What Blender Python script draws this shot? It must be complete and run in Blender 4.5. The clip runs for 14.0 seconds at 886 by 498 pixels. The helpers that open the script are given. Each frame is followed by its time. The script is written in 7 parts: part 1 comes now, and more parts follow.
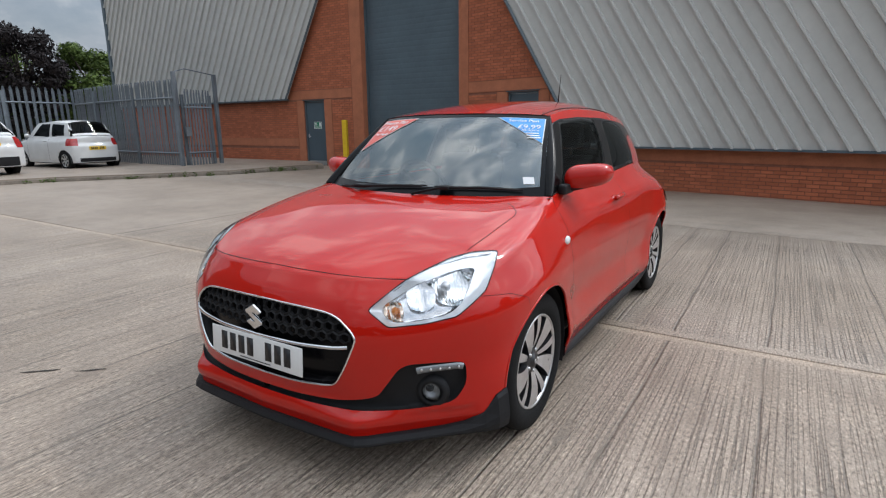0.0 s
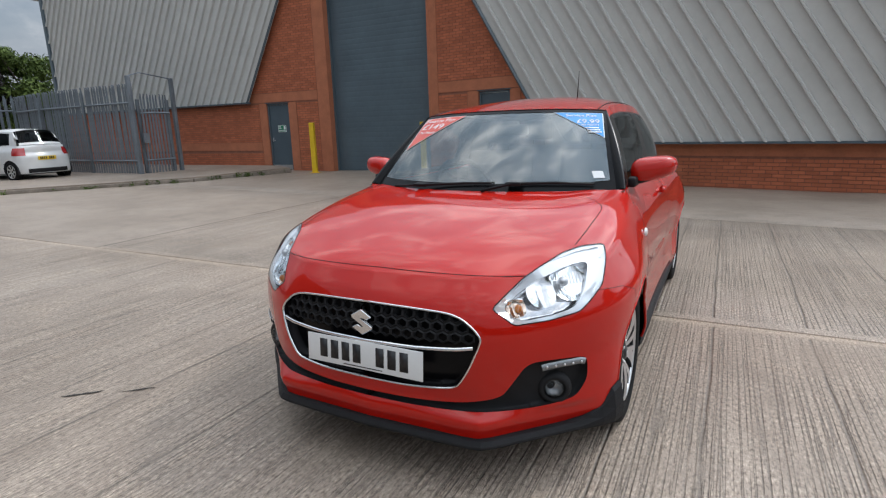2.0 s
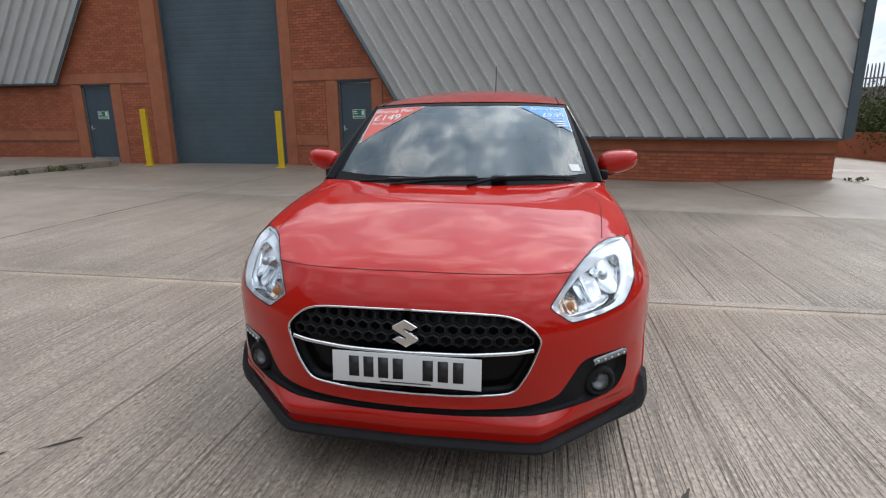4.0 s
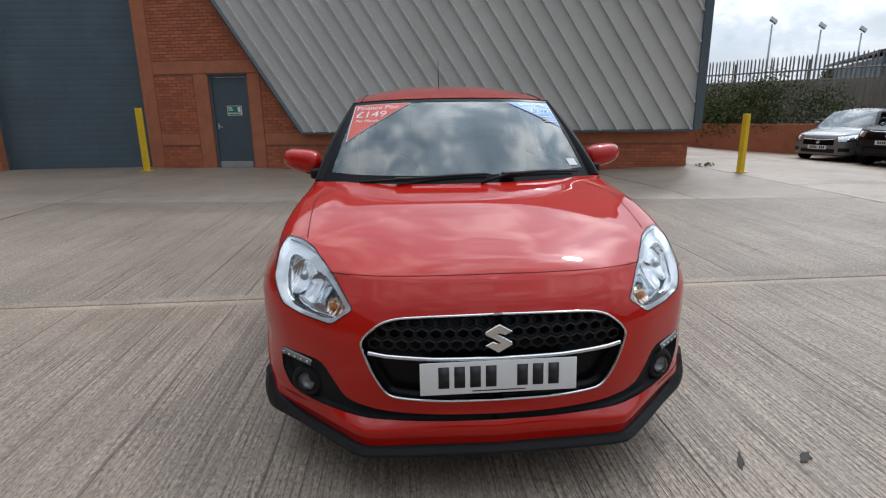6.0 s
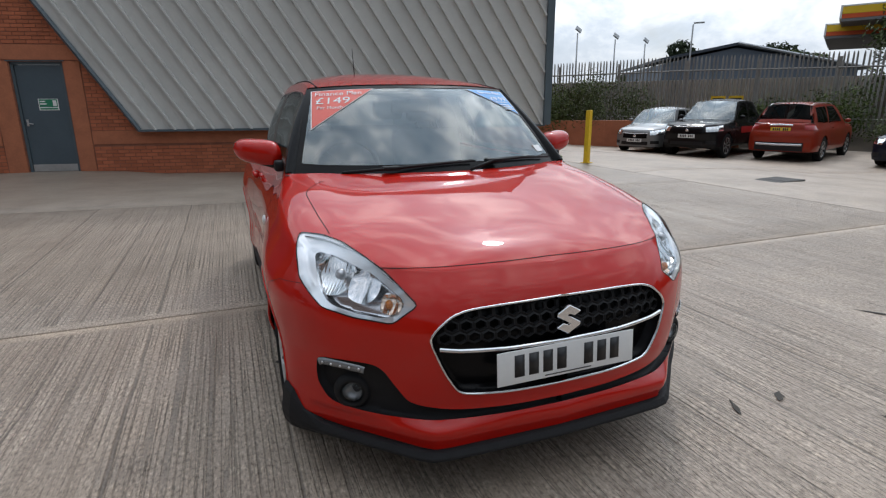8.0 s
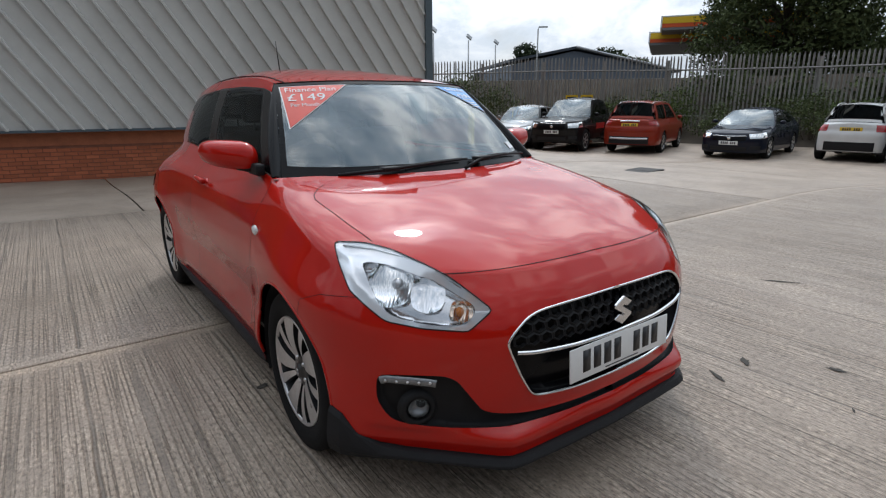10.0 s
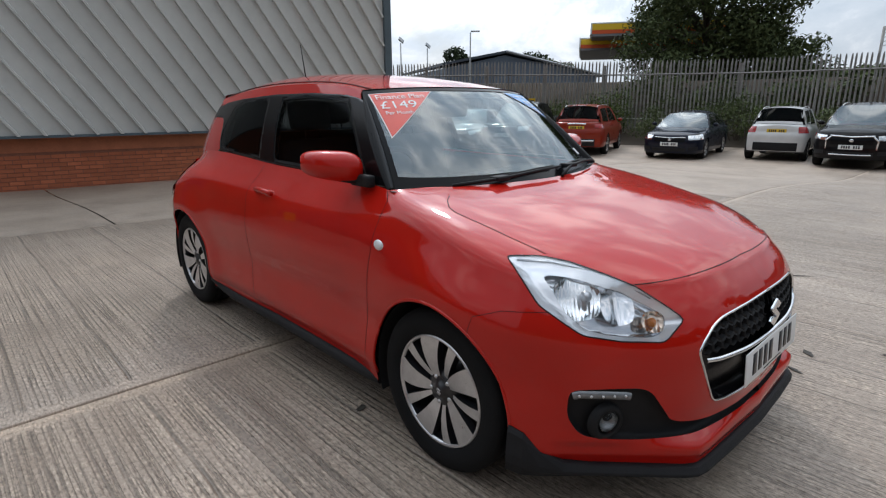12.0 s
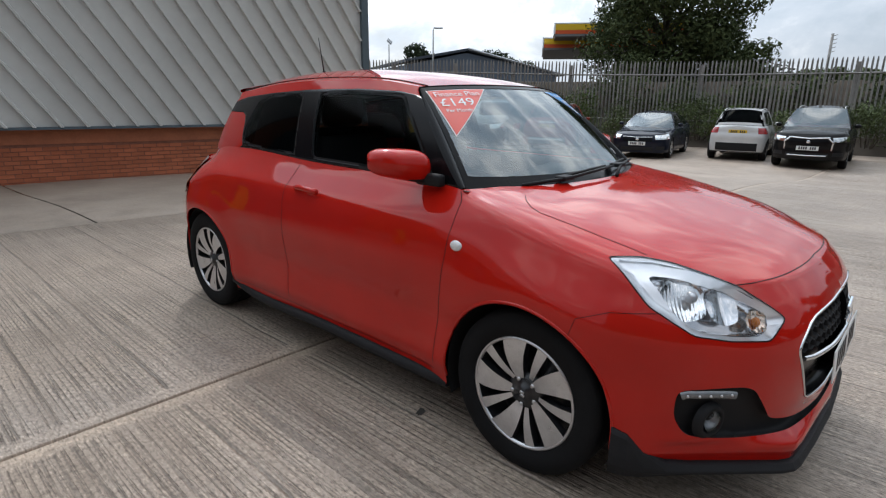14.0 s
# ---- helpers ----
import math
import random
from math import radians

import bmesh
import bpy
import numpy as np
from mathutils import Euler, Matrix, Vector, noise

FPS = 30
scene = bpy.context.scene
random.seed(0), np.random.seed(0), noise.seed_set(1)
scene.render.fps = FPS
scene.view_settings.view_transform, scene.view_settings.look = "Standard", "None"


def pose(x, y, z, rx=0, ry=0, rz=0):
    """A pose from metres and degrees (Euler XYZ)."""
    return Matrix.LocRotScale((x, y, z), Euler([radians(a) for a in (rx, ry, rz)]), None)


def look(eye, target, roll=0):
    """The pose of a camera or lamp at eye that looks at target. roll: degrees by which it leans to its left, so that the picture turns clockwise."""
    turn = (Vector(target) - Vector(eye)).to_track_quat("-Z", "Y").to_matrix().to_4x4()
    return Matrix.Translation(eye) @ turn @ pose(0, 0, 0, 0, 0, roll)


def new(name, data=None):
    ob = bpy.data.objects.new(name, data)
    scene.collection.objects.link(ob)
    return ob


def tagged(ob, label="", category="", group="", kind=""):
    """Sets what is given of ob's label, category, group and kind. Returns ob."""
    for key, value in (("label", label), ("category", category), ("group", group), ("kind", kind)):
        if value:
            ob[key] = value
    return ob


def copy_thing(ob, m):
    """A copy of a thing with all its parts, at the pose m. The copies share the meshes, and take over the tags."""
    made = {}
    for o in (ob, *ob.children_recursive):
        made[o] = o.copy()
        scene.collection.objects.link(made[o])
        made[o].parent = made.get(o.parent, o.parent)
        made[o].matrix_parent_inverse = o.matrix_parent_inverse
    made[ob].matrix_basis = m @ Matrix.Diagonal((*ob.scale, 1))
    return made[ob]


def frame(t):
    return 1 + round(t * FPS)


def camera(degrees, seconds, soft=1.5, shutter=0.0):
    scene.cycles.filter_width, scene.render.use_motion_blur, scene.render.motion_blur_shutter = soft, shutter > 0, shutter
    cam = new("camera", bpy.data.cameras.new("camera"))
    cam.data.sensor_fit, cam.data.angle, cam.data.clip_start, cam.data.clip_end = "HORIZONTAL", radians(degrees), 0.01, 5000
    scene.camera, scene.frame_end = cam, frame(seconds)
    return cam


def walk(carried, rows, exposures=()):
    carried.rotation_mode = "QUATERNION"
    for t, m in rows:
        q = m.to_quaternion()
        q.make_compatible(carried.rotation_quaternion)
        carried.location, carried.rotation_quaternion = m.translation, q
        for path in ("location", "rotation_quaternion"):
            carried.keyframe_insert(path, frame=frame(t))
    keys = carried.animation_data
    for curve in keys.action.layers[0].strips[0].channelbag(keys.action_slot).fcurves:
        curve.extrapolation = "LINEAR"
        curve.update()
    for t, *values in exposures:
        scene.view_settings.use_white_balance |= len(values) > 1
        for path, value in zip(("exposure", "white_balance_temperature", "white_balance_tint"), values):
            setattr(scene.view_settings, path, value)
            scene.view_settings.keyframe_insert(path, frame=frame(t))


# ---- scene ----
cam = camera(78.4, 14.0, soft=1.2)
PATH = [
    (0, (1.684, -2.1, 1.327), (0.643, -0.451, 0.882), -0.6),
    (0.5, (1.642, -2.145, 1.327), (0.545, -0.534, 0.878), -1.0),
    (1, (1.454, -2.203, 1.329), (0.359, -0.59, 0.884), -1.3),
    (1.5, (1.297, -2.269, 1.328), (0.284, -0.603, 0.882), -1.6),
    (2, (1.159, -2.363, 1.318), (0.26, -0.633, 0.873), -1.8),
    (2.5, (0.923, -2.405, 1.318), (0.157, -0.615, 0.862), -1.8),
    (3, (0.722, -2.438, 1.332), (0.13, -0.584, 0.87), -1.7),
    (3.2, (0.676, -2.455, 1.328), (0.143, -0.585, 0.861), -1.5),
    (5.3, (-0.043, -2.464, 1.328), (-0.089, -0.525, 0.839), 0.1),
    (5.5, (-0.104, -2.473, 1.332), (-0.091, -0.533, 0.844), -0.1),
    (6, (-0.295, -2.421, 1.339), (-0.155, -0.491, 0.835), -0.8),
    (6.5, (-0.475, -2.316, 1.33), (-0.178, -0.408, 0.807), -1.1),
    (7, (-0.612, -2.286, 1.318), (-0.171, -0.408, 0.79), -0.9),
    (7.5, (-0.784, -2.277, 1.289), (-0.198, -0.435, 0.776), -0.7),
    (8, (-0.972, -2.187, 1.286), (-0.271, -0.386, 0.771), -0.4),
    (8.5, (-1.127, -2.093, 1.286), (-0.275, -0.357, 0.777), 0.1),
    (8.7, (-1.17, -2.077, 1.284), (-0.267, -0.368, 0.771), 0.0),
    (10.8, (-1.732, -1.641, 1.287), (-0.488, -0.161, 0.774), -0.2),
    (11, (-1.805, -1.601, 1.293), (-0.531, -0.145, 0.784), -0.2),
    (11.5, (-1.948, -1.476, 1.309), (-0.633, -0.057, 0.803), -0.5),
    (12, (-2.029, -1.303, 1.309), (-0.708, 0.108, 0.793), -0.3),
    (12.5, (-2.091, -1.191, 1.3), (-0.748, 0.192, 0.77), 0.1),
    (13, (-2.131, -1.148, 1.303), (-0.774, 0.221, 0.768), 0.6),
    (13.5, (-2.208, -1.07, 1.288), (-0.83, 0.28, 0.761), 0.7),
    (14, (-2.312, -0.962, 1.312), (-0.889, 0.341, 0.786), 0.6),
]
walk(cam, [(t, look(eye, target, roll)) for t, eye, target, roll in PATH],
     ((0, .29), (3, .27), (5.5, .02), (8.5, -.10), (11, -.05), (14, .11)))

# ---- world, sun ----
SUN_DIR = Vector((0.40, 0.55, 0.73)).normalized()
SUN_EL = math.asin(SUN_DIR.z)
SUN_AZ = math.atan2(SUN_DIR.x, SUN_DIR.y)

world = bpy.data.worlds.new("sky_world")
scene.world = world
world.use_nodes = True


def wire(tree, kind, _=None, **sockets):
    """A node of that kind; sockets: input name (underscores for spaces) to value or output socket."""
    n = tree.nodes.new(kind)
    for key, value in sockets.items():
        name = key.replace("_", " ")
        sock = n.inputs[int(key[1:])] if key[0] == "i" and key[1:].isdigit() else n.inputs[name]
        if isinstance(value, bpy.types.NodeSocket):
            tree.links.new(value, sock)
        else:
            sock.default_value = value
    return n


def ramp(tree, fac, stops):
    n = tree.nodes.new("ShaderNodeValToRGB")
    els = n.color_ramp.elements
    while len(els) < len(stops):
        els.new(0.5)
    for e, (p, c) in zip(els, stops):
        e.position = p
        e.color = c if len(c) == 4 else (*c, 1)
    tree.links.new(fac, n.inputs[0])
    return n.outputs[0]


def math_node(tree, op, a, b=0.0, c=0.0):
    n = tree.nodes.new("ShaderNodeMath")
    n.operation = op
    for i, v in enumerate((a, b, c)):
        if isinstance(v, bpy.types.NodeSocket):
            tree.links.new(v, n.inputs[i])
        else:
            n.inputs[i].default_value = v
    return n.outputs[0]


def mix_col(tree, fac, a, b, blend="MIX"):
    n = tree.nodes.new("ShaderNodeMix")
    n.data_type, n.blend_type = "RGBA", blend
    for i, v in ((0, fac), (6, a), (7, b)):
        if isinstance(v, bpy.types.NodeSocket):
            tree.links.new(v, n.inputs[i])
        else:
            n.inputs[i].default_value = v if i == 0 or len(v) == 4 else (*v, 1)
    return n.outputs[2]


def build_sky():
    t = world.node_tree
    t.nodes.clear()
    out = t.nodes.new("ShaderNodeOutputWorld")
    sky = t.nodes.new("ShaderNodeTexSky")
    sky.sky_type, sky.sun_disc, sky.sun_elevation, sky.sun_rotation, sky.dust_density = "NISHITA", False, SUN_EL, SUN_AZ, 2.0
    co = t.nodes.new("ShaderNodeTexCoord")
    sep = wire(t, "ShaderNodeSeparateXYZ", None, Vector=co.outputs["Generated"])
    up = math_node(t, "ADD", math_node(t, "MAXIMUM", sep.outputs[2], 0.0), 0.30)
    flat = wire(t, "ShaderNodeCombineXYZ", None, X=math_node(t, "DIVIDE", sep.outputs[0], up),
                Y=math_node(t, "DIVIDE", sep.outputs[1], up), Z=0.0)
    big = wire(t, "ShaderNodeTexNoise", None, Vector=flat.outputs[0], Scale=1.3, Detail=7.0, Roughness=0.55, Distortion=0.4)
    layered = wire(t, "ShaderNodeMapping", None, Vector=co.outputs["Generated"], Scale=(1.0, 1.0, 1.7))
    fine = wire(t, "ShaderNodeTexNoise", None, Vector=layered.outputs[0], Scale=5.8, Detail=9.0, Roughness=0.60, Distortion=0.30)
    cover = ramp(t, big.outputs[0], [(0.22, (0.3, 0.3, 0.3)), (0.46, (1, 1, 1))])
    tone = ramp(t, fine.outputs[0], [(0.31, (3.7, 4.8, 6.0)), (0.48, (6.0, 6.9, 8.0)), (0.65, (12.6, 12.9, 13.3))])
    # towards the horizon the layers merge into a paler, more even cloud
    low = math_node(t, "POWER", math_node(t, "SUBTRACT", 1.0, math_node(t, "MAXIMUM", sep.outputs[2], 0.0)), 3.0)
    tone = mix_col(t, math_node(t, "MULTIPLY", low, 0.60), tone, (7.0, 7.6, 8.4))
    # the gap in the cloud low over the open end of the yard
    open_end = math_node(t, "POWER", math_node(t, "MAXIMUM", sep.outputs[0], 0.0), 3.0)
    gap = wire(t, "ShaderNodeVectorMath", None, i0=tone)
    gap.operation = "SCALE"
    t.links.new(math_node(t, "MULTIPLY_ADD", open_end, 0.16, 0.90), gap.inputs["Scale"])
    tone = gap.outputs[0]
    # clouds glow round the hidden sun, and are a little brighter overhead
    dot = wire(t, "ShaderNodeVectorMath", None, i0=co.outputs["Generated"], i1=tuple(SUN_DIR))
    dot.operation = "DOT_PRODUCT"
    glow = math_node(t, "POWER", math_node(t, "MAXIMUM", dot.outputs["Value"], 0.0), 3.0)
    lift = math_node(t, "MULTIPLY_ADD", math_node(t, "MAXIMUM", sep.outputs[2], 0.0), 1.35, 0.86)
    # the cloud thins towards the sun's side of the sky
    lift = math_node(t, "MULTIPLY", lift, math_node(t, "MULTIPLY_ADD", math_node(t, "MAXIMUM", dot.outputs["Value"], -0.2), 0.60, 0.78))
    lift = math_node(t, "MULTIPLY_ADD", glow, 1.45, lift)
    lift = math_node(t, "MULTIPLY_ADD", math_node(t, "POWER", glow, 4.0), 1.6, lift)
    lift = math_node(t, "MULTIPLY_ADD", math_node(t, "POWER", glow, 60.0), 7.0, lift)
    tone = wire(t, "ShaderNodeVectorMath", None, i0=tone)
    tone.operation = "SCALE"
    t.links.new(lift, tone.inputs["Scale"])
    col = mix_col(t, math_node(t, "MULTIPLY", cover, 0.95), sky.outputs[0], tone.outputs[0])
    bg = wire(t, "ShaderNodeBackground", None, Color=col, Strength=SKY_STRENGTH)
    t.links.new(bg.outputs[0], out.inputs[0])


SKY_STRENGTH = 0.070
build_sky()
sun_data = bpy.data.lights.new("sun", "SUN")
sun_data.energy, sun_data.angle, sun_data.color = 0.70, radians(4), (1.0, 0.96, 0.91)
sun = new("sun", sun_data)
sun.matrix_world = look((0, 0, 30), Vector((0, 0, 30)) - SUN_DIR)

# ---- materials ----
MATS = {}


def material(name, color, rough=0.5, metal=0.0, coat=0.0, vary=0.0, scale=8.0, bump=0.0, bump_scale=60.0, spec=0.5,
             tint=None, transmission=0.0, per_object=0.0, per_piece=0.0, stretch=(1, 1, 1)):
    """A Principled material with two scales of noise in colour and roughness, and a fine relief."""
    if name in MATS:
        return MATS[name]
    m = bpy.data.materials.new(name)
    m.use_nodes = True
    t = m.node_tree
    b = t.nodes["Principled BSDF"]
    b.inputs["Roughness"].default_value = rough
    b.inputs["Metallic"].default_value = metal
    b.inputs["Coat Weight"].default_value = coat
    b.inputs["Coat Roughness"].default_value = 0.02
    b.inputs["Specular IOR Level"].default_value = spec
    b.inputs["Transmission Weight"].default_value = transmission
    col = (*color, 1)
    b.inputs["Base Color"].default_value = col
    if vary or bump or per_object:
        co = t.nodes.new("ShaderNodeTexCoord")
        mp = wire(t, "ShaderNodeMapping", None, Vector=co.outputs["Object"], Scale=stretch)
        src = mp.outputs[0]
        a = wire(t, "ShaderNodeTexNoise", None, Vector=src, Scale=scale, Detail=5.0, Roughness=0.6)
        c = wire(t, "ShaderNodeTexNoise", None, Vector=src, Scale=scale * 9, Detail=3.0, Roughness=0.6)
        f = math_node(t, "ADD", math_node(t, "MULTIPLY", a.outputs[0], 0.65), math_node(t, "MULTIPLY", c.outputs[0], 0.35))
        if vary:
            lo = tuple(v * (1 - vary) for v in color)
            hi = tint or tuple(min(1, v * (1 + vary)) for v in color)
            base = ramp(t, f, [(0.32, lo), (0.68, hi)])
            if per_object:
                oi = t.nodes.new("ShaderNodeObjectInfo")
                k = math_node(t, "MULTIPLY_ADD", oi.outputs["Random"], 2 * per_object, 1 - per_object)
                hsv = wire(t, "ShaderNodeHueSaturation", None, Value=k, Color=base)
                base = hsv.outputs[0]
            if per_piece:
                geo = t.nodes.new("ShaderNodeNewGeometry")
                k = math_node(t, "MULTIPLY_ADD", geo.outputs["Random Per Island"], 2 * per_piece, 1 - per_piece)
                base = wire(t, "ShaderNodeHueSaturation", None, Value=k, Color=base).outputs[0]
            t.links.new(base, b.inputs["Base Color"])
            r = math_node(t, "MULTIPLY_ADD", f, 0.3 * min(1, rough * 2), rough - 0.15 * min(1, rough * 2))
            t.links.new(r, b.inputs["Roughness"])
        if bump:
            g = wire(t, "ShaderNodeTexNoise", None, Vector=src, Scale=bump_scale, Detail=4.0)
            bn = wire(t, "ShaderNodeBump", None, Height=g.outputs[0], Strength=bump, Distance=0.01)
            t.links.new(bn.outputs[0], b.inputs["Normal"])
    MATS[name] = m
    return m


def glass(name, tint, clear, rough=0.0):
    """A thin pane: mostly clear, tinted, with a mirror gloss that grows at a slant."""
    m = bpy.data.materials.new(name)
    m.use_nodes = True
    t = m.node_tree
    t.nodes.clear()
    out = t.nodes.new("ShaderNodeOutputMaterial")
    tr = wire(t, "ShaderNodeBsdfTransparent", None, Color=(*tint, 1))
    gl = wire(t, "ShaderNodeBsdfGlossy", None, Color=(0.92, 0.98, 1.0, 1), Roughness=rough)
    fr = wire(t, "ShaderNodeFresnel", None, IOR=clear)
    mx = wire(t, "ShaderNodeMixShader", None, i0=fr.outputs[0], i1=tr.outputs[0], i2=gl.outputs[0])
    t.links.new(mx.outputs[0], out.inputs[0])
    MATS[name] = m
    return m


def car_paint(name, color, flake=0.15, coat=1.0):
    m = bpy.data.materials.new(name)
    m.use_nodes = True
    t = m.node_tree
    b = t.nodes["Principled BSDF"]
    co = t.nodes.new("ShaderNodeTexCoord")
    n = wire(t, "ShaderNodeTexNoise", None, Vector=co.outputs["Object"], Scale=3.0, Detail=3.0)
    base = ramp(t, n.outputs[0], [(0.3, tuple(c * 0.93 for c in color)), (0.7, tuple(min(1, c * 1.05) for c in color))])
    t.links.new(base, b.inputs["Base Color"])
    dirt = wire(t, "ShaderNodeTexNoise", None, Vector=co.outputs["Object"], Scale=11.0, Detail=6.0, Roughness=0.7)
    r = math_node(t, "MULTIPLY_ADD", dirt.outputs[0], 0.10, 0.48)
    t.links.new(r, b.inputs["Roughness"])
    b.inputs["Specular IOR Level"].default_value = 0.03
    b.inputs["Metallic"].default_value = flake
    b.inputs["Coat Weight"].default_value = coat
    b.inputs["Coat IOR"].default_value = 1.45
    cr = math_node(t, "MULTIPLY_ADD", dirt.outputs[0], 0.012, 0.0)
    t.links.new(cr, b.inputs["Coat Roughness"])
    wave = wire(t, "ShaderNodeTexNoise", None, Vector=co.outputs["Object"], Scale=5.0, Detail=1.0)
    bn = wire(t, "ShaderNodeBump", None, Height=wave.outputs[0], Strength=0.035, Distance=0.02)
    t.links.new(bn.outputs[0], b.inputs["Coat Normal"])
    MATS[name] = m
    return m


RED = car_paint("red_paint", (0.46, 0.0095, 0.004), 0.0, 1.0)
BLACK_PLASTIC = material("black_plastic", (0.014, 0.014, 0.0155), 0.6, spec=0.22, vary=0.25, scale=20, bump=0.15, bump_scale=400)
GLOSS_BLACK = material("gloss_black", (0.005, 0.005, 0.006), 0.22, spec=0.13, vary=0.2, scale=6)
RUBBER = material("tyre_rubber", (0.009, 0.009, 0.0095), 0.85, spec=0.18, vary=0.35, scale=12, bump=0.2, bump_scale=200)
GAP = material("panel_gap_dark", (0.016, 0.004, 0.004), 0.9)
CHROME = material("chrome", (0.75, 0.76, 0.78), 0.12, metal=1.0, vary=0.08, scale=15)
SILVER = material("machined_alloy", (0.62, 0.62, 0.63), 0.30, metal=0.85, vary=0.12, scale=30)
WHEEL_BLACK = material("wheel_black", (0.014, 0.014, 0.016), 0.30, coat=0.3, vary=0.2, scale=20)
REFLECTOR = material("lamp_reflector", (0.90, 0.91, 0.92), 0.07, metal=1.0, vary=0.10, scale=14)
LAMP_WHITE = material("lamp_housing", (0.92, 0.93, 0.95), 0.16, metal=0.45, vary=0.02, scale=20)
CAVITY = material("lamp_cavity", (0.80, 0.81, 0.83), 0.12, metal=0.9, vary=0.2, scale=30)
AMBER_PANEL = material("amber_reflector", (0.78, 0.62, 0.50), 0.10, metal=0.9, vary=0.3, scale=60)
AMBER = material("amber_bulb", (0.60, 0.19, 0.035), 0.2, coat=0.5, vary=0.15, scale=40)
LAMP_RED = material("red_lamp_lens", (0.35, 0.012, 0.012), 0.12, coat=1.0, vary=0.2, scale=25)
PLATE_WHITE = material("plate_white", (0.74, 0.75, 0.75), 0.35, coat=0.3, vary=0.04, scale=10)
PLATE_YELLOW = material("plate_yellow", (0.70, 0.46, 0.03), 0.35, coat=0.3, vary=0.05, scale=10)
INK = material("black_ink", (0.015, 0.015, 0.017), 0.4)
WHITE_INK = material("white_ink", (0.85, 0.85, 0.85), 0.5)
STICK_RED = material("red_sticker", (0.72, 0.085, 0.05), 0.35, coat=0.3, vary=0.06, scale=8)
STICK_BLUE = material("blue_sticker", (0.045, 0.31, 0.72), 0.35, coat=0.3, vary=0.08, scale=8)
SCREEN = glass("windscreen_glass", (0.66, 0.78, 0.78), 2.25)
STRIP_LAMP = material("strip_lamp_body", (0.20, 0.21, 0.22), 0.25, metal=0.4, coat=0.4, vary=0.25, scale=60)
SIDE_GLASS = glass("side_glass", (0.50, 0.54, 0.53), 1.09)
PRIVACY = glass("privacy_glass", (0.16, 0.17, 0.18), 1.14)
LENS = glass("lamp_lens", (0.97, 0.97, 0.98), 1.35)
CABIN = material("cabin_plastic", (0.012, 0.012, 0.013), 0.8, vary=0.2, scale=25, bump=0.1, bump_scale=300)
FABRIC = material("seat_fabric", (0.013, 0.013, 0.014), 0.95, vary=0.3, scale=40, bump=0.3, bump_scale=500)

# ---- mesh helpers ----


def part(name, bm, mat, parent=None, label="", smooth=True, kind=""):
    """Link a bmesh as one mesh object, under parent if given."""
    me = bpy.data.meshes.new(name)
    bmesh.ops.recalc_face_normals(bm, faces=bm.faces) if len(bm.faces) < 20000 else None
    bm.to_mesh(me)
    bm.free()
    if mat is not None:
        for m in (mat if isinstance(mat, (list, tuple)) else [mat]):
            me.materials.append(m)
    me.polygons.foreach_set("use_smooth", [smooth] * len(me.polygons))
    ob = new(name, me)
    if parent is not None:
        ob.parent = parent
    return tagged(ob, label, kind=kind)


def thing(name, label, category, m=None, group="", kind=""):
    ob = new(name)
    ob.empty_display_size = 0.2
    if m is not None:
        ob.matrix_basis = m
    return tagged(ob, label, category, group, kind)


def grid_mesh(pts, bm=None, close_u=False):
    """Quads over pts[i][j]; returns the bmesh."""
    bm = bm or bmesh.new()
    rows = [[bm.verts.new(p) for p in row] for row in pts]
    n = len(rows)
    for i in range(n if close_u else n - 1):
        a, b = rows[i], rows[(i + 1) % n]
        for j in range(len(a) - 1):
            try:
                bm.faces.new((a[j], b[j], b[j + 1], a[j + 1]))
            except ValueError:
                pass
    return bm


def box(bm, x0, x1, y0, y1, z0, z1, bevel=0.0, m=None):
    """A box, with bevelled edges where bevel is given, put through m."""
    r = bmesh.ops.create_cube(bm, size=1.0)
    vs = r["verts"]
    for v in vs:
        v.co = Vector(((x0 + x1) / 2 + v.co.x * (x1 - x0), (y0 + y1) / 2 + v.co.y * (y1 - y0), (z0 + z1) / 2 + v.co.z * (z1 - z0)))
    fs = list({f for v in vs for f in v.link_faces})
    if bevel:
        es = list({e for f in fs for e in f.edges})
        g = bmesh.ops.bevel(bm, geom=es, offset=bevel, segments=2, profile=0.6, affect="EDGES")
        vs = list({v for f in g["faces"] for v in f.verts} | {v for v in vs if v.is_valid})
    if m is not None:
        bmesh.ops.transform(bm, matrix=m, verts=[v for v in vs if v.is_valid])
    return bm


def spin(bm, profile, axis="x", seg=48, a0=0.0, a1=2 * math.pi):
    """Turn a profile of (radius, along) about an axis through the origin."""
    closed = abs(a1 - a0 - 2 * math.pi) < 1e-6
    n = seg if closed else seg + 1
    rows = []
    for i in range(n):
        a = a0 + (a1 - a0) * i / seg
        c, s = math.cos(a), math.sin(a)
        if axis == "x":
            rows.append([(h, r * c, r * s) for r, h in profile])
        elif axis == "y":
            rows.append([(r * c, h, r * s) for r, h in profile])
        else:
            rows.append([(r * c, r * s, h) for r, h in profile])
    return grid_mesh(rows, bm, closed)


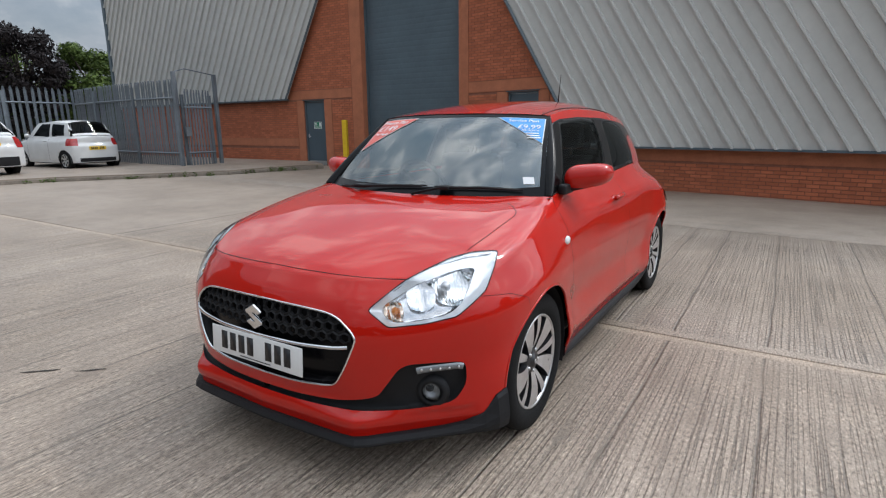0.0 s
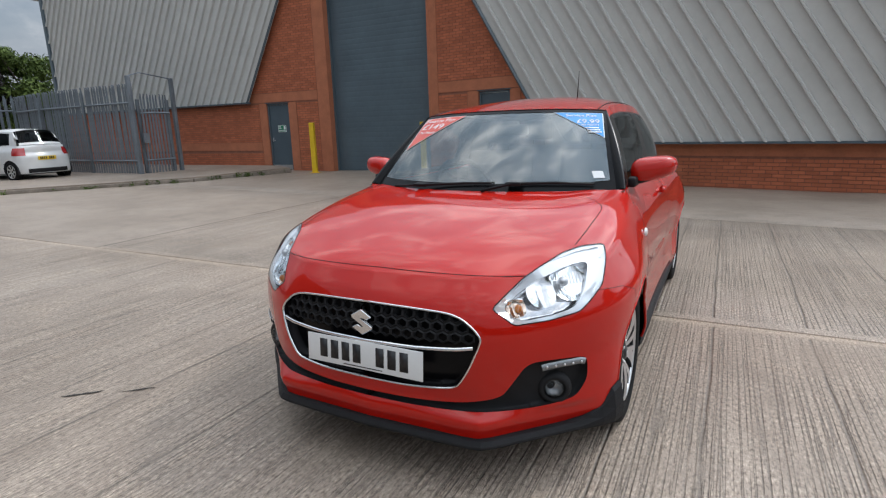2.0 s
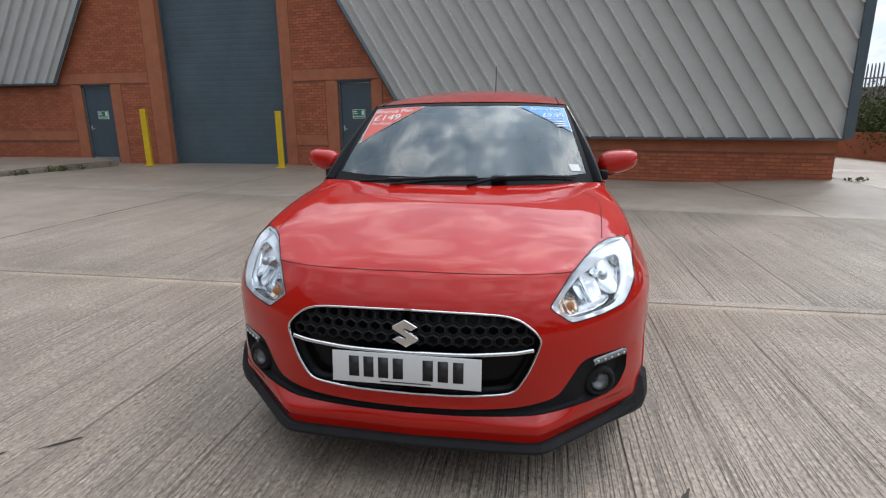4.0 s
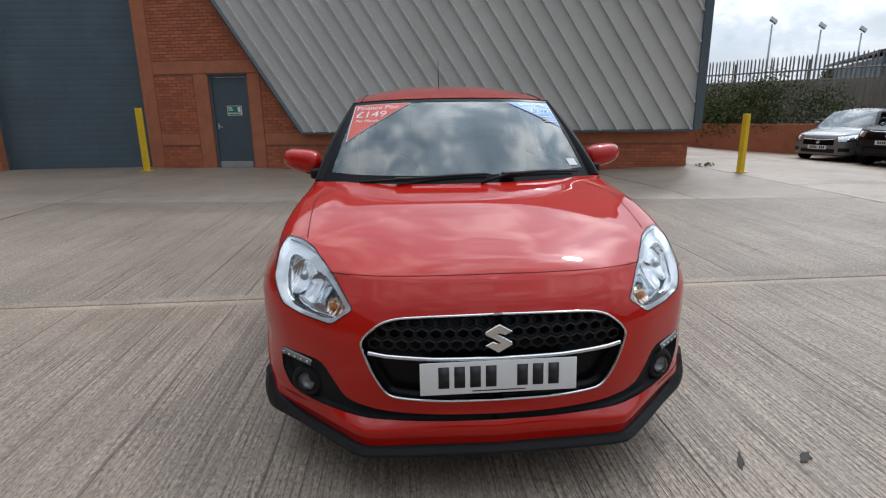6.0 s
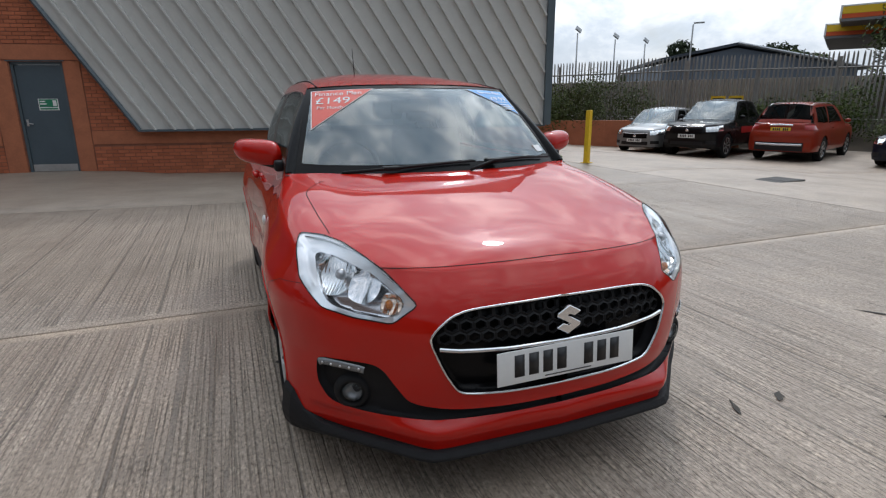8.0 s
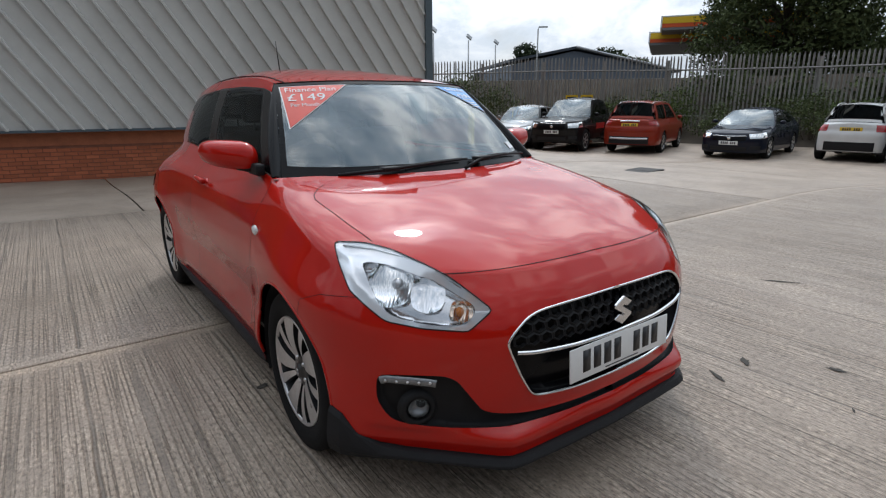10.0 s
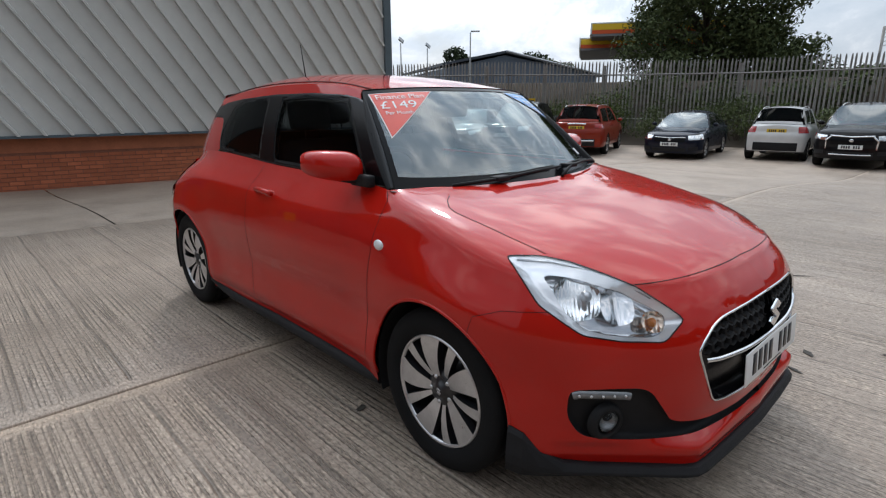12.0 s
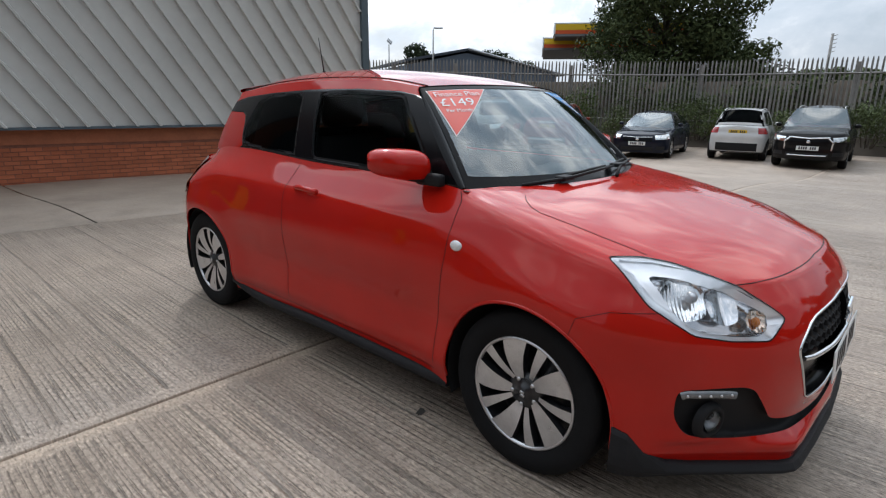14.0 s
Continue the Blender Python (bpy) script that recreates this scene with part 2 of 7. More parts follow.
def tube(bm, pts, r, seg=8, taper=1.0):
    """A round bar along a polyline."""
    pts = [Vector(p) for p in pts]
    rings = []
    for i, p in enumerate(pts):
        d = (pts[min(i + 1, len(pts) - 1)] - pts[max(i - 1, 0)]).normalized()
        side = d.cross(Vector((0, 0, 1)) if abs(d.z) < 0.9 else Vector((1, 0, 0))).normalized()
        up = side.cross(d)
        rr = r * (1 + (taper - 1) * i / (len(pts) - 1))
        rings.append([bm.verts.new(p + rr * (math.cos(a) * side + math.sin(a) * up)) for a in (2 * math.pi * k / seg for k in range(seg))])
    for a, b in zip(rings, rings[1:]):
        for k in range(seg):
            bm.faces.new((a[k], a[(k + 1) % seg], b[(k + 1) % seg], b[k]))
    bm.faces.new(rings[0])
    bm.faces.new(rings[-1])
    return bm


def prism(bm, outline, depth, m=None):
    """An extruded flat outline of (x, y), from z = 0 to depth, put through m."""
    m = m or Matrix()
    lo = [bm.verts.new(m @ Vector((x, y, 0))) for x, y in outline]
    hi = [bm.verts.new(m @ Vector((x, y, depth))) for x, y in outline]
    bm.faces.new(lo)
    bm.faces.new(hi)
    n = len(lo)
    for i in range(n):
        bm.faces.new((lo[i], lo[(i + 1) % n], hi[(i + 1) % n], hi[i]))
    return bm


def smooth_curve(keys):
    """A soft, monotone curve through (x, value) keys; value may be a tuple."""
    xs = np.array([k[0] for k in keys], float)
    ys = np.array([k[1] for k in keys], float)
    one = ys.ndim == 1
    ys = ys.reshape(len(xs), -1)
    d = np.diff(ys, axis=0) / np.diff(xs)[:, None]
    m = np.zeros_like(ys)
    m[0], m[-1] = d[0], d[-1]
    for i in range(1, len(xs) - 1):
        w0, w1 = xs[i + 1] - xs[i], xs[i] - xs[i - 1]
        m[i] = (d[i - 1] * w0 + d[i] * w1) / (w0 + w1)

    def at(x):
        x = min(max(x, xs[0]), xs[-1])
        i = min(int(np.searchsorted(xs, x, side="right")) - 1, len(xs) - 2)
        h = xs[i + 1] - xs[i]
        t = (x - xs[i]) / h
        v = (2 * t ** 3 - 3 * t ** 2 + 1) * ys[i] + (t ** 3 - 2 * t ** 2 + t) * h * m[i] + (3 * t ** 2 - 2 * t ** 3) * ys[i + 1] + (t ** 3 - t ** 2) * h * m[i + 1]
        return float(v[0]) if one else v

    return at


def lettering(name, text, size, m, mat, parent, label="", width=None):
    """Raised letters in the built-in font, lying in the x-y plane of m."""
    cu = bpy.data.curves.new(name, "FONT")
    cu.body, cu.size, cu.align_x, cu.align_y, cu.extrude = text, size, "CENTER", "CENTER", 0.0004
    tmp = bpy.data.objects.new(name + "_src", cu)
    scene.collection.objects.link(tmp)
    dg = bpy.context.evaluated_depsgraph_get()
    me = bpy.data.meshes.new_from_object(tmp.evaluated_get(dg))
    bpy.data.objects.remove(tmp)
    me.materials.clear()
    me.materials.append(mat)
    if width:
        xs = [v.co.x for v in me.vertices]
        me.transform(Matrix.Scale(width / (max(xs) - min(xs)), 4, (1, 0, 0)))
    me.transform(m)
    ob = new(name, me)
    ob.parent = parent
    return tagged(ob, label)

# ---- ground ----
WALL_A = radians(-11.3)
WALL_O = Vector((6.1, 9.5, 0))
LEFT_O = Vector((-6.6, 12.03, 0))


def wall_y(x):
    """The foot of the facade: level to the left of the goods door, slanted to its right."""
    return 12.03 if x < -6.6 else 9.5 - math.tan(-WALL_A) * (x - 6.1)


def ease(t):
    t = max(0.0, min(1.0, t))
    return t * t * (3 - 2 * t)


def ground_z(x, y):
    """The yard: level round the car, falling a little towards the building."""
    if x > 6.3:
        return -.40 * ease((x - 6.8) / 7.2)
    d = wall_y(x) - y
    mid = ease((x + 3.6) / 1.6)
    fall = -.045 * (1 - mid) - .15 * mid
    fall *= 1 - ease((x - 3.0) / 3.3)
    return fall * ease((4.5 - d) / 4.2)


def concrete(name, grooved, pale=1.0):
    m = bpy.data.materials.new(name)
    m.use_nodes = True
    t = m.node_tree
    b = t.nodes["Principled BSDF"]
    geo = t.nodes.new("ShaderNodeNewGeometry")
    pos = geo.outputs["Position"]
    big = wire(t, "ShaderNodeTexNoise", None, Vector=pos, Scale=0.55, Detail=6.0, Roughness=0.62)
    mid = wire(t, "ShaderNodeTexNoise", None, Vector=pos, Scale=3.2, Detail=6.0, Roughness=0.65)
    fine = wire(t, "ShaderNodeTexNoise", None, Vector=pos, Scale=48.0, Detail=6.0, Roughness=0.8)
    base = ramp(t, big.outputs[0], [(0.30, (0.248, 0.196, 0.153)), (0.50, (0.322, 0.259, 0.207)), (0.70, (0.378, 0.310, 0.254))])
    blot = ramp(t, mid.outputs[0], [(0.34, (0.80, 0.79, 0.78)), (0.52, (1.0, 1.0, 1.0)), (0.72, (1.10, 1.09, 1.07))])
    col = mix_col(t, 1.0, base, blot, "MULTIPLY")
    grain = ramp(t, fine.outputs[0], [(0.34, (0.62, 0.60, 0.58)), (0.45, (0.96, 0.95, 0.94)), (0.60, (1.08, 1.08, 1.08)), (0.70, (1.32, 1.32, 1.32))])
    col = mix_col(t, 1.0, col, grain, "MULTIPLY")
    oi = t.nodes.new("ShaderNodeObjectInfo")
    tone = math_node(t, "MULTIPLY_ADD", oi.outputs["Random"], 0.07, 0.965 * pale)
    col = wire(t, "ShaderNodeHueSaturation", None, Value=tone, Color=col).outputs[0]
    h = math_node(t, "MULTIPLY", fine.outputs[0], 0.25)
    if grooved:
        # brushed grooves along y: streaks at three widths, uneven along their length
        sep = wire(t, "ShaderNodeSeparateXYZ", None, Vector=pos)
        rough_edge = wire(t, "ShaderNodeTexNoise", None, Vector=pos, Scale=70.0, Detail=3.0, Roughness=0.7)
        jag = wire(t, "ShaderNodeCombineXYZ", None, X=math_node(t, "MULTIPLY_ADD", rough_edge.outputs[0], 0.012, -0.006), Y=0.0, Z=0.0)
        edged = wire(t, "ShaderNodeVectorMath", None, i0=pos, i1=jag.outputs[0]).outputs[0]
        lines = None
        # thin tine marks follow the level lines of a stretched noise; wider ones its low places
        for sx, sy, seed, mid_at, wide, deep in ((13.0, 0.15, 0.0, 0.50, 0.010, 0.8), (25.0, 0.28, 3.7, 0.42, 0.012, 0.8), (6.0, 0.07, 8.1, 0.27, 0.008, 1.0)):
            mp = wire(t, "ShaderNodeMapping", None, Vector=edged, Location=(seed, seed, 0), Scale=(sx, sy, 1.0))
            nz = wire(t, "ShaderNodeTexNoise", None, Vector=mp.outputs[0], Scale=1.0, Detail=1.0, Roughness=0.5)
            off = math_node(t, "ABSOLUTE", math_node(t, "SUBTRACT", nz.outputs[0], mid_at))
            ln = ramp(t, off, [(wide * 0.4, (deep, deep, deep)), (wide, (0, 0, 0))])
            lines = ln if lines is None else math_node(t, "MAXIMUM", lines, ln)
        # the comb itself: teeth about 28 mm apart, some pressed deeper, none quite straight
        mp = wire(t, "ShaderNodeMapping", None, Vector=pos, Location=(1.0, 9.0, 0), Scale=(7.0, 0.10, 1.0))
        sway = wire(t, "ShaderNodeTexNoise", None, Vector=mp.outputs[0], Scale=1.0, Detail=3.0, Roughness=0.6)
        tooth_x = math_node(t, "ADD", math_node(t, "MULTIPLY_ADD", rough_edge.outputs[0], 0.007, sep.outputs[0]), math_node(t, "MULTIPLY", sway.outputs[0], 0.12))
        tooth = math_node(t, "ABSOLUTE", math_node(t, "SUBTRACT", math_node(t, "FRACT", math_node(t, "DIVIDE", tooth_x, 0.026)), 0.5))
        mp = wire(t, "ShaderNodeMapping", None, Vector=pos, Location=(2.0, 7.0, 0), Scale=(34.0, 1.6, 1.0))
        press = wire(t, "ShaderNodeTexNoise", None, Vector=mp.outputs[0], Scale=1.0, Detail=3.0, Roughness=0.6)
        tooth = math_node(t, "MULTIPLY", ramp(t, tooth, [(0.06, (1, 1, 1)), (0.17, (0, 0, 0))]), ramp(t, press.outputs[0], [(0.38, (0.08, 0.08, 0.08)), (0.60, (1.0, 1.0, 1.0))]))
        lines = math_node(t, "MAXIMUM", lines, tooth)
        mp = wire(t, "ShaderNodeMapping", None, Vector=pos, Location=(5.0, 2.0, 0), Scale=(6.0, 0.15, 1.0))
        band = wire(t, "ShaderNodeTexNoise", None, Vector=mp.outputs[0], Scale=1.0, Detail=4.0, Roughness=0.6)
        worn = wire(t, "ShaderNodeTexNoise", None, Vector=pos, Scale=0.9, Detail=4.0, Roughness=0.6)
        keep = ramp(t, worn.outputs[0], [(0.34, (0.30, 0.30, 0.30)), (0.60, (1, 1, 1))])
        brk = ramp(t, mid.outputs[0], [(0.36, (0.35, 0.35, 0.35)), (0.55, (1, 1, 1))])
        # a trowelled margin on both sides of each long joint
        near = None
        for y0 in (1.43, -3.4):
            dd = math_node(t, "ABSOLUTE", math_node(t, "SUBTRACT", sep.outputs[1], y0))
            near = dd if near is None else math_node(t, "MINIMUM", near, dd)
        margin = math_node(t, "MINIMUM", math_node(t, "MAXIMUM", math_node(t, "MULTIPLY_ADD", near, 30.0, -2.4), 0.0), 1.0)
        amount = math_node(t, "MULTIPLY", math_node(t, "MULTIPLY", keep, brk), margin)
        lines = math_node(t, "MULTIPLY", lines, amount)
        # a few deep saw-straight grooves, each wandering a little
        drift = wire(t, "ShaderNodeTexNoise", None, Vector=edged, Scale=1.3, Detail=2.0, Roughness=0.5)
        across = math_node(t, "ADD", sep.outputs[0], math_node(t, "MULTIPLY_ADD", drift.outputs[0], 0.05, -0.025))
        deep_cut = None
        for x0, half in ((1.17, 0.007), (1.70, 0.006), (0.80, 0.005), (2.36, 0.006), (-0.85, 0.006), (-1.50, 0.008), (-1.92, 0.005), (-2.60, 0.006)):
            d0 = math_node(t, "ABSOLUTE", math_node(t, "SUBTRACT", across, x0))
            cut = ramp(t, d0, [(half * 0.5, (1, 1, 1)), (half * 1.5, (0, 0, 0))])
            deep_cut = cut if deep_cut is None else math_node(t, "MAXIMUM", deep_cut, cut)
        deep_cut = math_node(t, "MULTIPLY", deep_cut, math_node(t, "MULTIPLY", brk, margin))
        lines = math_node(t, "MAXIMUM", lines, deep_cut)
        # the broken pale arris along the joint
        ragged = math_node(t, "MULTIPLY_ADD", wire(t, "ShaderNodeTexNoise", None, Vector=pos, Scale=9.0, Detail=5.0, Roughness=0.7).outputs[0], 0.11, -0.020)
        arris = math_node(t, "LESS_THAN", math_node(t, "ABSOLUTE", math_node(t, "SUBTRACT", sep.outputs[1], 1.40)), ragged)
        col = mix_col(t, math_node(t, "MULTIPLY", arris, 0.32), col, mix_col(t, 1.0, col, (1.38, 1.36, 1.33), "MULTIPLY"))
        mp = wire(t, "ShaderNodeMapping", None, Vector=pos, Location=(1.0, 4.0, 0), Scale=(95.0, 34.0, 1.0))
        torn = wire(t, "ShaderNodeTexNoise", None, Vector=mp.outputs[0], Scale=1.0, Detail=3.0, Roughness=0.6)
        chips = ramp(t, torn.outputs[0], [(0.36, (0.48, 0.46, 0.44)), (0.46, (0.95, 0.95, 0.95)), (0.56, (1.03, 1.03, 1.03)), (0.66, (1.55, 1.54, 1.52))])
        col = mix_col(t, math_node(t, "MULTIPLY_ADD", brk, 0.6, 0.35), col, mix_col(t, 1.0, col, chips, "MULTIPLY"))
        h = math_node(t, "ADD", h, math_node(t, "MULTIPLY", torn.outputs[0], 0.35))
        tone2 = ramp(t, band.outputs[0], [(0.32, (0.88, 0.86, 0.84)), (0.5, (1, 1, 1)), (0.68, (1.07, 1.07, 1.06))])
        col = mix_col(t, margin, mix_col(t, 1.0, col, (1.05, 1.04, 1.02), "MULTIPLY"), mix_col(t, 1.0, col, tone2, "MULTIPLY"))
        col = mix_col(t, math_node(t, "MULTIPLY", lines, 0.70), col, (0.080, 0.067, 0.055))
        h = math_node(t, "SUBTRACT", h, math_node(t, "MULTIPLY", lines, 1.1))
    t.links.new(col, b.inputs["Base Color"])
    t.links.new(math_node(t, "MULTIPLY_ADD", mid.outputs[0], 0.22, 0.42), b.inputs["Roughness"])
    bn = wire(t, "ShaderNodeBump", None, Height=h, Strength=0.75, Distance=0.012)
    t.links.new(bn.outputs[0], b.inputs["Normal"])
    MATS[name] = m
    return m


GROOVED = concrete("grooved_concrete", True)
PLAIN_CONC = concrete("plain_concrete", False, 0.87)
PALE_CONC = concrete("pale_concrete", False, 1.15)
SOIL = material("soil_and_grit", (0.10, 0.088, 0.070), 0.95, vary=0.4, scale=0.6, bump=0.4, bump_scale=20)

# one sheet to the horizon, under the slabs
bm = bmesh.new()
xs = [-1500, -400, -120, -60] + [-40 + 2 * i for i in range(41)] + [60, 120, 400, 1500]
rows = [[(x, y, -0.56 if abs(x) < 45 and -45 < y < 45 else -0.6) for y in xs] for x in xs]
tagged(part("ground", grid_mesh(rows), SOIL, None, kind="structure"), "bare earth and verge round the yard", "ground")

pavement = thing("pavement", "pale brushed concrete yard laid in large slabs with open joints", "pavement", kind="structure")


def slab(x0, x1, y0, y1, mat, name="slab"):
    """One slab between its joints, its top following the yard."""
    j = .010
    bm = bmesh.new()
    f0, f1 = (y0 if callable(y0) else lambda x: y0), (y1 if callable(y1) else lambda x: y1)
    nx, ny = max(2, int((x1 - x0) / .8)), max(2, int((f1(x0) - f0(x0)) / .8))
    rows = []
    for i in range(nx + 1):
        x = x0 + j + (x1 - x0 - 2 * j) * i / nx
        a, b = f0(x) + j, f1(x) - j
        line = [(x, a, -.54), (x, a, ground_z(x, a) - .006), (x, a + .006, ground_z(x, a))]
        line += [(x, a + (b - a) * k / ny, ground_z(x, a + (b - a) * k / ny)) for k in range(1, ny)]
        line += [(x, b - .006, ground_z(x, b)), (x, b, ground_z(x, b) - .006), (x, b, -.54)]
        if i in (0, nx):
            line = [(p[0], p[1], min(p[2], ground_z(x, p[1]) - .010)) for p in line]
        rows.append(line)
    grid_mesh(rows, bm)
    ob = part(name, bm, mat, pavement)
    return ob


def second_joint(x):
    return 5.62 - .115 * x if x > -9 else 6.65


XS = [-17.5, 20.0, 27.0]
for a, b in zip(XS, XS[1:]):
    far = b > 20
    for y0, y1 in ((-13, -8.2), (-8.2, -3.4), (-3.4, 1.43)):
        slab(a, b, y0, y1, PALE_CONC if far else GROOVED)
for a, b, mat in ((-17.5, -5.6, PLAIN_CONC), (-5.6, 6.3, GROOVED)):
    slab(a, b, 1.43, second_joint, mat)
for a, b in ((-17.5, -10.4), (-10.4, -5.6), (-5.6, -.6), (-.6, 4.05), (4.05, 6.3)):
    slab(a, b, second_joint, lambda x: wall_y(x) + .3, PLAIN_CONC)
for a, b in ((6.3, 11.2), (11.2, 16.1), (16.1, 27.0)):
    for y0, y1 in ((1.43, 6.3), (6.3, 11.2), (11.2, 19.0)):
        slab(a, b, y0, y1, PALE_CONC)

# ---- the warehouse ----
BRICK_BASE = material("mortar", (0.255, 0.104, 0.067), 0.9, vary=0.25, scale=6, bump=0.2, bump_scale=120)
BRICK = material("red_brick", (0.440, 0.134, 0.064), 0.85, vary=0.14, scale=5, bump=0.25, bump_scale=160, per_piece=0.16)
BRICK_PLAIN = material("smooth_brick", (0.43, 0.151, 0.077), 0.85, vary=0.18, scale=3, bump=0.3, bump_scale=140)
CLAD = material("grey_cladding", (0.560, 0.560, 0.537), 0.42, vary=0.07, scale=0.8, bump=0.03, bump_scale=6)
TRIM_GREY = material("blue_grey_trim", (0.085, 0.115, 0.135), 0.4, vary=0.12, scale=3)
DOOR_GREY = material("blue_grey_door_paint", (0.070, 0.098, 0.120), 0.42, vary=0.10, scale=2, bump=0.02, bump_scale=20)
SHUTTER = material("roller_shutter_paint", (0.084, 0.120, 0.145), 0.45, vary=0.14, scale=1.2, bump=0.03, bump_scale=8)
KICK = material("brushed_kick_plate", (0.45, 0.45, 0.45), 0.45, metal=0.6, vary=0.15, scale=12)
YELLOW = material("yellow_paint", (0.72, 0.47, 0.015), 0.45, vary=0.12, scale=9, bump=0.05, bump_scale=60)
GREEN = material("sign_green", (0.02, 0.22, 0.12), 0.4, vary=0.05, scale=10)

wall_r = thing("wall_right", "red brick warehouse wall with slanted grey ribbed cladding", "wall",
               Matrix.Translation(WALL_O) @ Matrix.Rotation(WALL_A, 4, "Z"), kind="structure")
wall_l = thing("wall_left", "red brick warehouse wall with slanted grey ribbed cladding", "wall", Matrix.Translation(LEFT_O), kind="structure")
TOPZ = 7.0


def wall_slab(parent, spans, name="masonry"):
    bm = bmesh.new()
    for x0, x1, z0, z1 in spans:
        box(bm, x0, x1, 0.005, 0.35, z0, z1)
    return part(name, bm, BRICK_BASE, parent, smooth=False)


# local x runs along each wall; its outer face is y = 0
wall_slab(wall_r, [(-10.25, 0.0, -.4, TOPZ), (-12.95, -11.22, -.4, TOPZ), (-11.22, -10.25, 2.17, TOPZ)])
wall_slab(wall_l, [(-18.15, -6.35, -.4, TOPZ), (-5.40, -3.65, -.4, TOPZ), (-6.35, -5.40, 2.2, TOPZ), (-3.65, 0.0, 5.9, TOPZ)])
bm = box(bmesh.new(), -.35, 0, .012, 14, -.4, TOPZ)
part("return_wall", bm, BRICK_BASE, wall_r, smooth=False)
bm = box(bmesh.new(), -18.15, -17.80, .36, 14, -.4, TOPZ)
part("return_wall", bm, BRICK_BASE, wall_l, smooth=False)
roof_bm = bmesh.new()
prism(roof_bm, [(6.0, 9.4), (9.0, 23.0), (-26, 26), (-25.5, 11.8), (-6.6, 11.95)], .25, Matrix.Translation((0, 0, TOPZ)))
tagged(part("warehouse_roof", roof_bm, CLAD, None, kind="structure"), "grey warehouse roof sheet", "roof")


def cladding(parent, corner_x, end_x, z0, lean, sign, first):
    """Sheet in front of the brick whose inner edge leans away from the goods door, with narrow raised ribs parallel to that edge."""
    y = -.17
    k = math.tan(radians(lean)) * sign
    top_x = corner_x + k * (TOPZ - z0)
    d = 1 if end_x > corner_x else -1
    pan = bmesh.new()
    outline = [(corner_x, z0), (end_x, z0), (end_x, TOPZ), (top_x, TOPZ)]
    prism(pan, outline, .05, Matrix.Translation((0, y + .055, 0)) @ pose(0, 0, 0, 90, 0, 0))
    part("sheet", pan, CLAD, parent, smooth=False)
    step, foot, crest, rise = .389, .036, .022, .072
    for i in range(60):
        x = corner_x + d * (first + i * step)
        # where the rib leaves the sheet at its free end
        low, high = z0, TOPZ
        if d * (x - end_x) > -foot:
            low = z0 + (end_x - d * foot - x) / k
        if d * (x + k * (TOPZ - z0) - end_x) > -foot:
            high = z0 + (end_x - d * foot - x) / k
        if high - low < .10:
            continue
        bm = bmesh.new()
        rows = []
        for z in (low, high):
            xx = x + k * (z - z0)
            rows.append([(xx - foot, y + .004, z), (xx - crest, y - rise, z), (xx + crest, y - rise, z), (xx + foot, y + .004, z)])
        part("rib", grid_mesh(rows, bm), CLAD, parent, smooth=False)
    # edge flashings
    bm = bmesh.new()
    tube(bm, [(corner_x, y - .02, z0), (top_x, y - .02, TOPZ)], .05, 4)
    part("edge_flashing", bm, TRIM_GREY, parent, smooth=False)
    bm = box(bmesh.new(), min(corner_x, end_x) - .02, max(corner_x, end_x) + .02, y - .05, y + .12, z0 - .035, z0 + .012)
    part("drip_flashing", bm, TRIM_GREY, parent, smooth=False)


cladding(wall_r, -8.90, 0.04, .80, 32.5, -1, .325)
cladding(wall_l, -7.05, -18.15, 2.27, 30.0, 1, .30)
part("corner_flashing", box(bmesh.new(), .02, .18, -.26, .10, .80, TOPZ), TRIM_GREY, wall_r, "blue-grey corner flashing", smooth=False)
part("corner_flashing", box(bmesh.new(), -18.28, -18.13, -.24, .10, 2.27, TOPZ), TRIM_GREY, wall_l, "blue-grey corner flashing", smooth=False)


def bricks(parent, x0, x1, z0, z1, holes=(), limit=None):
    """Courses of separate bricks on a wall face, sharing one mesh per width."""
    bw, bh, jt = .215, .065, .010
    bm = bmesh.new()
    nz = int((z1 - z0) / (bh + jt))
    for r in range(nz):
        z = z0 + r * (bh + jt)
        x = x0 - (bw / 2 if r % 2 else 0)
        while x < x1:
            a, b = max(x, x0), min(x + bw, x1)
            if b - a > .03 and (limit is None or limit((a + b) / 2, z + bh / 2)):
                e = random.uniform(-.003, .003)
                flat_brick(bm, a, b, z, z + bh, -.0035 + e * .4)
            x += bw + jt
    return part("brickwork", bm, BRICK, parent, smooth=False, kind="stuff")


def flat_brick(bm, a, b, z0, z1, y):
    v = [bm.verts.new(p) for p in ((a, .013, z0), (b, .013, z0), (b, .013, z1), (a, .013, z1), (a + .003, y, z0 + .003), (b - .003, y, z0 + .003), (b - .003, y, z1 - .003), (a + .003, y, z1 - .003))]
    for q in ((4, 5, 6, 7), (0, 1, 5, 4), (1, 2, 6, 5), (2, 3, 7, 6), (3, 0, 4, 7)):
        bm.faces.new([v[i] for i in q])


def pier(parent, x0, x1, z0, z1, proud=.012):
    bm = box(bmesh.new(), x0, x1, -proud, .02, z0, z1, .004)
    return part("pier", bm, BRICK_PLAIN, parent, "smooth brick surround", smooth=False)


def lined(parent, panels, piers):
    for p in panels:
        bricks(parent, *p)
    for p in piers:
        pier(parent, *p)


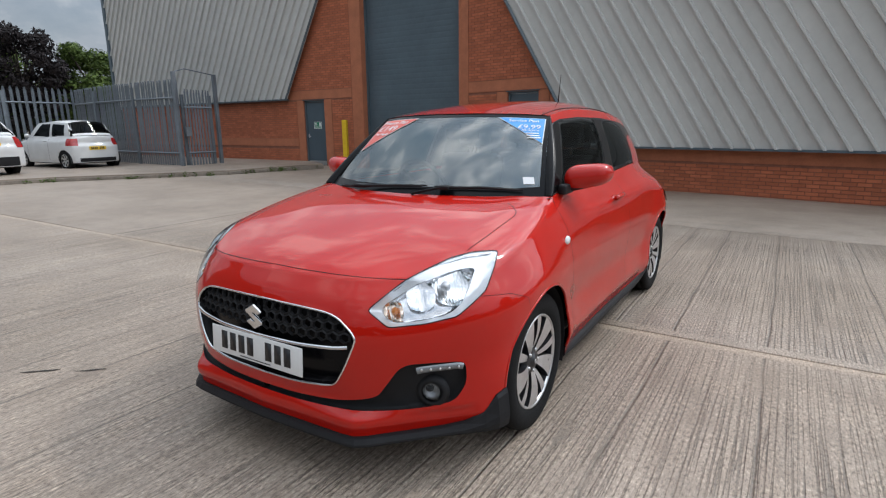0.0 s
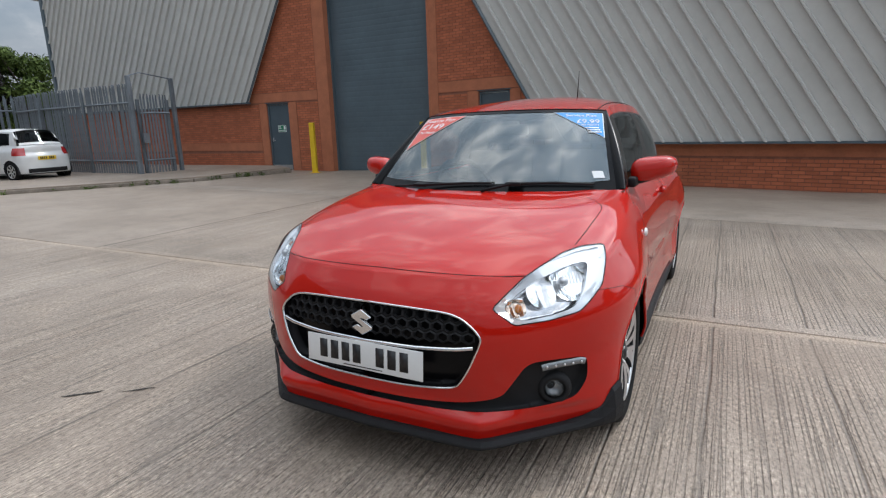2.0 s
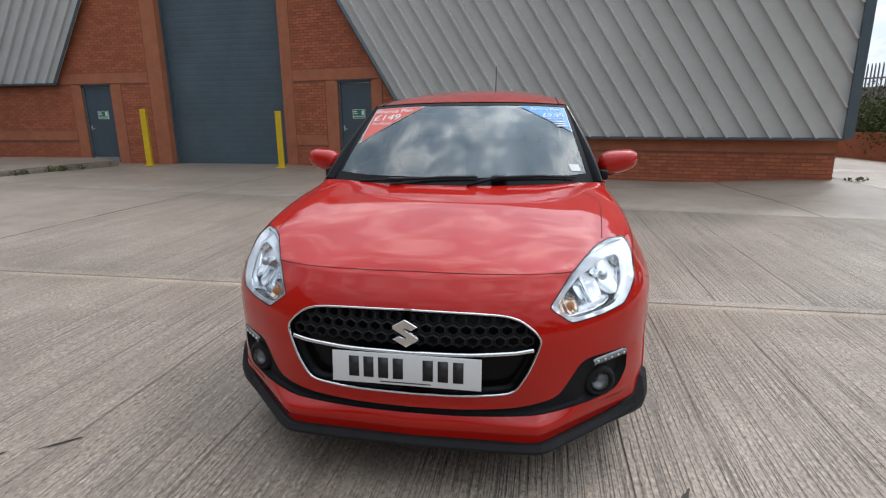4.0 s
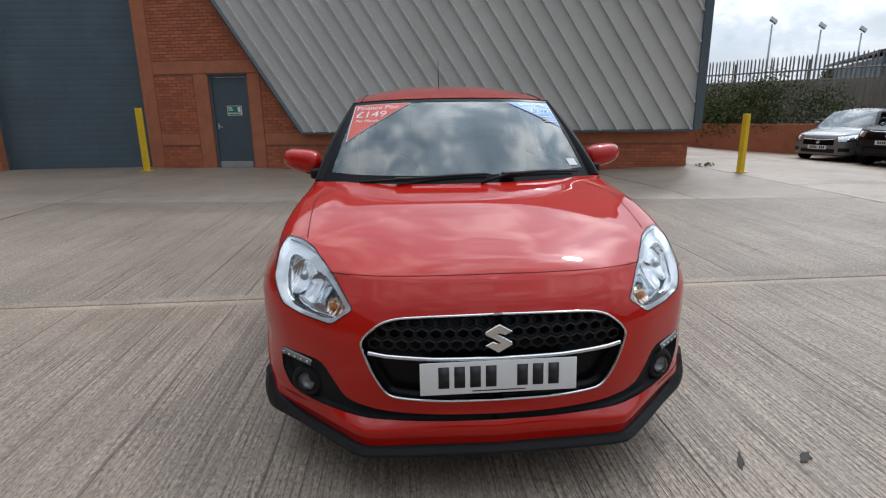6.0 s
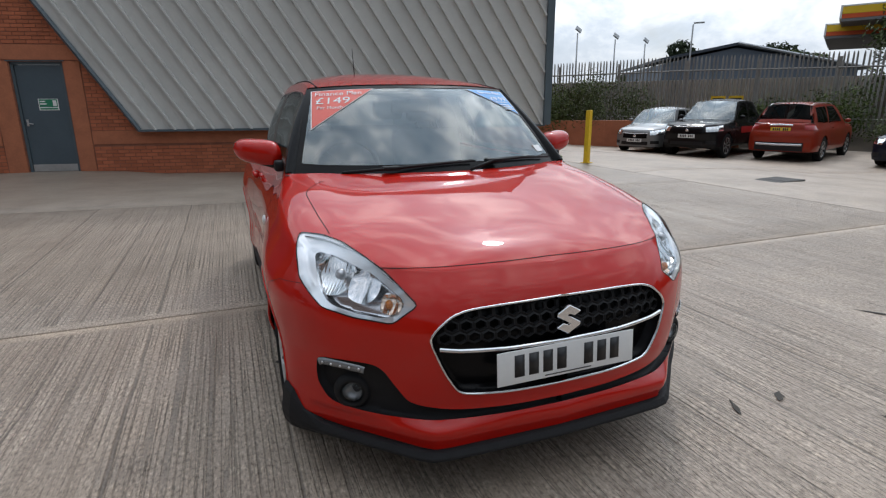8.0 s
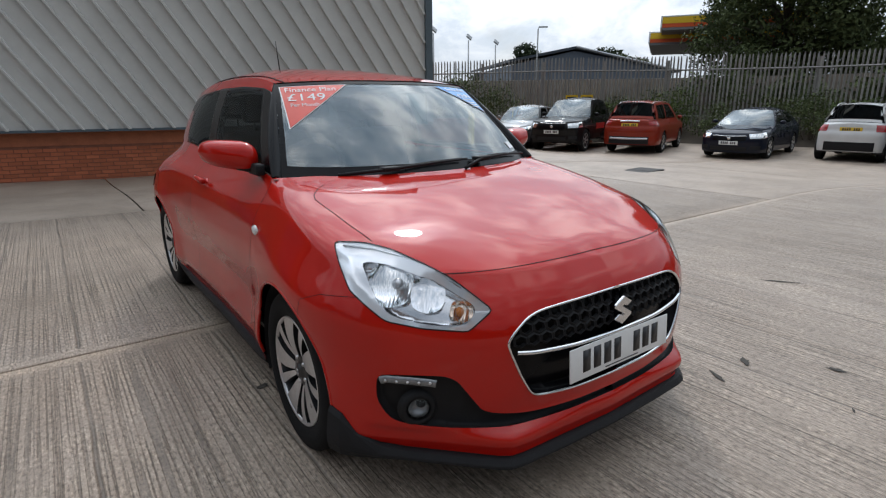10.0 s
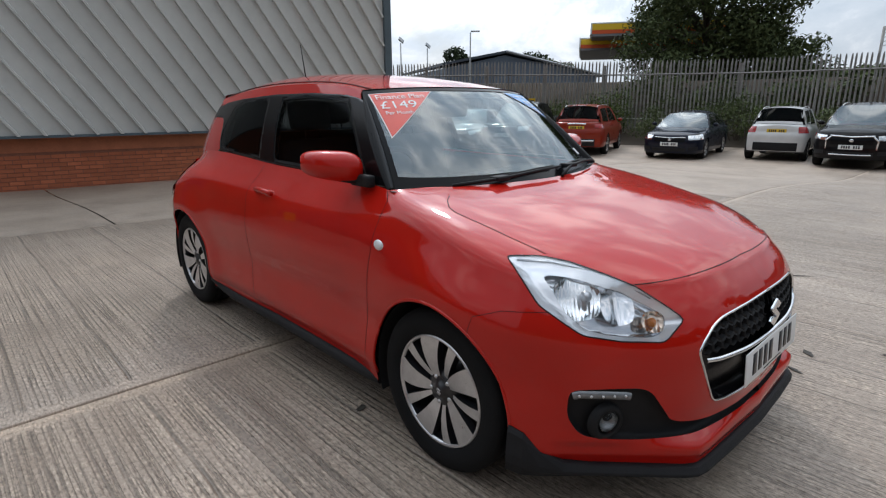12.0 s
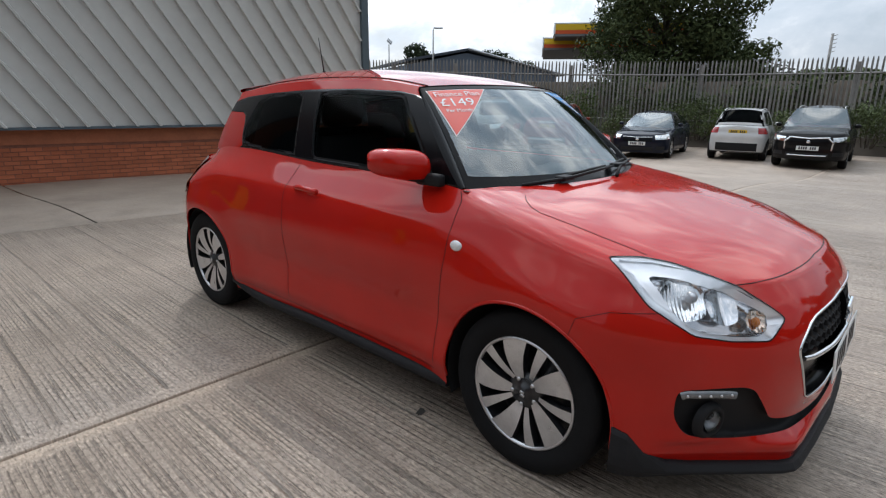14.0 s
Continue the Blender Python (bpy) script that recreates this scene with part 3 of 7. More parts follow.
lined(wall_r, [(-12.62, -11.62, -.2, .50), (-12.62, -11.62, .80, 2.20), (-12.62, -9.0, 2.52, 6.5), (-9.90, -.01, -.28, .50), (-9.90, -8.2, .80, 2.20)],
      [(-12.95, -12.63, -.3, 6.6), (-11.60, -11.24, -.3, 2.19), (-10.23, -9.92, -.3, 2.19), (-12.62, -8.6, 2.21, 2.50), (-12.62, -11.62, .51, .79), (-9.90, -.01, .51, .79)])
lined(wall_l, [(-18.14, -6.72, -.2, .62), (-18.14, -6.72, .92, 2.24), (-5.02, -4.12, -.2, 2.24), (-7.6, -4.12, 2.56, 6.5)],
      [(-4.10, -3.67, -.3, 6.6), (-6.70, -6.37, -.3, 2.22), (-5.38, -5.04, -.3, 2.22), (-8.5, -4.12, 2.25, 2.54), (-18.14, -6.72, .63, .91)])

# plain unseen hall, added to close the open side and darken the car's flank
hall = thing("wall_west", "unseen plain dark brick hall added across the yard as a light blocker", "wall", kind="structure")
part("hall_wall", box(bmesh.new(), -15.2, -14.6, -42, -2.5, -.4, 9.5), material("dark_brown_brick", (0.11, 0.07, 0.055), 0.9, vary=0.25, scale=2, bump=0.2, bump_scale=60), hall, smooth=False)
part("hall_plinth", box(bmesh.new(), -14.6, -14.5, -42, -2.5, -.4, 1.2), BRICK_PLAIN, hall, smooth=False)

# goods door between the two walls
goods = thing("door_1", "tall closed blue-grey roller shutter in a brick opening", "door", Matrix.Translation(LEFT_O), kind="structure")
for i in range(38):
    z0 = -.1 + i * .158
    bm = bmesh.new()
    rows = [[(x, yy, z0 + h) for yy, h in ((.3012, 0), (.3003, .006), (.300, .05), (.300, .12), (.3003, .152), (.3012, .158))] for x in (-3.7, .02)]
    part("slat", grid_mesh(rows, bm), SHUTTER, goods)
for x in (-3.66, -.06):
    part("guide_rail", box(bmesh.new(), x - .05, x + .05, .20, .34, -.2, 6.0, .005), TRIM_GREY, goods, smooth=False)
bm = box(bmesh.new(), -3.68, 0, .05, .36, 5.88, 6.2)
part("shutter_box", bm, TRIM_GREY, goods, smooth=False)
part("jamb", box(bmesh.new(), -.02, .05, -.02, .36, -.2, 6.0), BRICK_PLAIN, goods, smooth=False)
part("jamb", box(bmesh.new(), -3.69, -3.645, -.02, .36, -.2, 6.0), BRICK_PLAIN, goods, smooth=False)


def steel_door(name, parent_m, x0, x1, z0, z1):
    d = thing(name, "closed blue-grey steel fire door with green exit sign and lever handle", "door", parent_m, kind="structure")
    part("frame", box(box(box(bmesh.new(), x0, x0 + .05, .03, .12, z0, z1), x1 - .05, x1, .03, .12, z0, z1), x0, x1, .03, .12, z1 - .05, z1), TRIM_GREY, d, smooth=False)
    leaf = part("leaf", box(bmesh.new(), x0 + .055, x1 - .055, .06, .11, z0 + .01, z1 - .055, .004), DOOR_GREY, d, smooth=False)
    part("kick_plate", box(bmesh.new(), x0 + .06, x1 - .06, .050, .06, z0 + .015, z0 + .16, .001), KICK, leaf, "brushed metal kick plate", smooth=False)
    bm = tube(bmesh.new(), [(x0 + .11, .06, z0 + 1.02), (x0 + .11, .02, z0 + 1.02), (x0 + .23, .02, z0 + .99)], .010, 8)
    box(bm, x0 + .09, x0 + .13, .050, .062, z0 + .95, z0 + 1.09, .002)
    part("lever_handle", bm, SILVER, leaf, "steel lever handle")
    s = part("exit_sign", box(bmesh.new(), x0 + .38, x1 - .22, .052, .060, z0 + 1.27, z0 + 1.50), WHITE_INK, leaf, "green and white exit sign", smooth=False)
    part("sign_face", box(bmesh.new(), x0 + .395, x1 - .235, .049, .053, z0 + 1.335, z0 + 1.49), GREEN, s, smooth=False)
    for i, w in enumerate((.10, .12)):
        part("plain_bar", box(bmesh.new(), x0 + .41, x0 + .41 + w, .047, .050, z0 + 1.435 - .05 * i, z0 + 1.46 - .05 * i), WHITE_INK, s, smooth=False)
    part("sign_pictogram", box(bmesh.new(), x1 - .32, x1 - .25, .047, .050, z0 + 1.355, z0 + 1.47), WHITE_INK, s, smooth=False)
    part("plain_bar", box(bmesh.new(), x0 + .40, x1 - .24, .049, .053, z0 + 1.285, z0 + 1.315), GREEN, s, smooth=False)
    part("drip_bar", box(bmesh.new(), x0 - .05, x1 + .05, -.03, .03, z1 + .01, z1 + .03), TRIM_GREY, d, smooth=False)
    return d


steel_door("door_2", wall_r.matrix_basis.copy(), -11.22, -10.25, -.05, 2.17)
steel_door("door_3", wall_l.matrix_basis.copy(), -6.35, -5.40, -.02, 2.20)

# ---- bollards ----


def bollard(x, y, h, lean=0.0, width=1.0):
    b = thing("bollard", "bright yellow painted steel bollard set in concrete", "bollard", pose(x, y, ground_z(x, y), lean, lean, 20) @ Matrix.Diagonal((width, width, 1, 1)), "yellow bollards")
    bm = bmesh.new()
    box(bm, -.075, .075, -.075, .075, 0, h, .012)
    part("post", bm, YELLOW, b, smooth=False)
    part("foot_plate", box(bmesh.new(), -.14, .14, -.14, .14, 0, .012, .003), YELLOW, b, smooth=False)
    return b


bollard(-10.48, 11.35, 1.56)
bollard(-6.43, 11.25, 1.47)
bollard(6.47, 8.05, 1.14, width=.70)

# ---- car shells ----
from mathutils.bvhtree import BVHTree
from mathutils.kdtree import KDTree


def inside(poly, x, y):
    hit = False
    n = len(poly)
    for i in range(n):
        (x0, y0), (x1, y1) = poly[i], poly[i - 1]
        if (y0 > y) != (y1 > y) and x < (x1 - x0) * (y - y0) / (y1 - y0) + x0:
            hit = not hit
    return hit


def nearest_on(poly, x, y):
    best = None
    n = len(poly)
    for i in range(n):
        ax, ay = poly[i - 1]
        bx, by = poly[i]
        dx, dy = bx - ax, by - ay
        k = max(0, min(1, ((x - ax) * dx + (y - ay) * dy) / (dx * dx + dy * dy + 1e-12)))
        px, py = ax + k * dx, ay + k * dy
        d = (px - x) ** 2 + (py - y) ** 2
        if best is None or d < best[0]:
            best = (d, px, py)
    return best


def rounded(poly):
    """A closed outline with its corners rounded by two rounds of corner cutting."""
    for _ in range(2):
        out = []
        n = len(poly)
        for i in range(n):
            (ax, ay), (bx, by) = poly[i], poly[(i + 1) % n]
            out += [(0.8 * ax + 0.2 * bx, 0.8 * ay + 0.2 * by), (0.2 * ax + 0.8 * bx, 0.2 * ay + 0.8 * by)]
        poly = out
    return poly


def circle(cx, cy, r, n=64):
    return [(cx + r * math.cos(2 * math.pi * i / n), cy + r * math.sin(2 * math.pi * i / n)) for i in range(n)]


class Drape:
    """Looks at a surface along a direction at an angle from straight ahead (-y) towards +x, tilted up or from above,
    and takes outlines of (across, up)."""

    def __init__(self, tree, angle=0, above=False, tilt=0):
        a, e = radians(angle), radians(tilt)
        self.tree = tree
        self.out = Vector((0, 0, 1)) if above else Vector((math.sin(a) * math.cos(e), -math.cos(a) * math.cos(e), math.sin(e)))
        self.side = Vector((1, 0, 0)) if above else Vector((math.cos(a), math.sin(a), 0))
        self.up = Vector((0, 1, 0)) if above else Vector((-math.sin(a) * math.sin(e), math.cos(a) * math.sin(e), math.cos(e)))

    def flat(self, co):
        return co.dot(self.side), co.dot(self.up)

    def put(self, a, z, lift=0.0, far=9.0):
        o = self.side * a + self.out * far + self.up * z
        hit, nor, _, _ = self.tree.ray_cast(o, -self.out)
        if hit is None:
            hit, nor, _, _ = self.tree.find_nearest(o - self.out * far)
        if nor.dot(self.out) < 0:
            nor = -nor
        return hit + nor * lift

    def split(self, bm, poly, keep_side=None):
        """Take the faces inside the outline out of bm, with a clean edge, as a bmesh of their own."""
        gone = []
        for f in bm.faces:
            c = f.calc_center_median()
            if keep_side is not None and c.dot(self.out) < keep_side:
                continue
            a, z = self.flat(c)
            if inside(poly, a, z):
                gone.append(f)
        s = set(gone)
        rim = {v for f in gone for v in f.verts if any(g not in s for g in v.link_faces) or v.is_boundary}
        for v in rim:
            a, z = self.flat(v.co)
            d, na, nz = nearest_on(poly, a, z)
            if d < 0.03 ** 2:
                p = self.put(na, nz)
                if (p - v.co).length < 0.06:
                    v.co = p
        piece = bmesh.new()
        made = {}
        for f in gone:
            vs = []
            for v in f.verts:
                if v not in made:
                    made[v] = piece.verts.new(v.co)
                vs.append(made[v])
            try:
                piece.faces.new(vs)
            except ValueError:
                pass
        bmesh.ops.delete(bm, geom=gone, context="FACES")
        return piece

    def ribbon(self, pts, width, lift=0.0012, step=0.012, bm=None):
        """A narrow band laid on the surface along a polyline of (across, up)."""
        bm = bm or bmesh.new()
        path = []
        for (ax, ay), (bx, by) in zip(pts, pts[1:]):
            n = max(1, int(math.hypot(bx - ax, by - ay) / step))
            path += [(ax + (bx - ax) * i / n, ay + (by - ay) * i / n) for i in range(n)]
        path.append(pts[-1])
        rows = []
        for i, (a, z) in enumerate(path):
            (a0, z0), (a1, z1) = path[max(i - 1, 0)], path[min(i + 1, len(path) - 1)]
            l = math.hypot(a1 - a0, z1 - z0) or 1
            na, nz = -(z1 - z0) / l * width / 2, (a1 - a0) / l * width / 2
            rows.append([self.put(a + na, z + nz, lift), self.put(a, z, lift * 1.4), self.put(a - na, z - nz, lift)])
        return grid_mesh(rows, bm)

    def trim(self, poly, width, height, closed=True, bm=None, step=0.015):
        """A raised, rounded moulding along an outline on the surface."""
        bm = bm or bmesh.new()
        path = []
        ring = poly + [poly[0]] if closed else poly
        for (ax, ay), (bx, by) in zip(ring, ring[1:]):
            n = max(1, int(math.hypot(bx - ax, by - ay) / step))
            path += [(ax + (bx - ax) * i / n, ay + (by - ay) * i / n) for i in range(n)]
        if not closed:
            path.append(ring[-1])
        rows = []
        m = len(path)
        for i, (a, z) in enumerate(path):
            (a0, z0), (a1, z1) = (path[(i - 1) % m], path[(i + 1) % m]) if closed else (path[max(i - 1, 0)], path[min(i + 1, m - 1)])
            l = math.hypot(a1 - a0, z1 - z0) or 1
            na, nz = -(z1 - z0) / l * width / 2, (a1 - a0) / l * width / 2
            rows.append([self.put(a + na * k, z + nz * k, h * height) for k, h in ((1, -0.3), (0.8, 0.6), (0, 1), (-0.8, 0.6), (-1, -0.3))])
        return grid_mesh(rows, bm, closed)


def push(bm, d):
    for v in bm.verts:
        v.co += d
    return bm


def inset_copy(bm, depth, wall=True, rim=None):
    """Sink a split-off piece along its own normals and give it side walls back up to its old edge."""
    bm.normal_update()
    edge = [e for e in bm.edges if e.is_boundary]
    old = {v: v.co.copy() for v in bm.verts}
    nor = {v: v.normal.copy() for v in bm.verts}
    for v in bm.verts:
        v.co = old[v] - nor[v] * depth if callable(depth) is False else old[v] - nor[v] * depth(old[v])
    if wall:
        top = {}
        for e in edge:
            for v in e.verts:
                if v not in top:
                    top[v] = bm.verts.new(old[v] - nor[v] * (rim(old[v]) if rim else 0.0))
        for e in edge:
            a, b = e.verts
            bm.faces.new((a, b, top[b], top[a]))
    return bm


def mirrored(bm):
    """A copy of bm on the other side of x = 0."""
    c = bm.copy()
    bmesh.ops.transform(c, matrix=Matrix.Diagonal((-1, 1, 1, 1)), verts=c.verts)
    bmesh.ops.reverse_faces(c, faces=c.faces)
    return c


class Shell:
    """The half shell of a car that faces -y, with its front axle over y = 0: flanks, bonnet, tail deck, roof, side, screens."""

    def __init__(self, outline, low, nose, flank, edge_in, edge_z, centre, cowl, tail, roof_c, rail, step=0.02, fine=None):
        self.low = low
        ref = smooth_curve([(i, p) for i, p in enumerate(outline)])
        dense = [ref(i * (len(outline) - 1) / 1500) for i in range(1501)]
        run = np.concatenate([[0], np.cumsum([math.dist(a, b) for a, b in zip(dense, dense[1:])])])
        us, s = [], 0.0
        while s < run[-1]:
            us.append(s)
            y = float(np.interp(s, run, [p[1] for p in dense]))
            s += (fine or step) if y < 0.5 else step
        us.append(run[-1])
        xs = np.interp(us, run, [p[0] for p in dense])
        ys = np.interp(us, run, [p[1] for p in dense])
        eps = 0.01
        tx = np.interp(np.array(us) + eps, run, [p[0] for p in dense]) - np.interp(np.array(us) - eps, run, [p[0] for p in dense])
        ty = np.interp(np.array(us) + eps, run, [p[1] for p in dense]) - np.interp(np.array(us) - eps, run, [p[1] for p in dense])
        ln = np.hypot(tx, ty)
        nx, ny = ty / ln, -tx / ln
        nx[0], ny[0], nx[-1], ny[-1] = 0, -1, 0, 1
        nose, flank = smooth_curve(nose), smooth_curve(flank)
        e_in, e_z = smooth_curve(edge_in), smooth_curve(edge_z)
        self.edge = []
        rows = []
        for k in range(len(us)):
            x, y = xs[k], ys[k]
            zt, it = e_z(y), e_in(y)
            w = abs(ny[k]) ** 1.5
            nv = 64 if step < 0.03 else 22
            zb = low(y) if callable(low) else low
            col = []
            for j in range(nv + 1):
                z = zb + (zt - zb) * j / nv
                base = w * nose(z) + (1 - w) * flank(z)
                ref_t = w * nose(zt) + (1 - w) * flank(zt)
                q = max(0, 1 - (zt - z) / 0.20)
                ins = base + (it - ref_t) * q * q * (3 - 2 * q)
                col.append((max(0.0, x - nx[k] * ins) if k not in (0, len(us) - 1) else 0.0, y - ny[k] * ins, z))
            rows.append(col)
            self.edge.append(Vector(col[-1]))
        self.flank_rows = rows
        self.ys = ys
        # bonnet: rows from the edge to the centre line
        cen = smooth_curve(centre)
        self.front = [r for r in range(len(us)) if self.edge[r].y <= cowl]
        front_end = self.front[-1]
        y0, y1 = self.edge[0].y, self.edge[front_end].y
        top = []
        for r in self.front:
            e = self.edge[r]
            f = 0.35 * (e.y - y0) / (y1 - y0) + 0.65 * us[r] / us[front_end]
            yc = y0 + (centre[-1][0] - y0) * f
            zc = max(cen(yc), e.z) if r else e.z
            n = 26 if step < 0.03 else 10
            line = []
            for j in range(n + 1):
                k = j / n
                g = k ** 2.6
                ridge = 0.006 * math.exp(-((k - .80) / .085) ** 2) * max(0.0, f - .25) if step < 0.03 and j < n else 0.0
                line.append((e.x * k, yc + (e.y - yc) * k ** 2, zc + (e.z - zc) * g + ridge))
            top.append(line)
        self.bonnet_rows = top
        self.tail_y = tail
        back = [r for r in range(len(us)) if self.edge[r].y >= tail]
        deck = []
        for r in back:
            e = self.edge[r]
            n = 12
            deck.append([(e.x * j / n, e.y, e.z + 0.03 * (1 - (j / n) ** 2) * (1 if r != back[-1] else 0)) for j in range(n + 1)])
        self.deck_rows = deck
        self.roof_c, self.rail = smooth_curve(roof_c), smooth_curve(rail)

    def lower(self, with_deck=True):
        bm = grid_mesh(self.flank_rows)
        grid_mesh(self.bonnet_rows, bm)
        if with_deck:
            grid_mesh(self.deck_rows, bm)
        bmesh.ops.remove_doubles(bm, verts=bm.verts, dist=1e-4)
        bmesh.ops.recalc_face_normals(bm, faces=bm.faces)
        top = max(bm.faces, key=lambda f: f.calc_center_median().z if f.calc_center_median().y < .2 else 0)
        if top.normal.z < 0:
            bmesh.ops.reverse_faces(bm, faces=bm.faces)
        # ease the crease where the flank turns into the bonnet and the deck
        kd = KDTree(len(self.edge))
        for i, e in enumerate(self.edge):
            kd.insert(e, i)
        kd.balance()
        near = {}
        for v in bm.verts:
            d = kd.find(v.co)[2]
            if not v.is_boundary and v.co.x > .002 and d < .11 and not .42 < v.co.y < self.tail_y and v.co.y > -.60:
                w = min(1.0, (1 - d / .11) * 1.5) * min(1.0, (v.co.y + .60) / .2)
                w *= min(1.0, max(0.0, (.42 - v.co.y) / .12)) if v.co.y < 1 else 1.0
                near[v] = .5 * w * w * (3 - 2 * w)
        for _ in range(22):
            moved = {v: sum((e.other_vert(v).co for e in v.link_edges), Vector()) / len(v.link_edges) for v in near}
            for v, c in moved.items():
                v.co = v.co.lerp(c, near[v])
        return bm


def bilateral(bm):
    """Join bm with its mirror image."""
    geom = list(bm.verts) + list(bm.edges) + list(bm.faces)
    d = bmesh.ops.duplicate(bm, geom=geom)["geom"]
    vs = [g for g in d if isinstance(g, bmesh.types.BMVert)]
    fs = [g for g in d if isinstance(g, bmesh.types.BMFace)]
    for v in vs:
        v.co.x = -v.co.x
    bmesh.ops.reverse_faces(bm, faces=fs)
    bmesh.ops.remove_doubles(bm, verts=[v for v in bm.verts if abs(v.co.x) < 0.0005], dist=0.001)
    return bm

# ---- wheels ----


def tyre_mesh(r, rim, half):
    bm = bmesh.new()
    prof = [(rim, half * 0.80), (rim + 0.012, half * 0.93), ((r + rim) / 2, half * 1.0), (r - 0.030, half * 0.97), (r - 0.012, half * 0.90),
            (r - 0.003, half * 0.78), (r, half * 0.52), (r - 0.006, half * 0.50), (r - 0.006, half * 0.44), (r, half * 0.42), (r, half * 0.05),
            (r - 0.007, half * 0.03), (r - 0.007, -half * 0.03), (r, -half * 0.05), (r, -half * 0.75), (r - 0.02, -half * 0.95),
            ((r + rim) / 2, -half), (rim, -half * 0.8)]
    return spin(bm, prof, "x", 64)


def spoke(bm, a0, a1, r0, r1, w0, w1, x, thick, bend):
    """A spoke in the y-z plane, its face at x: from angle a0 and width w0 at the hub to a1 and w1 at the rim."""
    n = 8
    lines = ([], [], [], [])
    for i in range(n + 1):
        k = i / n
        r = r0 + (r1 - r0) * k
        a = a0 + (a1 - a0) * (k ** bend)
        w = (w0 + (w1 - w0) * k ** .85) / 2
        face = x - 0.018 * (1 - k) ** 2 + 0.004 * math.sin(k * math.pi)
        c, s = math.cos(a), math.sin(a)
        for ln, (off, d) in zip(lines, ((-1, 0), (1, 0), (1.06, thick), (-1.06, thick))):
            ln.append((face - d, r * c - off * w * s, r * s + off * w * c))
    rows = [[lines[j][i] for j in range(4)] + [lines[0][i]] for i in range(n + 1)]
    first = len(bm.faces)
    grid_mesh(rows, bm)
    bm.faces.ensure_lookup_table()
    for k, f in enumerate(bm.faces[first:]):
        f.material_index = 0 if k % 4 == 0 else 1
    return bm


def alloy_wheel(parent, name="wheel", r=0.307, rim=0.213, half=0.096, face=SILVER):
    """A wheel whose outer face looks along +x and whose centre is the origin."""
    w = new(name)
    w.empty_display_size = 0.1
    w.parent = parent
    part("tyre", tyre_mesh(r, rim - 0.006, half), RUBBER, w, "black road tyre with grooved tread")
    bm = bmesh.new()
    spin(bm, [(rim, half * 0.80), (rim - 0.003, half * 0.90), (rim - 0.010, half * 0.90), (rim - 0.014, half * 0.80)], "x", 64)
    part("rim_lip", bm, face, w)
    bm = bmesh.new()
    spin(bm, [(rim - 0.012, half * 0.80), (rim - 0.025, half * 0.2), (rim - 0.03, -half * 0.7)], "x", 48)
    spin(bm, [(rim - 0.03, -half * 0.1), (0.15, -half * 0.2), (0.145, half * 0.05), (0.05, half * 0.1), (0.0, half * 0.1)], "x", 40)
    part("barrel", bm, WHEEL_BLACK, w, "black wheel barrel and brake")
    n = 5
    for i in range(n):
        a = 2 * math.pi * i / n + 0.35
        bm = bmesh.new()
        spoke(bm, a + 0.13, a - 0.02, 0.045, rim - 0.008, 0.026, 0.106, half * 0.86, 0.028, 1.3)
        part("spoke", bm, [face, WHEEL_BLACK], w, smooth=False)
        bm = bmesh.new()
        spoke(bm, a + 0.64, a + 0.66, 0.060, rim - 0.008, 0.016, 0.042, half * 0.84, 0.030, 1.2)
        part("slim_spoke", bm, [face, WHEEL_BLACK], w, smooth=False)
    bm = bmesh.new()
    spin(bm, [(0.078, half * 0.40), (0.070, half * 0.62), (0.050, half * 0.70), (0.030, half * 0.74), (0.028, half * 0.80), (0.0, half * 0.82)], "x", 32)
    part("hub", bm, WHEEL_BLACK, w)
    for i in range(5):
        a = 2 * math.pi * (i + 0.5) / 5
        bm = bmesh.new()
        spin(bm, [(0.009, half * 0.55), (0.009, half * 0.72), (0.006, half * 0.76), (0.0, half * 0.76)], "x", 6)
        bmesh.ops.translate(bm, verts=bm.verts, vec=(0, 0.050 * math.cos(a), 0.050 * math.sin(a)))
        part("wheel_bolt", bm, SILVER, w)
    bm = bmesh.new()
    for k in (-1, 1):
        prism(bm, [(-0.011, -0.004), (0.004, -0.012), (0.011, -0.003), (-0.004, 0.005)], 0.002,
              Matrix.Translation((half * 0.815, 0, 0.006 * k)) @ pose(0, 0, 0, 90, 0, 90))
    part("cap_badge", bm, SILVER, w, "plain silver centre cap mark")
    return w


def plate_bars(parent, name, w, h, base, ink, spec, m):
    """A number plate whose writing is left as plain bars."""
    bm = box(bmesh.new(), -w / 2, w / 2, -h / 2, h / 2, -0.004, 0.0, 0.0015, m)
    p = part(name, bm, base, parent)
    cell = w * 0.80 / 8
    for i in range(8):
        if i == 4:
            continue
        x = -w * 0.40 + cell * (i + 0.5)
        bm = box(bmesh.new(), x - cell * 0.34, x + cell * 0.34, -h * 0.30, h * 0.36, 0.0, 0.0012, 0, m)
        part("plain_bar", bm, ink, p)
    if spec:
        bm = box(bmesh.new(), -w * 0.17, w * 0.17, -h * 0.43, -h * 0.40, 0.0, 0.0012, 0, m)
        part("maker_line", bm, ink, p)
    return p


# ---- the red hatchback ----
def snug(poly, r=.028):
    """A closed outline with tight round corners."""
    out = []
    for i, p in enumerate(poly):
        for q in (poly[i - 1], poly[(i + 1) % len(poly)]):
            d = math.dist(p, q)
            k = min(.35, r / d)
            out.append((p[0] + (q[0] - p[0]) * k, p[1] + (q[1] - p[1]) * k))
        a, b = out[-2], out[-1]
        out[-1:] = [tuple(.25 * a[j] + .5 * p[j] + .25 * b[j] for j in (0, 1)), b]
    return out


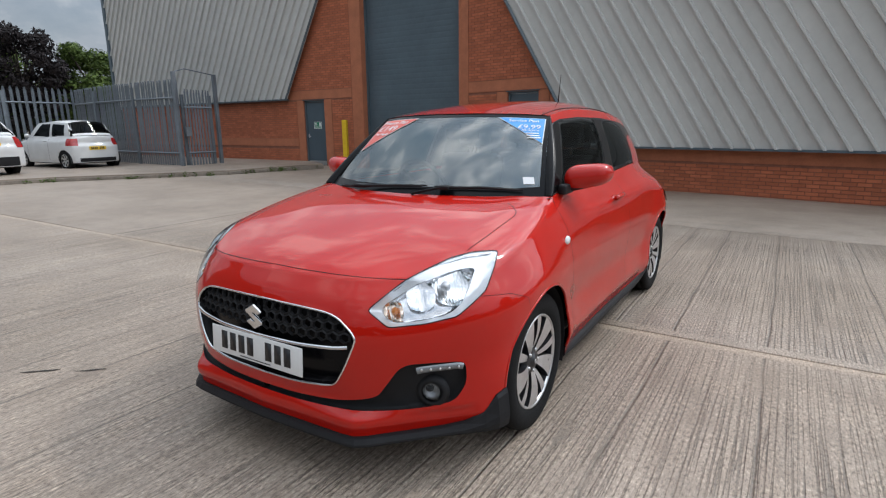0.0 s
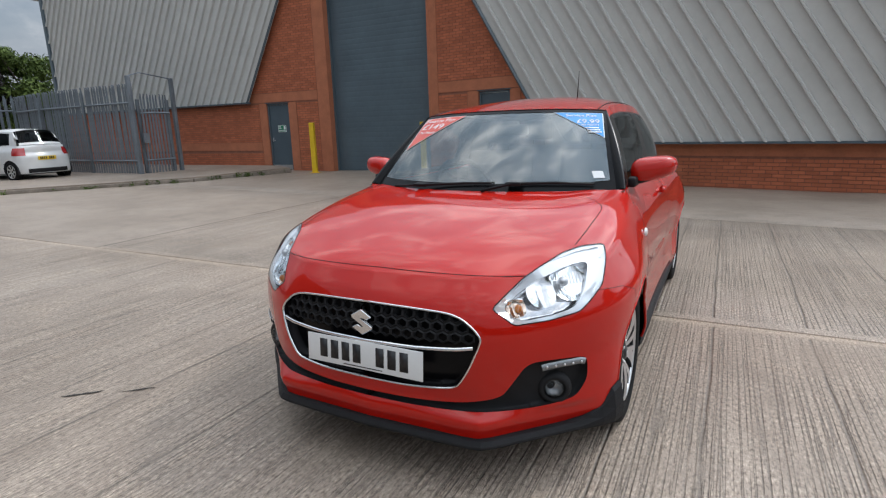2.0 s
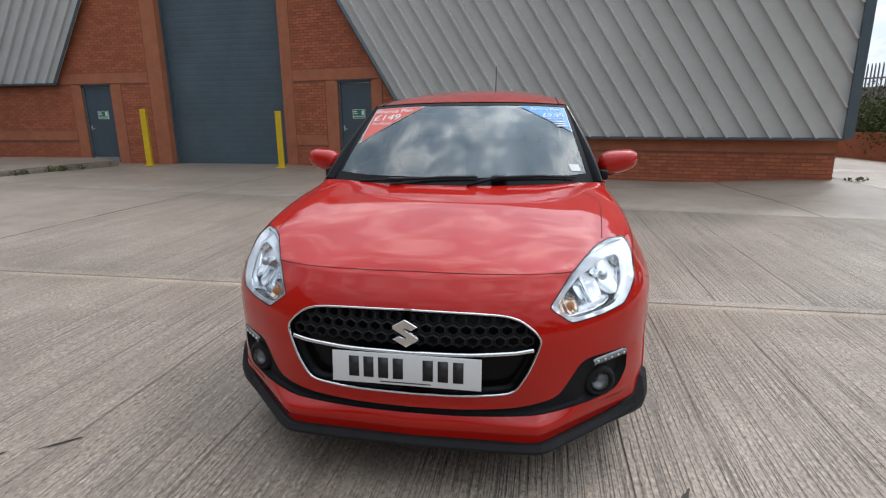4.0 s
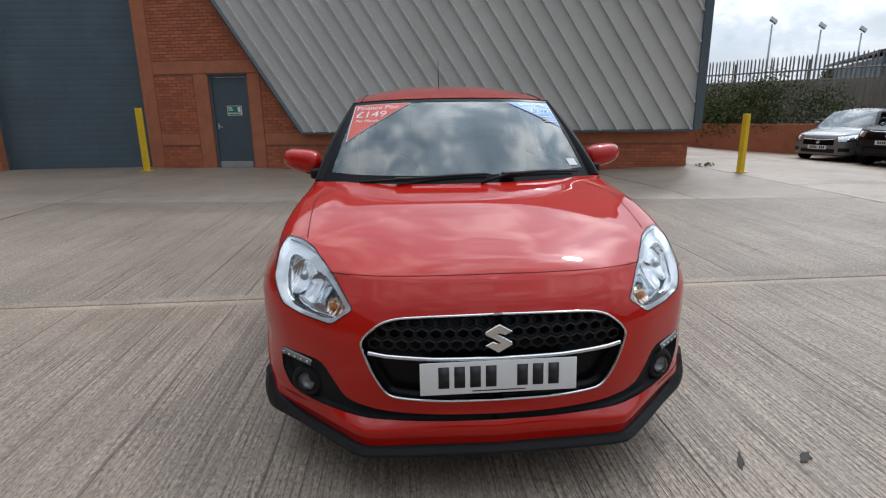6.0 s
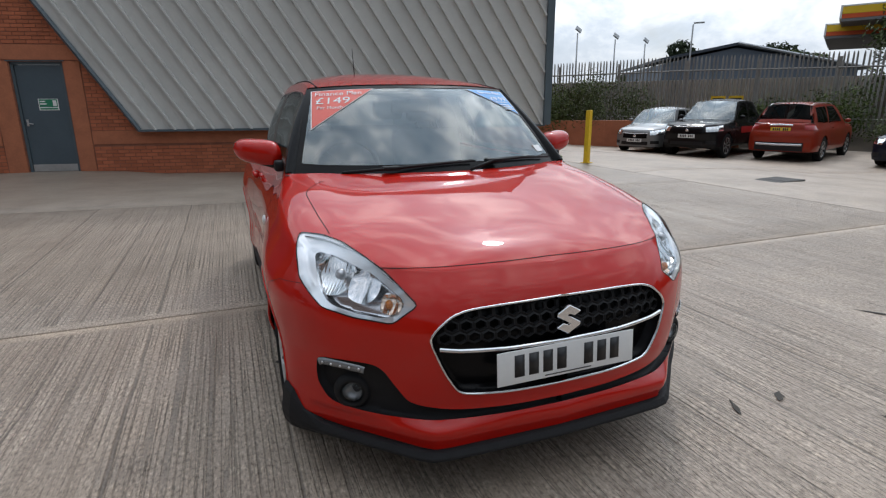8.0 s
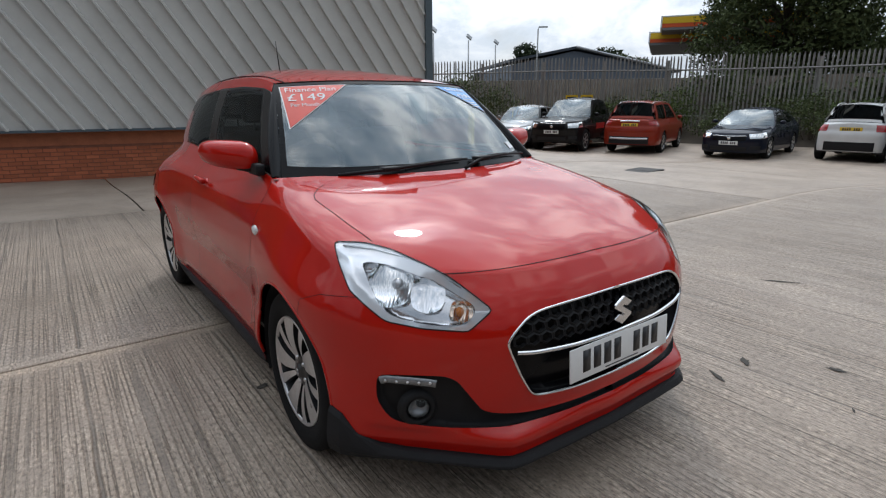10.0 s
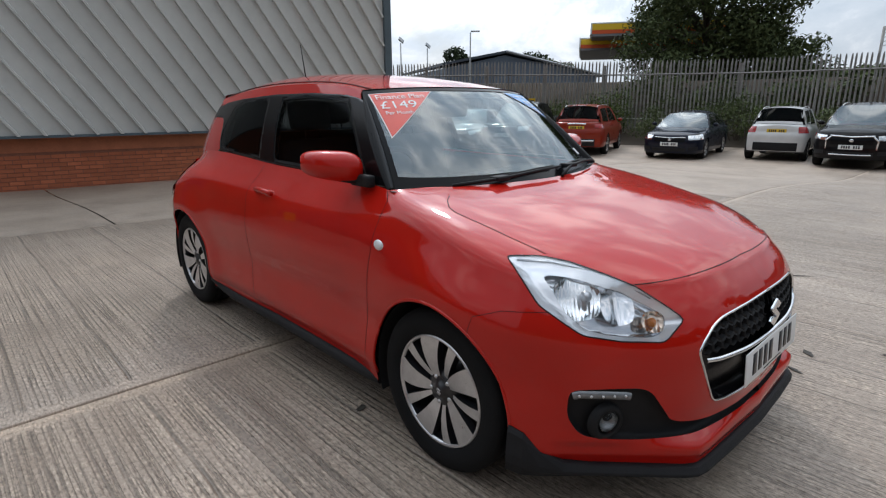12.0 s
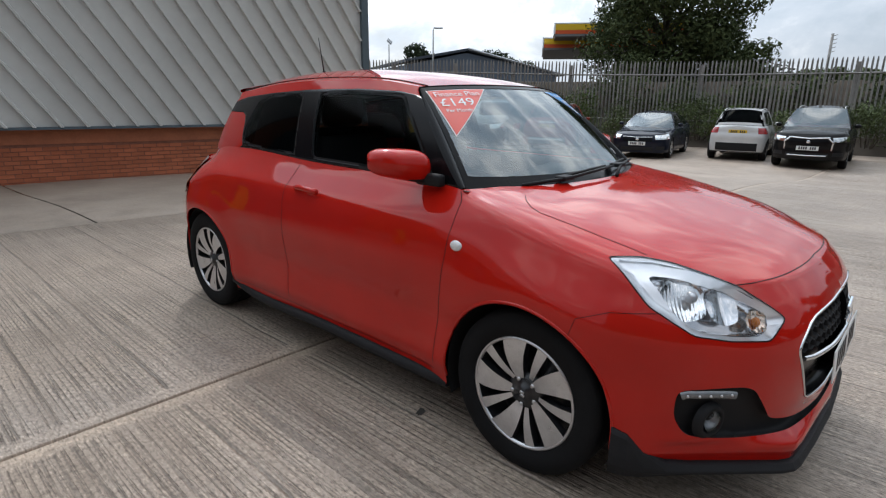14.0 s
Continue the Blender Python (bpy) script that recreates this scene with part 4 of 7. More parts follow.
hatch = thing("hatchback_car", "shiny red five-door hatchback with black pillars parked on grooved concrete", "car")

SHELL = Shell(
    outline=[(0, -.812), (.2, -.804), (.38, -.774), (.50, -.728), (.62, -.650), (.757, -.525), (.838, -.38), (.871, -.2), (.875, 0), (.860, .35),
             (.848, .8), (.848, 1.4), (.862, 2.1), (.868, 2.45), (.850, 2.66), (.76, 2.85), (.58, 2.95), (.3, 2.99), (0, 3.0)],
    low=lambda y: .212 - .007 * ease((y - .30) / .25) * ease((2.25 - y) / .25),
    nose=[(.20, .015), (.25, .000), (.29, .014), (.34, .022), (.40, .012), (.50, .004), (.58, .010), (.66, .028), (.72, .060), (.78, .115), (.9, .2), (1.1, .3)],
    flank=[(.20, .030), (.25, .020), (.30, .004), (.38, .004), (.48, .010), (.58, .000), (.68, -.004), (.76, .006), (.84, .018), (.90, .030), (1.0, .075), (1.1, .13)],
    edge_in=[(-.82, .118), (-.65, .112), (-.50, .085), (-.38, .074), (-.2, .074), (0, .076), (.2, .092), (.39, .118), (.7, .130), (1.0, .138), (1.4, .148), (2.17, .170), (2.45, .200), (2.65, .21), (2.85, .16), (3.02, .13)],
    edge_z=[(-.82, .778), (-.65, .785), (-.50, .802), (-.38, .824), (-.2, .860), (0, .905), (.2, .950), (.39, .985), (.7, .995), (1.4, 1.004), (2.17, 1.030), (2.45, 1.015), (2.7, .965), (3.02, .94)],
    centre=[(-.70, .7745), (-.64, .806), (-.5, .852), (-.3, .902), (-.1, .944), (.0, .9595), (.07, .9685), (.16, .9845)],
    cowl=0.39, tail=2.58,
    roof_c=[(.70, 1.390), (.85, 1.418), (1.10, 1.452), (1.35, 1.474), (1.6, 1.486), (1.9, 1.485), (2.2, 1.465), (2.45, 1.435), (2.62, 1.408)],
    rail=[(.80, (.552, 1.372)), (1.0, (.545, 1.398)), (1.5, (.545, 1.412)), (2.0, (.540, 1.392)), (2.46, (.505, 1.352))],
    step=0.018, fine=0.011)

body_bm = SHELL.lower()
CHIN = [(-.2, -.808), (.0, -.808), (.40, -.790), (.455, -.782), (.492, -.756), (.802, -.448), (.846, -.365), (.86, -.2)]


def chin_reach(x, y):
    """How far out along its own ray from the axle a point may go to meet the angular chin line."""
    for (ax, ay), (bx, by) in zip(CHIN, CHIN[1:]):
        ux, uy = bx - ax, by - ay
        det = x * uy - y * ux
        if abs(det) < 1e-9:
            continue
        k = (ax * uy - ay * ux) / det
        t = (ax * y - ay * x) / det
        if k > 0 and -1e-6 <= t <= 1 + 1e-6:
            return k
    return 1.0


for v in body_bm.verts:
    x, y, z = v.co
    # the angular lower lip of the bumper
    if y < -.25 and z < .318:
        w = ease((.318 - z) / .034) * ease((-.30 - y) / .10)
        k = chin_reach(x, y) - .020 * ease((.270 - z) / .05)
        v.co.x, v.co.y = x * (1 + (k - 1) * w), y * (1 + (k - 1) * w)
        x, y, z = v.co
    # flared arches, with a hollow behind the front one and ahead of the rear one
    if x > .5:
        for yc, amp in ((0.0, .013), (2.42, .016)):
            r = math.hypot(y - yc, z - .305)
            v.co.x += amp * math.exp(-((max(r, .36) - .36) / .11) ** 2) * (1 if z < .8 else max(0, 1 - (z - .8) / .1))
        v.co.x -= .006 * math.exp(-((y - 1.2) / .70) ** 2 - ((z - .44) / .16) ** 2)
        v.co.x += .006 * math.exp(-((z - (.845 + .02 * y)) / .030) ** 2) * ease((y - .45) / .4)
whole = bilateral(body_bm.copy())
tree = BVHTree.FromBMesh(whole)
whole.free()
FRONT, FOGV, SIDE, TOP = Drape(tree, 0), Drape(tree, 30), Drape(tree, 90), Drape(tree, above=True)

LAMPV = Drape(tree, 45, tilt=28)
LIP = Drape(tree, 0, tilt=50)
LAMP_POLY = snug([LAMPV.flat(Vector(p)) for p in (
    (.772, -.248, .856), (.69, -.312, .848), (.64, -.39, .836), (.59, -.50, .806), (.552, -.575, .778), (.515, -.645, .734), (.480, -.70, .691),
    (.56, -.685, .636), (.66, -.60, .641), (.738, -.515, .655), (.768, -.465, .69), (.788, -.39, .728), (.787, -.33, .788))], .016)
LAMP_IN = rounded([LAMPV.flat(Vector(p)) for p in (
    (.728, -.350, .822), (.665, -.435, .817), (.605, -.535, .785), (.560, -.605, .748), (.510, -.675, .698),
    (.565, -.675, .648), (.66, -.592, .652), (.722, -.523, .667), (.752, -.470, .710), (.758, -.42, .775))])
GRILLE_POLY = rounded([(-.06, .683), (.20, .680), (.33, .672), (.385, .655), (.432, .618), (.453, .588), (.446, .560), (.415, .480), (.375, .412), (.345, .396),
               (.20, .386), (-.06, .385)])
GRILLE_POLY = [(-.05, .682)] + [(x, z) for x, z in GRILLE_POLY if x > -.049] + [(-.05, .386)]
FOG_POLY = rounded([(.416, .474), (.395, .490), (.30, .495), (.185, .493), (.126, .412), (.09, .362), (-.05, .338), (-.25, .331), (-.46, .329), (-.46, .309), (-.25, .309),
                    (-.086, .310), (.056, .310), (.25, .316), (.350, .328), (.384, .345), (.418, .400)])
lamp_piece = LAMPV.split(body_bm, LAMP_POLY, keep_side=0.35)
grille_piece = FRONT.split(body_bm, GRILLE_POLY, keep_side=0.4)
fog_piece = FOGV.split(body_bm, FOG_POLY, keep_side=0.3)
for yy in (0.0, 2.42):
    SIDE.split(body_bm, circle(yy, 0.305, 0.352), keep_side=0.55).free()
    SIDE.split(body_bm, [(yy - .352, .2), (yy + .352, .2), (yy + .352, .305), (yy - .352, .305)], keep_side=0.55).free()
part("body", bilateral(body_bm), RED, hatch, "glossy red bodywork with flared wheel arches")

# panel gaps
for name, d, pts, both in (
        ("bonnet_gap", LIP, [LIP.flat(FRONT.put(.0281 * i, .790 - .0315 * (.0281 * i) ** 2)) for i in range(-20, 21)], False),
        ("bonnet_side_gap", TOP, [(.672, -.325), (.684, -.18), (.692, -.02), (.694, .06), (.680, .105), (.640, .155), (.600, .185)], True),
        ("bumper_gap", SIDE, [(-.43, .717), (-.30, .703), (-.21, .668), (-.185, .590)], True),
        ("door_gap", SIDE, [(.385, .980), (.360, .945), (.358, .87), (.363, .76), (.378, .63), (.403, .42), (.415, .29)], True),
        ("door_gap", SIDE, [(1.52, .995), (1.515, .80), (1.50, .29)], True),
        ("sill_gap", SIDE, [(.42, .262), (1.2, .256), (2.05, .266)], True)):
    bm = d.ribbon(pts, 0.0032 if d is LIP or d is TOP else (0.0016 if name == "bumper_gap" else 0.0028), 0.0008)
    if both:
        part(name, mirrored(bm), GAP, hatch, smooth=False)
    part(name, bm, GAP, hatch, smooth=False)


def sided(name, bm, mat, label="", parents=None, smooth=True):
    """A part on the +x side and its mirror image on the other."""
    other = mirrored(bm)
    pa = parents or (hatch, hatch)
    return part(name, bm, mat, pa[0], label, smooth), part(name, other, mat, pa[1], label, smooth)


# headlamps
def lamp_slope(co):
    """How far the bright bezel has sunk below the lens at a point."""
    a, z = LAMPV.flat(co)
    return .003 + min(.022, math.sqrt(nearest_on(LAMP_POLY, a, z)[0]) * .75)


bezel = lamp_piece.copy()
cavity = LAMPV.split(bezel, LAMP_IN)
lens_rim = LAMPV.trim(LAMP_POLY, 0.0045, 0.0010)
hl = sided("headlamp", inset_copy(bezel, lamp_slope, wall=False), LAMP_WHITE, "clear headlamp with bright chrome reflector")
sided("cavity", inset_copy(cavity, .062, rim=lamp_slope), CAVITY, "grey chrome reflector housing", hl)
inset_copy(lamp_piece, -0.0012, wall=False)
for ob in sided("lens", lamp_piece, LENS, "clear plastic lens", hl):
    ob.visible_shadow = False
sided("lens_edge", lens_rim, GAP, "", hl)


def bowl(centre, facing, r, depth):
    bm = bmesh.new()
    spin(bm, [(r, 0.0), (r * 0.93, -depth * 0.30), (r * 0.75, -depth * 0.62), (r * 0.45, -depth * 0.9), (r * 0.2, -depth), (0.0, -depth)], "z", 40)
    q = Vector(facing).normalized().to_track_quat("Z", "Y").to_matrix().to_4x4()
    bmesh.ops.transform(bm, matrix=Matrix.Translation(centre) @ q, verts=bm.verts)
    return bm


def ball(centre, r, squash=(1, 1, 1), seg=16):
    bm = bmesh.new()
    bmesh.ops.create_uvsphere(bm, u_segments=seg, v_segments=seg // 2, radius=r)
    bmesh.ops.transform(bm, matrix=Matrix.Translation(centre) @ Matrix.Diagonal((*squash, 1)), verts=bm.verts)
    return bm


def sunk(p, depth):
    """The place a depth behind the lens, looked at along the lamp's own direction."""
    return LAMPV.put(*LAMPV.flat(Vector(p))) - LAMPV.out * depth


def fluted(centre, w, h, depth, dish, flutes, relief=.0013):
    """A dished reflector with upright flutes, set behind the lens."""
    n, m = flutes * 4, 12
    a0, z0 = LAMPV.flat(Vector(centre))
    rows = []
    for i in range(n + 1):
        u = 2 * i / n - 1
        line = []
        for j in range(m + 1):
            v = 2 * j / m - 1
            a, z = u * math.sqrt(1 - .42 * v * v), v * math.sqrt(1 - .42 * u * u)
            deep = depth + dish * (1 - .5 * u * u - .5 * v * v) - relief * abs(math.sin(i * math.pi / 4)) * (1.0 if v < .35 else .35)
            line.append(LAMPV.put(a0 + a * w, z0 + z * h) - LAMPV.out * deep)
        rows.append(line)
    return grid_mesh(rows)


sided("main_reflector", fluted((.686, -.455, .742), .076, .068, .026, .034, 12, .0011), REFLECTOR, "", hl)
sided("bulb_shield", ball(sunk((.672, -.478, .752), .034), .019), SILVER, "", hl)
sided("inner_panel", fluted((.610, -.550, .722), .052, .056, .022, .016, 2, .005), CHROME, "", hl)
sided("indicator_panel", fluted((.548, -.635, .682), .035, .033, .016, .018, 3, .006), AMBER_PANEL, "amber tinted reflector", hl)
ridge = [sunk(p, .009) for p in ((.757, -.282, .846), (.687, -.356, .839), (.632, -.446, .825), (.583, -.540, .796), (.540, -.620, .752))]
sided("bezel_ridge", tube(bmesh.new(), ridge, .0032, 6), CHROME, "thin chrome ridge", hl)
sided("indicator_bulb", ball(sunk((.552, -.632, .680), .020), .013, (1, 1, 1.2)), AMBER, "amber indicator bulb", hl)

# grille
grille = new("grille")
grille.parent = hatch
tagged(grille, "black honeycomb grille in a thin chrome surround")
back = inset_copy(grille_piece.copy(), 0.045)
part("backing", bilateral(back), GLOSS_BLACK, grille)
grille_piece.free()


def both_ways(pts):
    """A right-hand outline from the centre line continued round the left-hand side."""
    keep = [(0.0, pts[0][1])] + [(x, z) for x, z in pts if x > 0.0] + [(0.0, pts[-1][1])]
    return keep + [(-x, z) for x, z in reversed(keep)]


ring = both_ways([p for p in GRILLE_POLY])
part("surround", FRONT.trim([p for i, p in enumerate(ring) if i == 0 or math.dist(p, ring[i - 1]) > 1e-4], .0075, .005), CHROME, grille, "thin chrome surround")
bar = [(-.427, .556), (-.37, .549), (-.22, .5425), (0, .541), (.22, .5425), (.37, .549), (.427, .556)]
part("bar", FRONT.trim(bar, .015, .007, closed=False), CHROME, grille, "chrome crossbar")


def grille_depth(a, z, sink):
    return FRONT.put(a, z, 0) + Vector((0, sink, 0))


bm = bmesh.new()
P, RR = 0.0450, 0.0247
for row in range(4):
    for col in range(-13, 14):
        cx, cz = col * P + (P / 2 if row % 2 else 0), .656 - row * P * 0.80
        if not inside(both_ways(GRILLE_POLY), cx, cz) or cz < .562 or abs(cx) > .425:
            continue
        loops = []
        for rad, sink in ((RR * 1.08, .014), (RR * 0.80, .010), (RR * 0.74, .022)):
            loops.append([bm.verts.new(grille_depth(cx + rad * math.sin(k * math.pi / 3), cz + rad * 0.86 * math.cos(k * math.pi / 3), sink)) for k in range(6)])
        for a, b in zip(loops, loops[1:]):
            for k in range(6):
                bm.faces.new((a[k], a[(k + 1) % 6], b[(k + 1) % 6], b[k]))
part("honeycomb", bm, BLACK_PLASTIC, grille, "black honeycomb mesh", smooth=False)
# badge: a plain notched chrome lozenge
badge = bmesh.new()
half = [(0, .050), (.045, .024), (.020, .010), (0, .022), (-.012, .015), (.045, -.014), (.045, -.024)]
prism(badge, half + [(-x, -z) for x, z in half], .010, Matrix.Translation((0, -.801, .612)) @ pose(0, 0, 0, 90, 0, 0))
bmesh.ops.bevel(badge, geom=badge.edges[:], offset=.0022, segments=1, affect="EDGES")
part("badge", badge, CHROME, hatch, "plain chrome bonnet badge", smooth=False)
plate_bars(hatch, "number_plate", .520, .111, PLATE_WHITE, INK, True, Matrix.Translation((0, -.818, .482)) @ pose(0, 0, 0, 86, 0, 0))

# lower intake and fog lamp pockets
pocket = inset_copy(fog_piece, 0.03)
sided("fog_pocket", pocket, BLACK_PLASTIC, "matt black fog lamp pocket")
fog = sided("fog_lamp", bowl((.670, -.582, .375), (.38, -.92, 0), .033, .024), STRIP_LAMP, "round clear fog lamp")
bm = bmesh.new()
spin(bm, [(.064, -.026), (.058, -.012), (.048, -.004), (.038, -.006), (.034, -.02)], "z", 40)
bmesh.ops.transform(bm, matrix=Matrix.Translation((.675, -.590, .372)) @ Vector((.38, -.92, 0)).to_track_quat("Z", "Y").to_matrix().to_4x4(), verts=bm.verts)
sided("bezel", bm, BLACK_PLASTIC, "", fog)
bm = bmesh.new()
spin(bm, [(.034, -.006), (.024, .002), (.012, .006), (0, .007)], "z", 32)
bmesh.ops.transform(bm, matrix=Matrix.Translation((.674, -.592, .372)) @ Vector((.38, -.92, 0)).to_track_quat("Z", "Y").to_matrix().to_4x4(), verts=bm.verts)
sided("lens", bm, LENS, "", fog)
drl = sided("running_lamp", FOGV.trim([(.238, .466), (.26, .470), (.32, .474), (.385, .474), (.404, .468)], .026, .006, closed=False), STRIP_LAMP, "clear strip lamp")
bm = bmesh.new()
for i in range(5):
    sided("diode", ball(FOGV.put(.255 + i * .033, .472, .005), .005, seg=8), SILVER, "", drl)

# splitter and skirts
def skirt(pts, prof):
    rows = []
    for i, p in enumerate(pts):
        a, b = Vector(pts[max(i - 1, 0)]), Vector(pts[min(i + 1, len(pts) - 1)])
        t = (b - a).normalized()
        n = Vector((t.y, -t.x, 0)).normalized()
        rows.append([Vector(p) + n * o + Vector((0, 0, h)) for o, h in prof])
    bm = grid_mesh([r + [r[0]] for r in rows])
    for r in (rows[0], rows[-1]):
        bm.faces.new([bm.verts.new(p) for p in r])
    return bm


def mitred(keys, prof):
    """A lip of one section along an angular line, its corners mitred; keys are (x, y, z, height factor)."""
    rows = []
    for i, (x, y, z, f) in enumerate(keys):
        a, b = keys[max(i - 1, 0)], keys[min(i + 1, len(keys) - 1)]
        t0 = Vector((x - a[0], y - a[1], 0)).normalized() if i else None
        t1 = Vector((b[0] - x, b[1] - y, 0)).normalized() if i < len(keys) - 1 else None
        t0, t1 = t0 or t1, t1 or t0
        n0, n1 = Vector((t0.y, -t0.x, 0)), Vector((t1.y, -t1.x, 0))
        n = (n0 + n1).normalized()
        n /= max(.5, n.dot(n0))
        rows.append([Vector((x, y, z)) + n * o + Vector((0, 0, h * f)) for o, h in prof])
    bm = grid_mesh([r + [r[0]] for r in rows])
    for r in (rows[0], rows[-1]):
        bm.faces.new([bm.verts.new(p) for p in r])
    return bm


LIP_LINE = [(0, -.798, .192, 1), (.25, -.790, .191, 1), (.42, -.779, .190, 1), (.458, -.771, .190, 1), (.488, -.750, .190, 1), (.60, -.640, .192, 1),
            (.70, -.540, .194, 1.05), (.758, -.488, .196, 1.35), (.812, -.436, .200, 2.6), (.844, -.396, .206, 4.2), (.862, -.350, .212, 4.6)]
keys = [(-x, y, z, f) for x, y, z, f in reversed(LIP_LINE[1:])] + LIP_LINE
bm = mitred(keys, [(-.05, .030), (.000, .028), (.010, .025), (.021, .010), (.022, .003), (.016, -.004), (-.05, -.006)])
part("splitter", bm, BLACK_PLASTIC, hatch, "matt black angular front splitter", smooth=False)
sk = smooth_curve([(0, (.830, .36, .160)), (1, (.836, .50, .156)), (2, (.832, 1.2, .154)), (3, (.838, 1.95, .160)), (3.3, (.846, 2.10, .200))])
pts = [tuple(sk(3.3 * i / 40)) for i in range(41)]
bm = skirt(pts, [(-.08, .082), (-.006, .080), (.008, .074), (.016, .056), (.016, .042), (.006, .030), (-.08, .028)])
sided("side_skirt", bm, BLACK_PLASTIC, "matt black side skirt")

# greenhouse
e_ys = [e.y for e in SHELL.edge if .3 < e.y < 2.75]
e_xs = [e.x for e in SHELL.edge if .3 < e.y < 2.75]
e_zs = [e.z for e in SHELL.edge if .3 < e.y < 2.75]


def side_point(q, w):
    yb, yr = .385 + (2.60 - .385) * q, .80 + (2.46 - .80) * q
    b = Vector((float(np.interp(yb, e_ys, e_xs)), yb, float(np.interp(yb, e_ys, e_zs))))
    x, z = SHELL.rail(yr)
    r = Vector((x, yr, z))
    p = b.lerp(r, w)
    return p + Vector((.022 * 4 * w * (1 - w), 0, 0))


cabin_bm = grid_mesh([[side_point(i / 150, j / 34) for j in range(35)] for i in range(151)])
CAB = Drape(BVHTree.FromBMesh(cabin_bm), 90)
WIN_F = snug([(.545, 1.008), (1.05, 1.018), (1.425, 1.022), (1.465, 1.20), (1.488, 1.344), (1.25, 1.352), (.865, 1.338), (.700, 1.18)])
WIN_R = snug([(1.60, 1.030), (1.9, 1.042), (2.145, 1.062), (2.165, 1.12), (2.10, 1.295), (1.98, 1.328), (1.80, 1.342), (1.652, 1.345), (1.62, 1.20)])
RAIL_POLY = [(.70, 1.315), (.80, 1.338), (.90, 1.353), (1.2, 1.366), (1.6, 1.364), (2.0, 1.345), (2.3, 1.325), (2.6, 1.28), (2.6, 1.5), (.7, 1.5)]
QUARTER = [(2.10, .98), (2.165, 1.045), (2.188, 1.10), (2.198, 1.17), (2.225, 1.215), (2.27, 1.232), (2.9, 1.232), (2.9, .98)]
front_pane = CAB.split(cabin_bm, WIN_F)
rear_pane = CAB.split(cabin_bm, WIN_R)
rails = CAB.split(cabin_bm, RAIL_POLY)
quarter = CAB.split(cabin_bm, QUARTER)
frames = sided("pillar_frame", cabin_bm, GLOSS_BLACK, "glossy black window pillars")
for ob in frames:
    mod = ob.modifiers.new("thickness", "SOLIDIFY")
    mod.thickness, mod.offset = 0.03, -1
for ob in sided("front_door_window", front_pane, SIDE_GLASS, "lightly tinted front door window"):
    ob.visible_shadow = False
sided("rear_door_window", rear_pane, PRIVACY, "dark tinted rear door window")
sided("inner_trim", push(rails.copy(), Vector((-.014, 0, -.006))), CABIN)
sided("roof_rail", rails, RED)
sided("inner_trim", push(quarter.copy(), Vector((-.014, 0, 0))), CABIN)
sided("rear_quarter", quarter, RED)
sided("window_seal", CAB.trim(WIN_F, .020, .003), BLACK_PLASTIC)
sided("window_seal", CAB.trim(WIN_R, .020, .003), BLACK_PLASTIC)
sided("belt_moulding", CAB.ribbon([(.55, 1.003), (1.05, 1.010), (1.5, 1.016), (2.15, 1.044)], .016, .004), BLACK_PLASTIC)

# roof, screens


def roof_point(r, k):
    yr, yc = .80 + (2.46 - .80) * r, .70 + (2.62 - .70) * r
    xr, zr = SHELL.rail(yr)
    zc = SHELL.roof_c(yc)
    return Vector((xr * k, yc + (yr - yc) * k * k, zc + (zr - zc) * k ** 2.7))


roof_bm = bilateral(grid_mesh([[roof_point(i / 60, j / 28) for j in range(29)] for i in range(61)]))
roof = part("roof", roof_bm, RED, hatch, "red roof with black gutter strips")
bm = tube(bmesh.new(), [roof_point(i / 40, .93) + Vector((0, 0, .001)) for i in range(41)], .0035, 6)
sided("gutter_strip", bm, BLACK_PLASTIC, "", (roof, roof))


def screen_point(k, w):
    b = Vector((.695 * k, .205 + .195 * k * k, .982))
    t = roof_point(0, k) + Vector((0, -.004, -.008))
    p = b.lerp(t, w)
    n = Vector((0, -.43, .9))
    return p + n * (.016 * 4 * w * (1 - w))


screen_bm = bilateral(grid_mesh([[screen_point(i / 30, j / 24) for j in range(25)] for i in range(31)]))
screen = part("windscreen", screen_bm, SCREEN, hatch, "raked clear windscreen reflecting clouds")
screen.visible_shadow = False
# black print round the glass
bm = grid_mesh([[screen_point(i / 30, w) + Vector((0, -.001, .002)) for w in (-.02, .04, .070 + .03 * (i / 30) ** 6)] for i in range(31)])
part("screen_border", bilateral(bm), GLOSS_BLACK, screen)
bm = grid_mesh([[screen_point(i / 30, w) + Vector((0, -.001, .002)) for w in (.965, 1.0)] for i in range(31)])
part("screen_border", bilateral(bm), GLOSS_BLACK, screen)
bm = grid_mesh([[screen_point(k, j / 24) + Vector((0, -.001, .002)) for k in (.968, 1.0)] for j in range(25)])
sided("screen_border", bm, GLOSS_BLACK, "", (screen, screen))
# pillar between the screen and the side
rows = []
for j in range(25):
    w = j / 24
    a, b = screen_point(1.0, w), side_point(0, w)
    mid = (a + b) / 2 + Vector((.010, -.012, .008)) * (1 - w * .7)
    rows.append([a + Vector((-.004, 0, -.004)), a.lerp(mid, .5) + Vector((.002, -.004, .004)), mid, mid.lerp(b, .5) + Vector((.004, -.002, .002)), b])
sided("front_pillar", grid_mesh(rows), GLOSS_BLACK, "glossy black windscreen pillar")
rows = []
for j in range(27):
    k = j / 26
    a = Vector(SHELL.bonnet_rows[-1][j])
    b = screen_point(min(1, k * 1.0), 0)
    rows.append([a + Vector((0, -.02, -.012)), a.lerp(b, .5) + Vector((0, 0, -.014)), b + Vector((0, .01, -.004))])
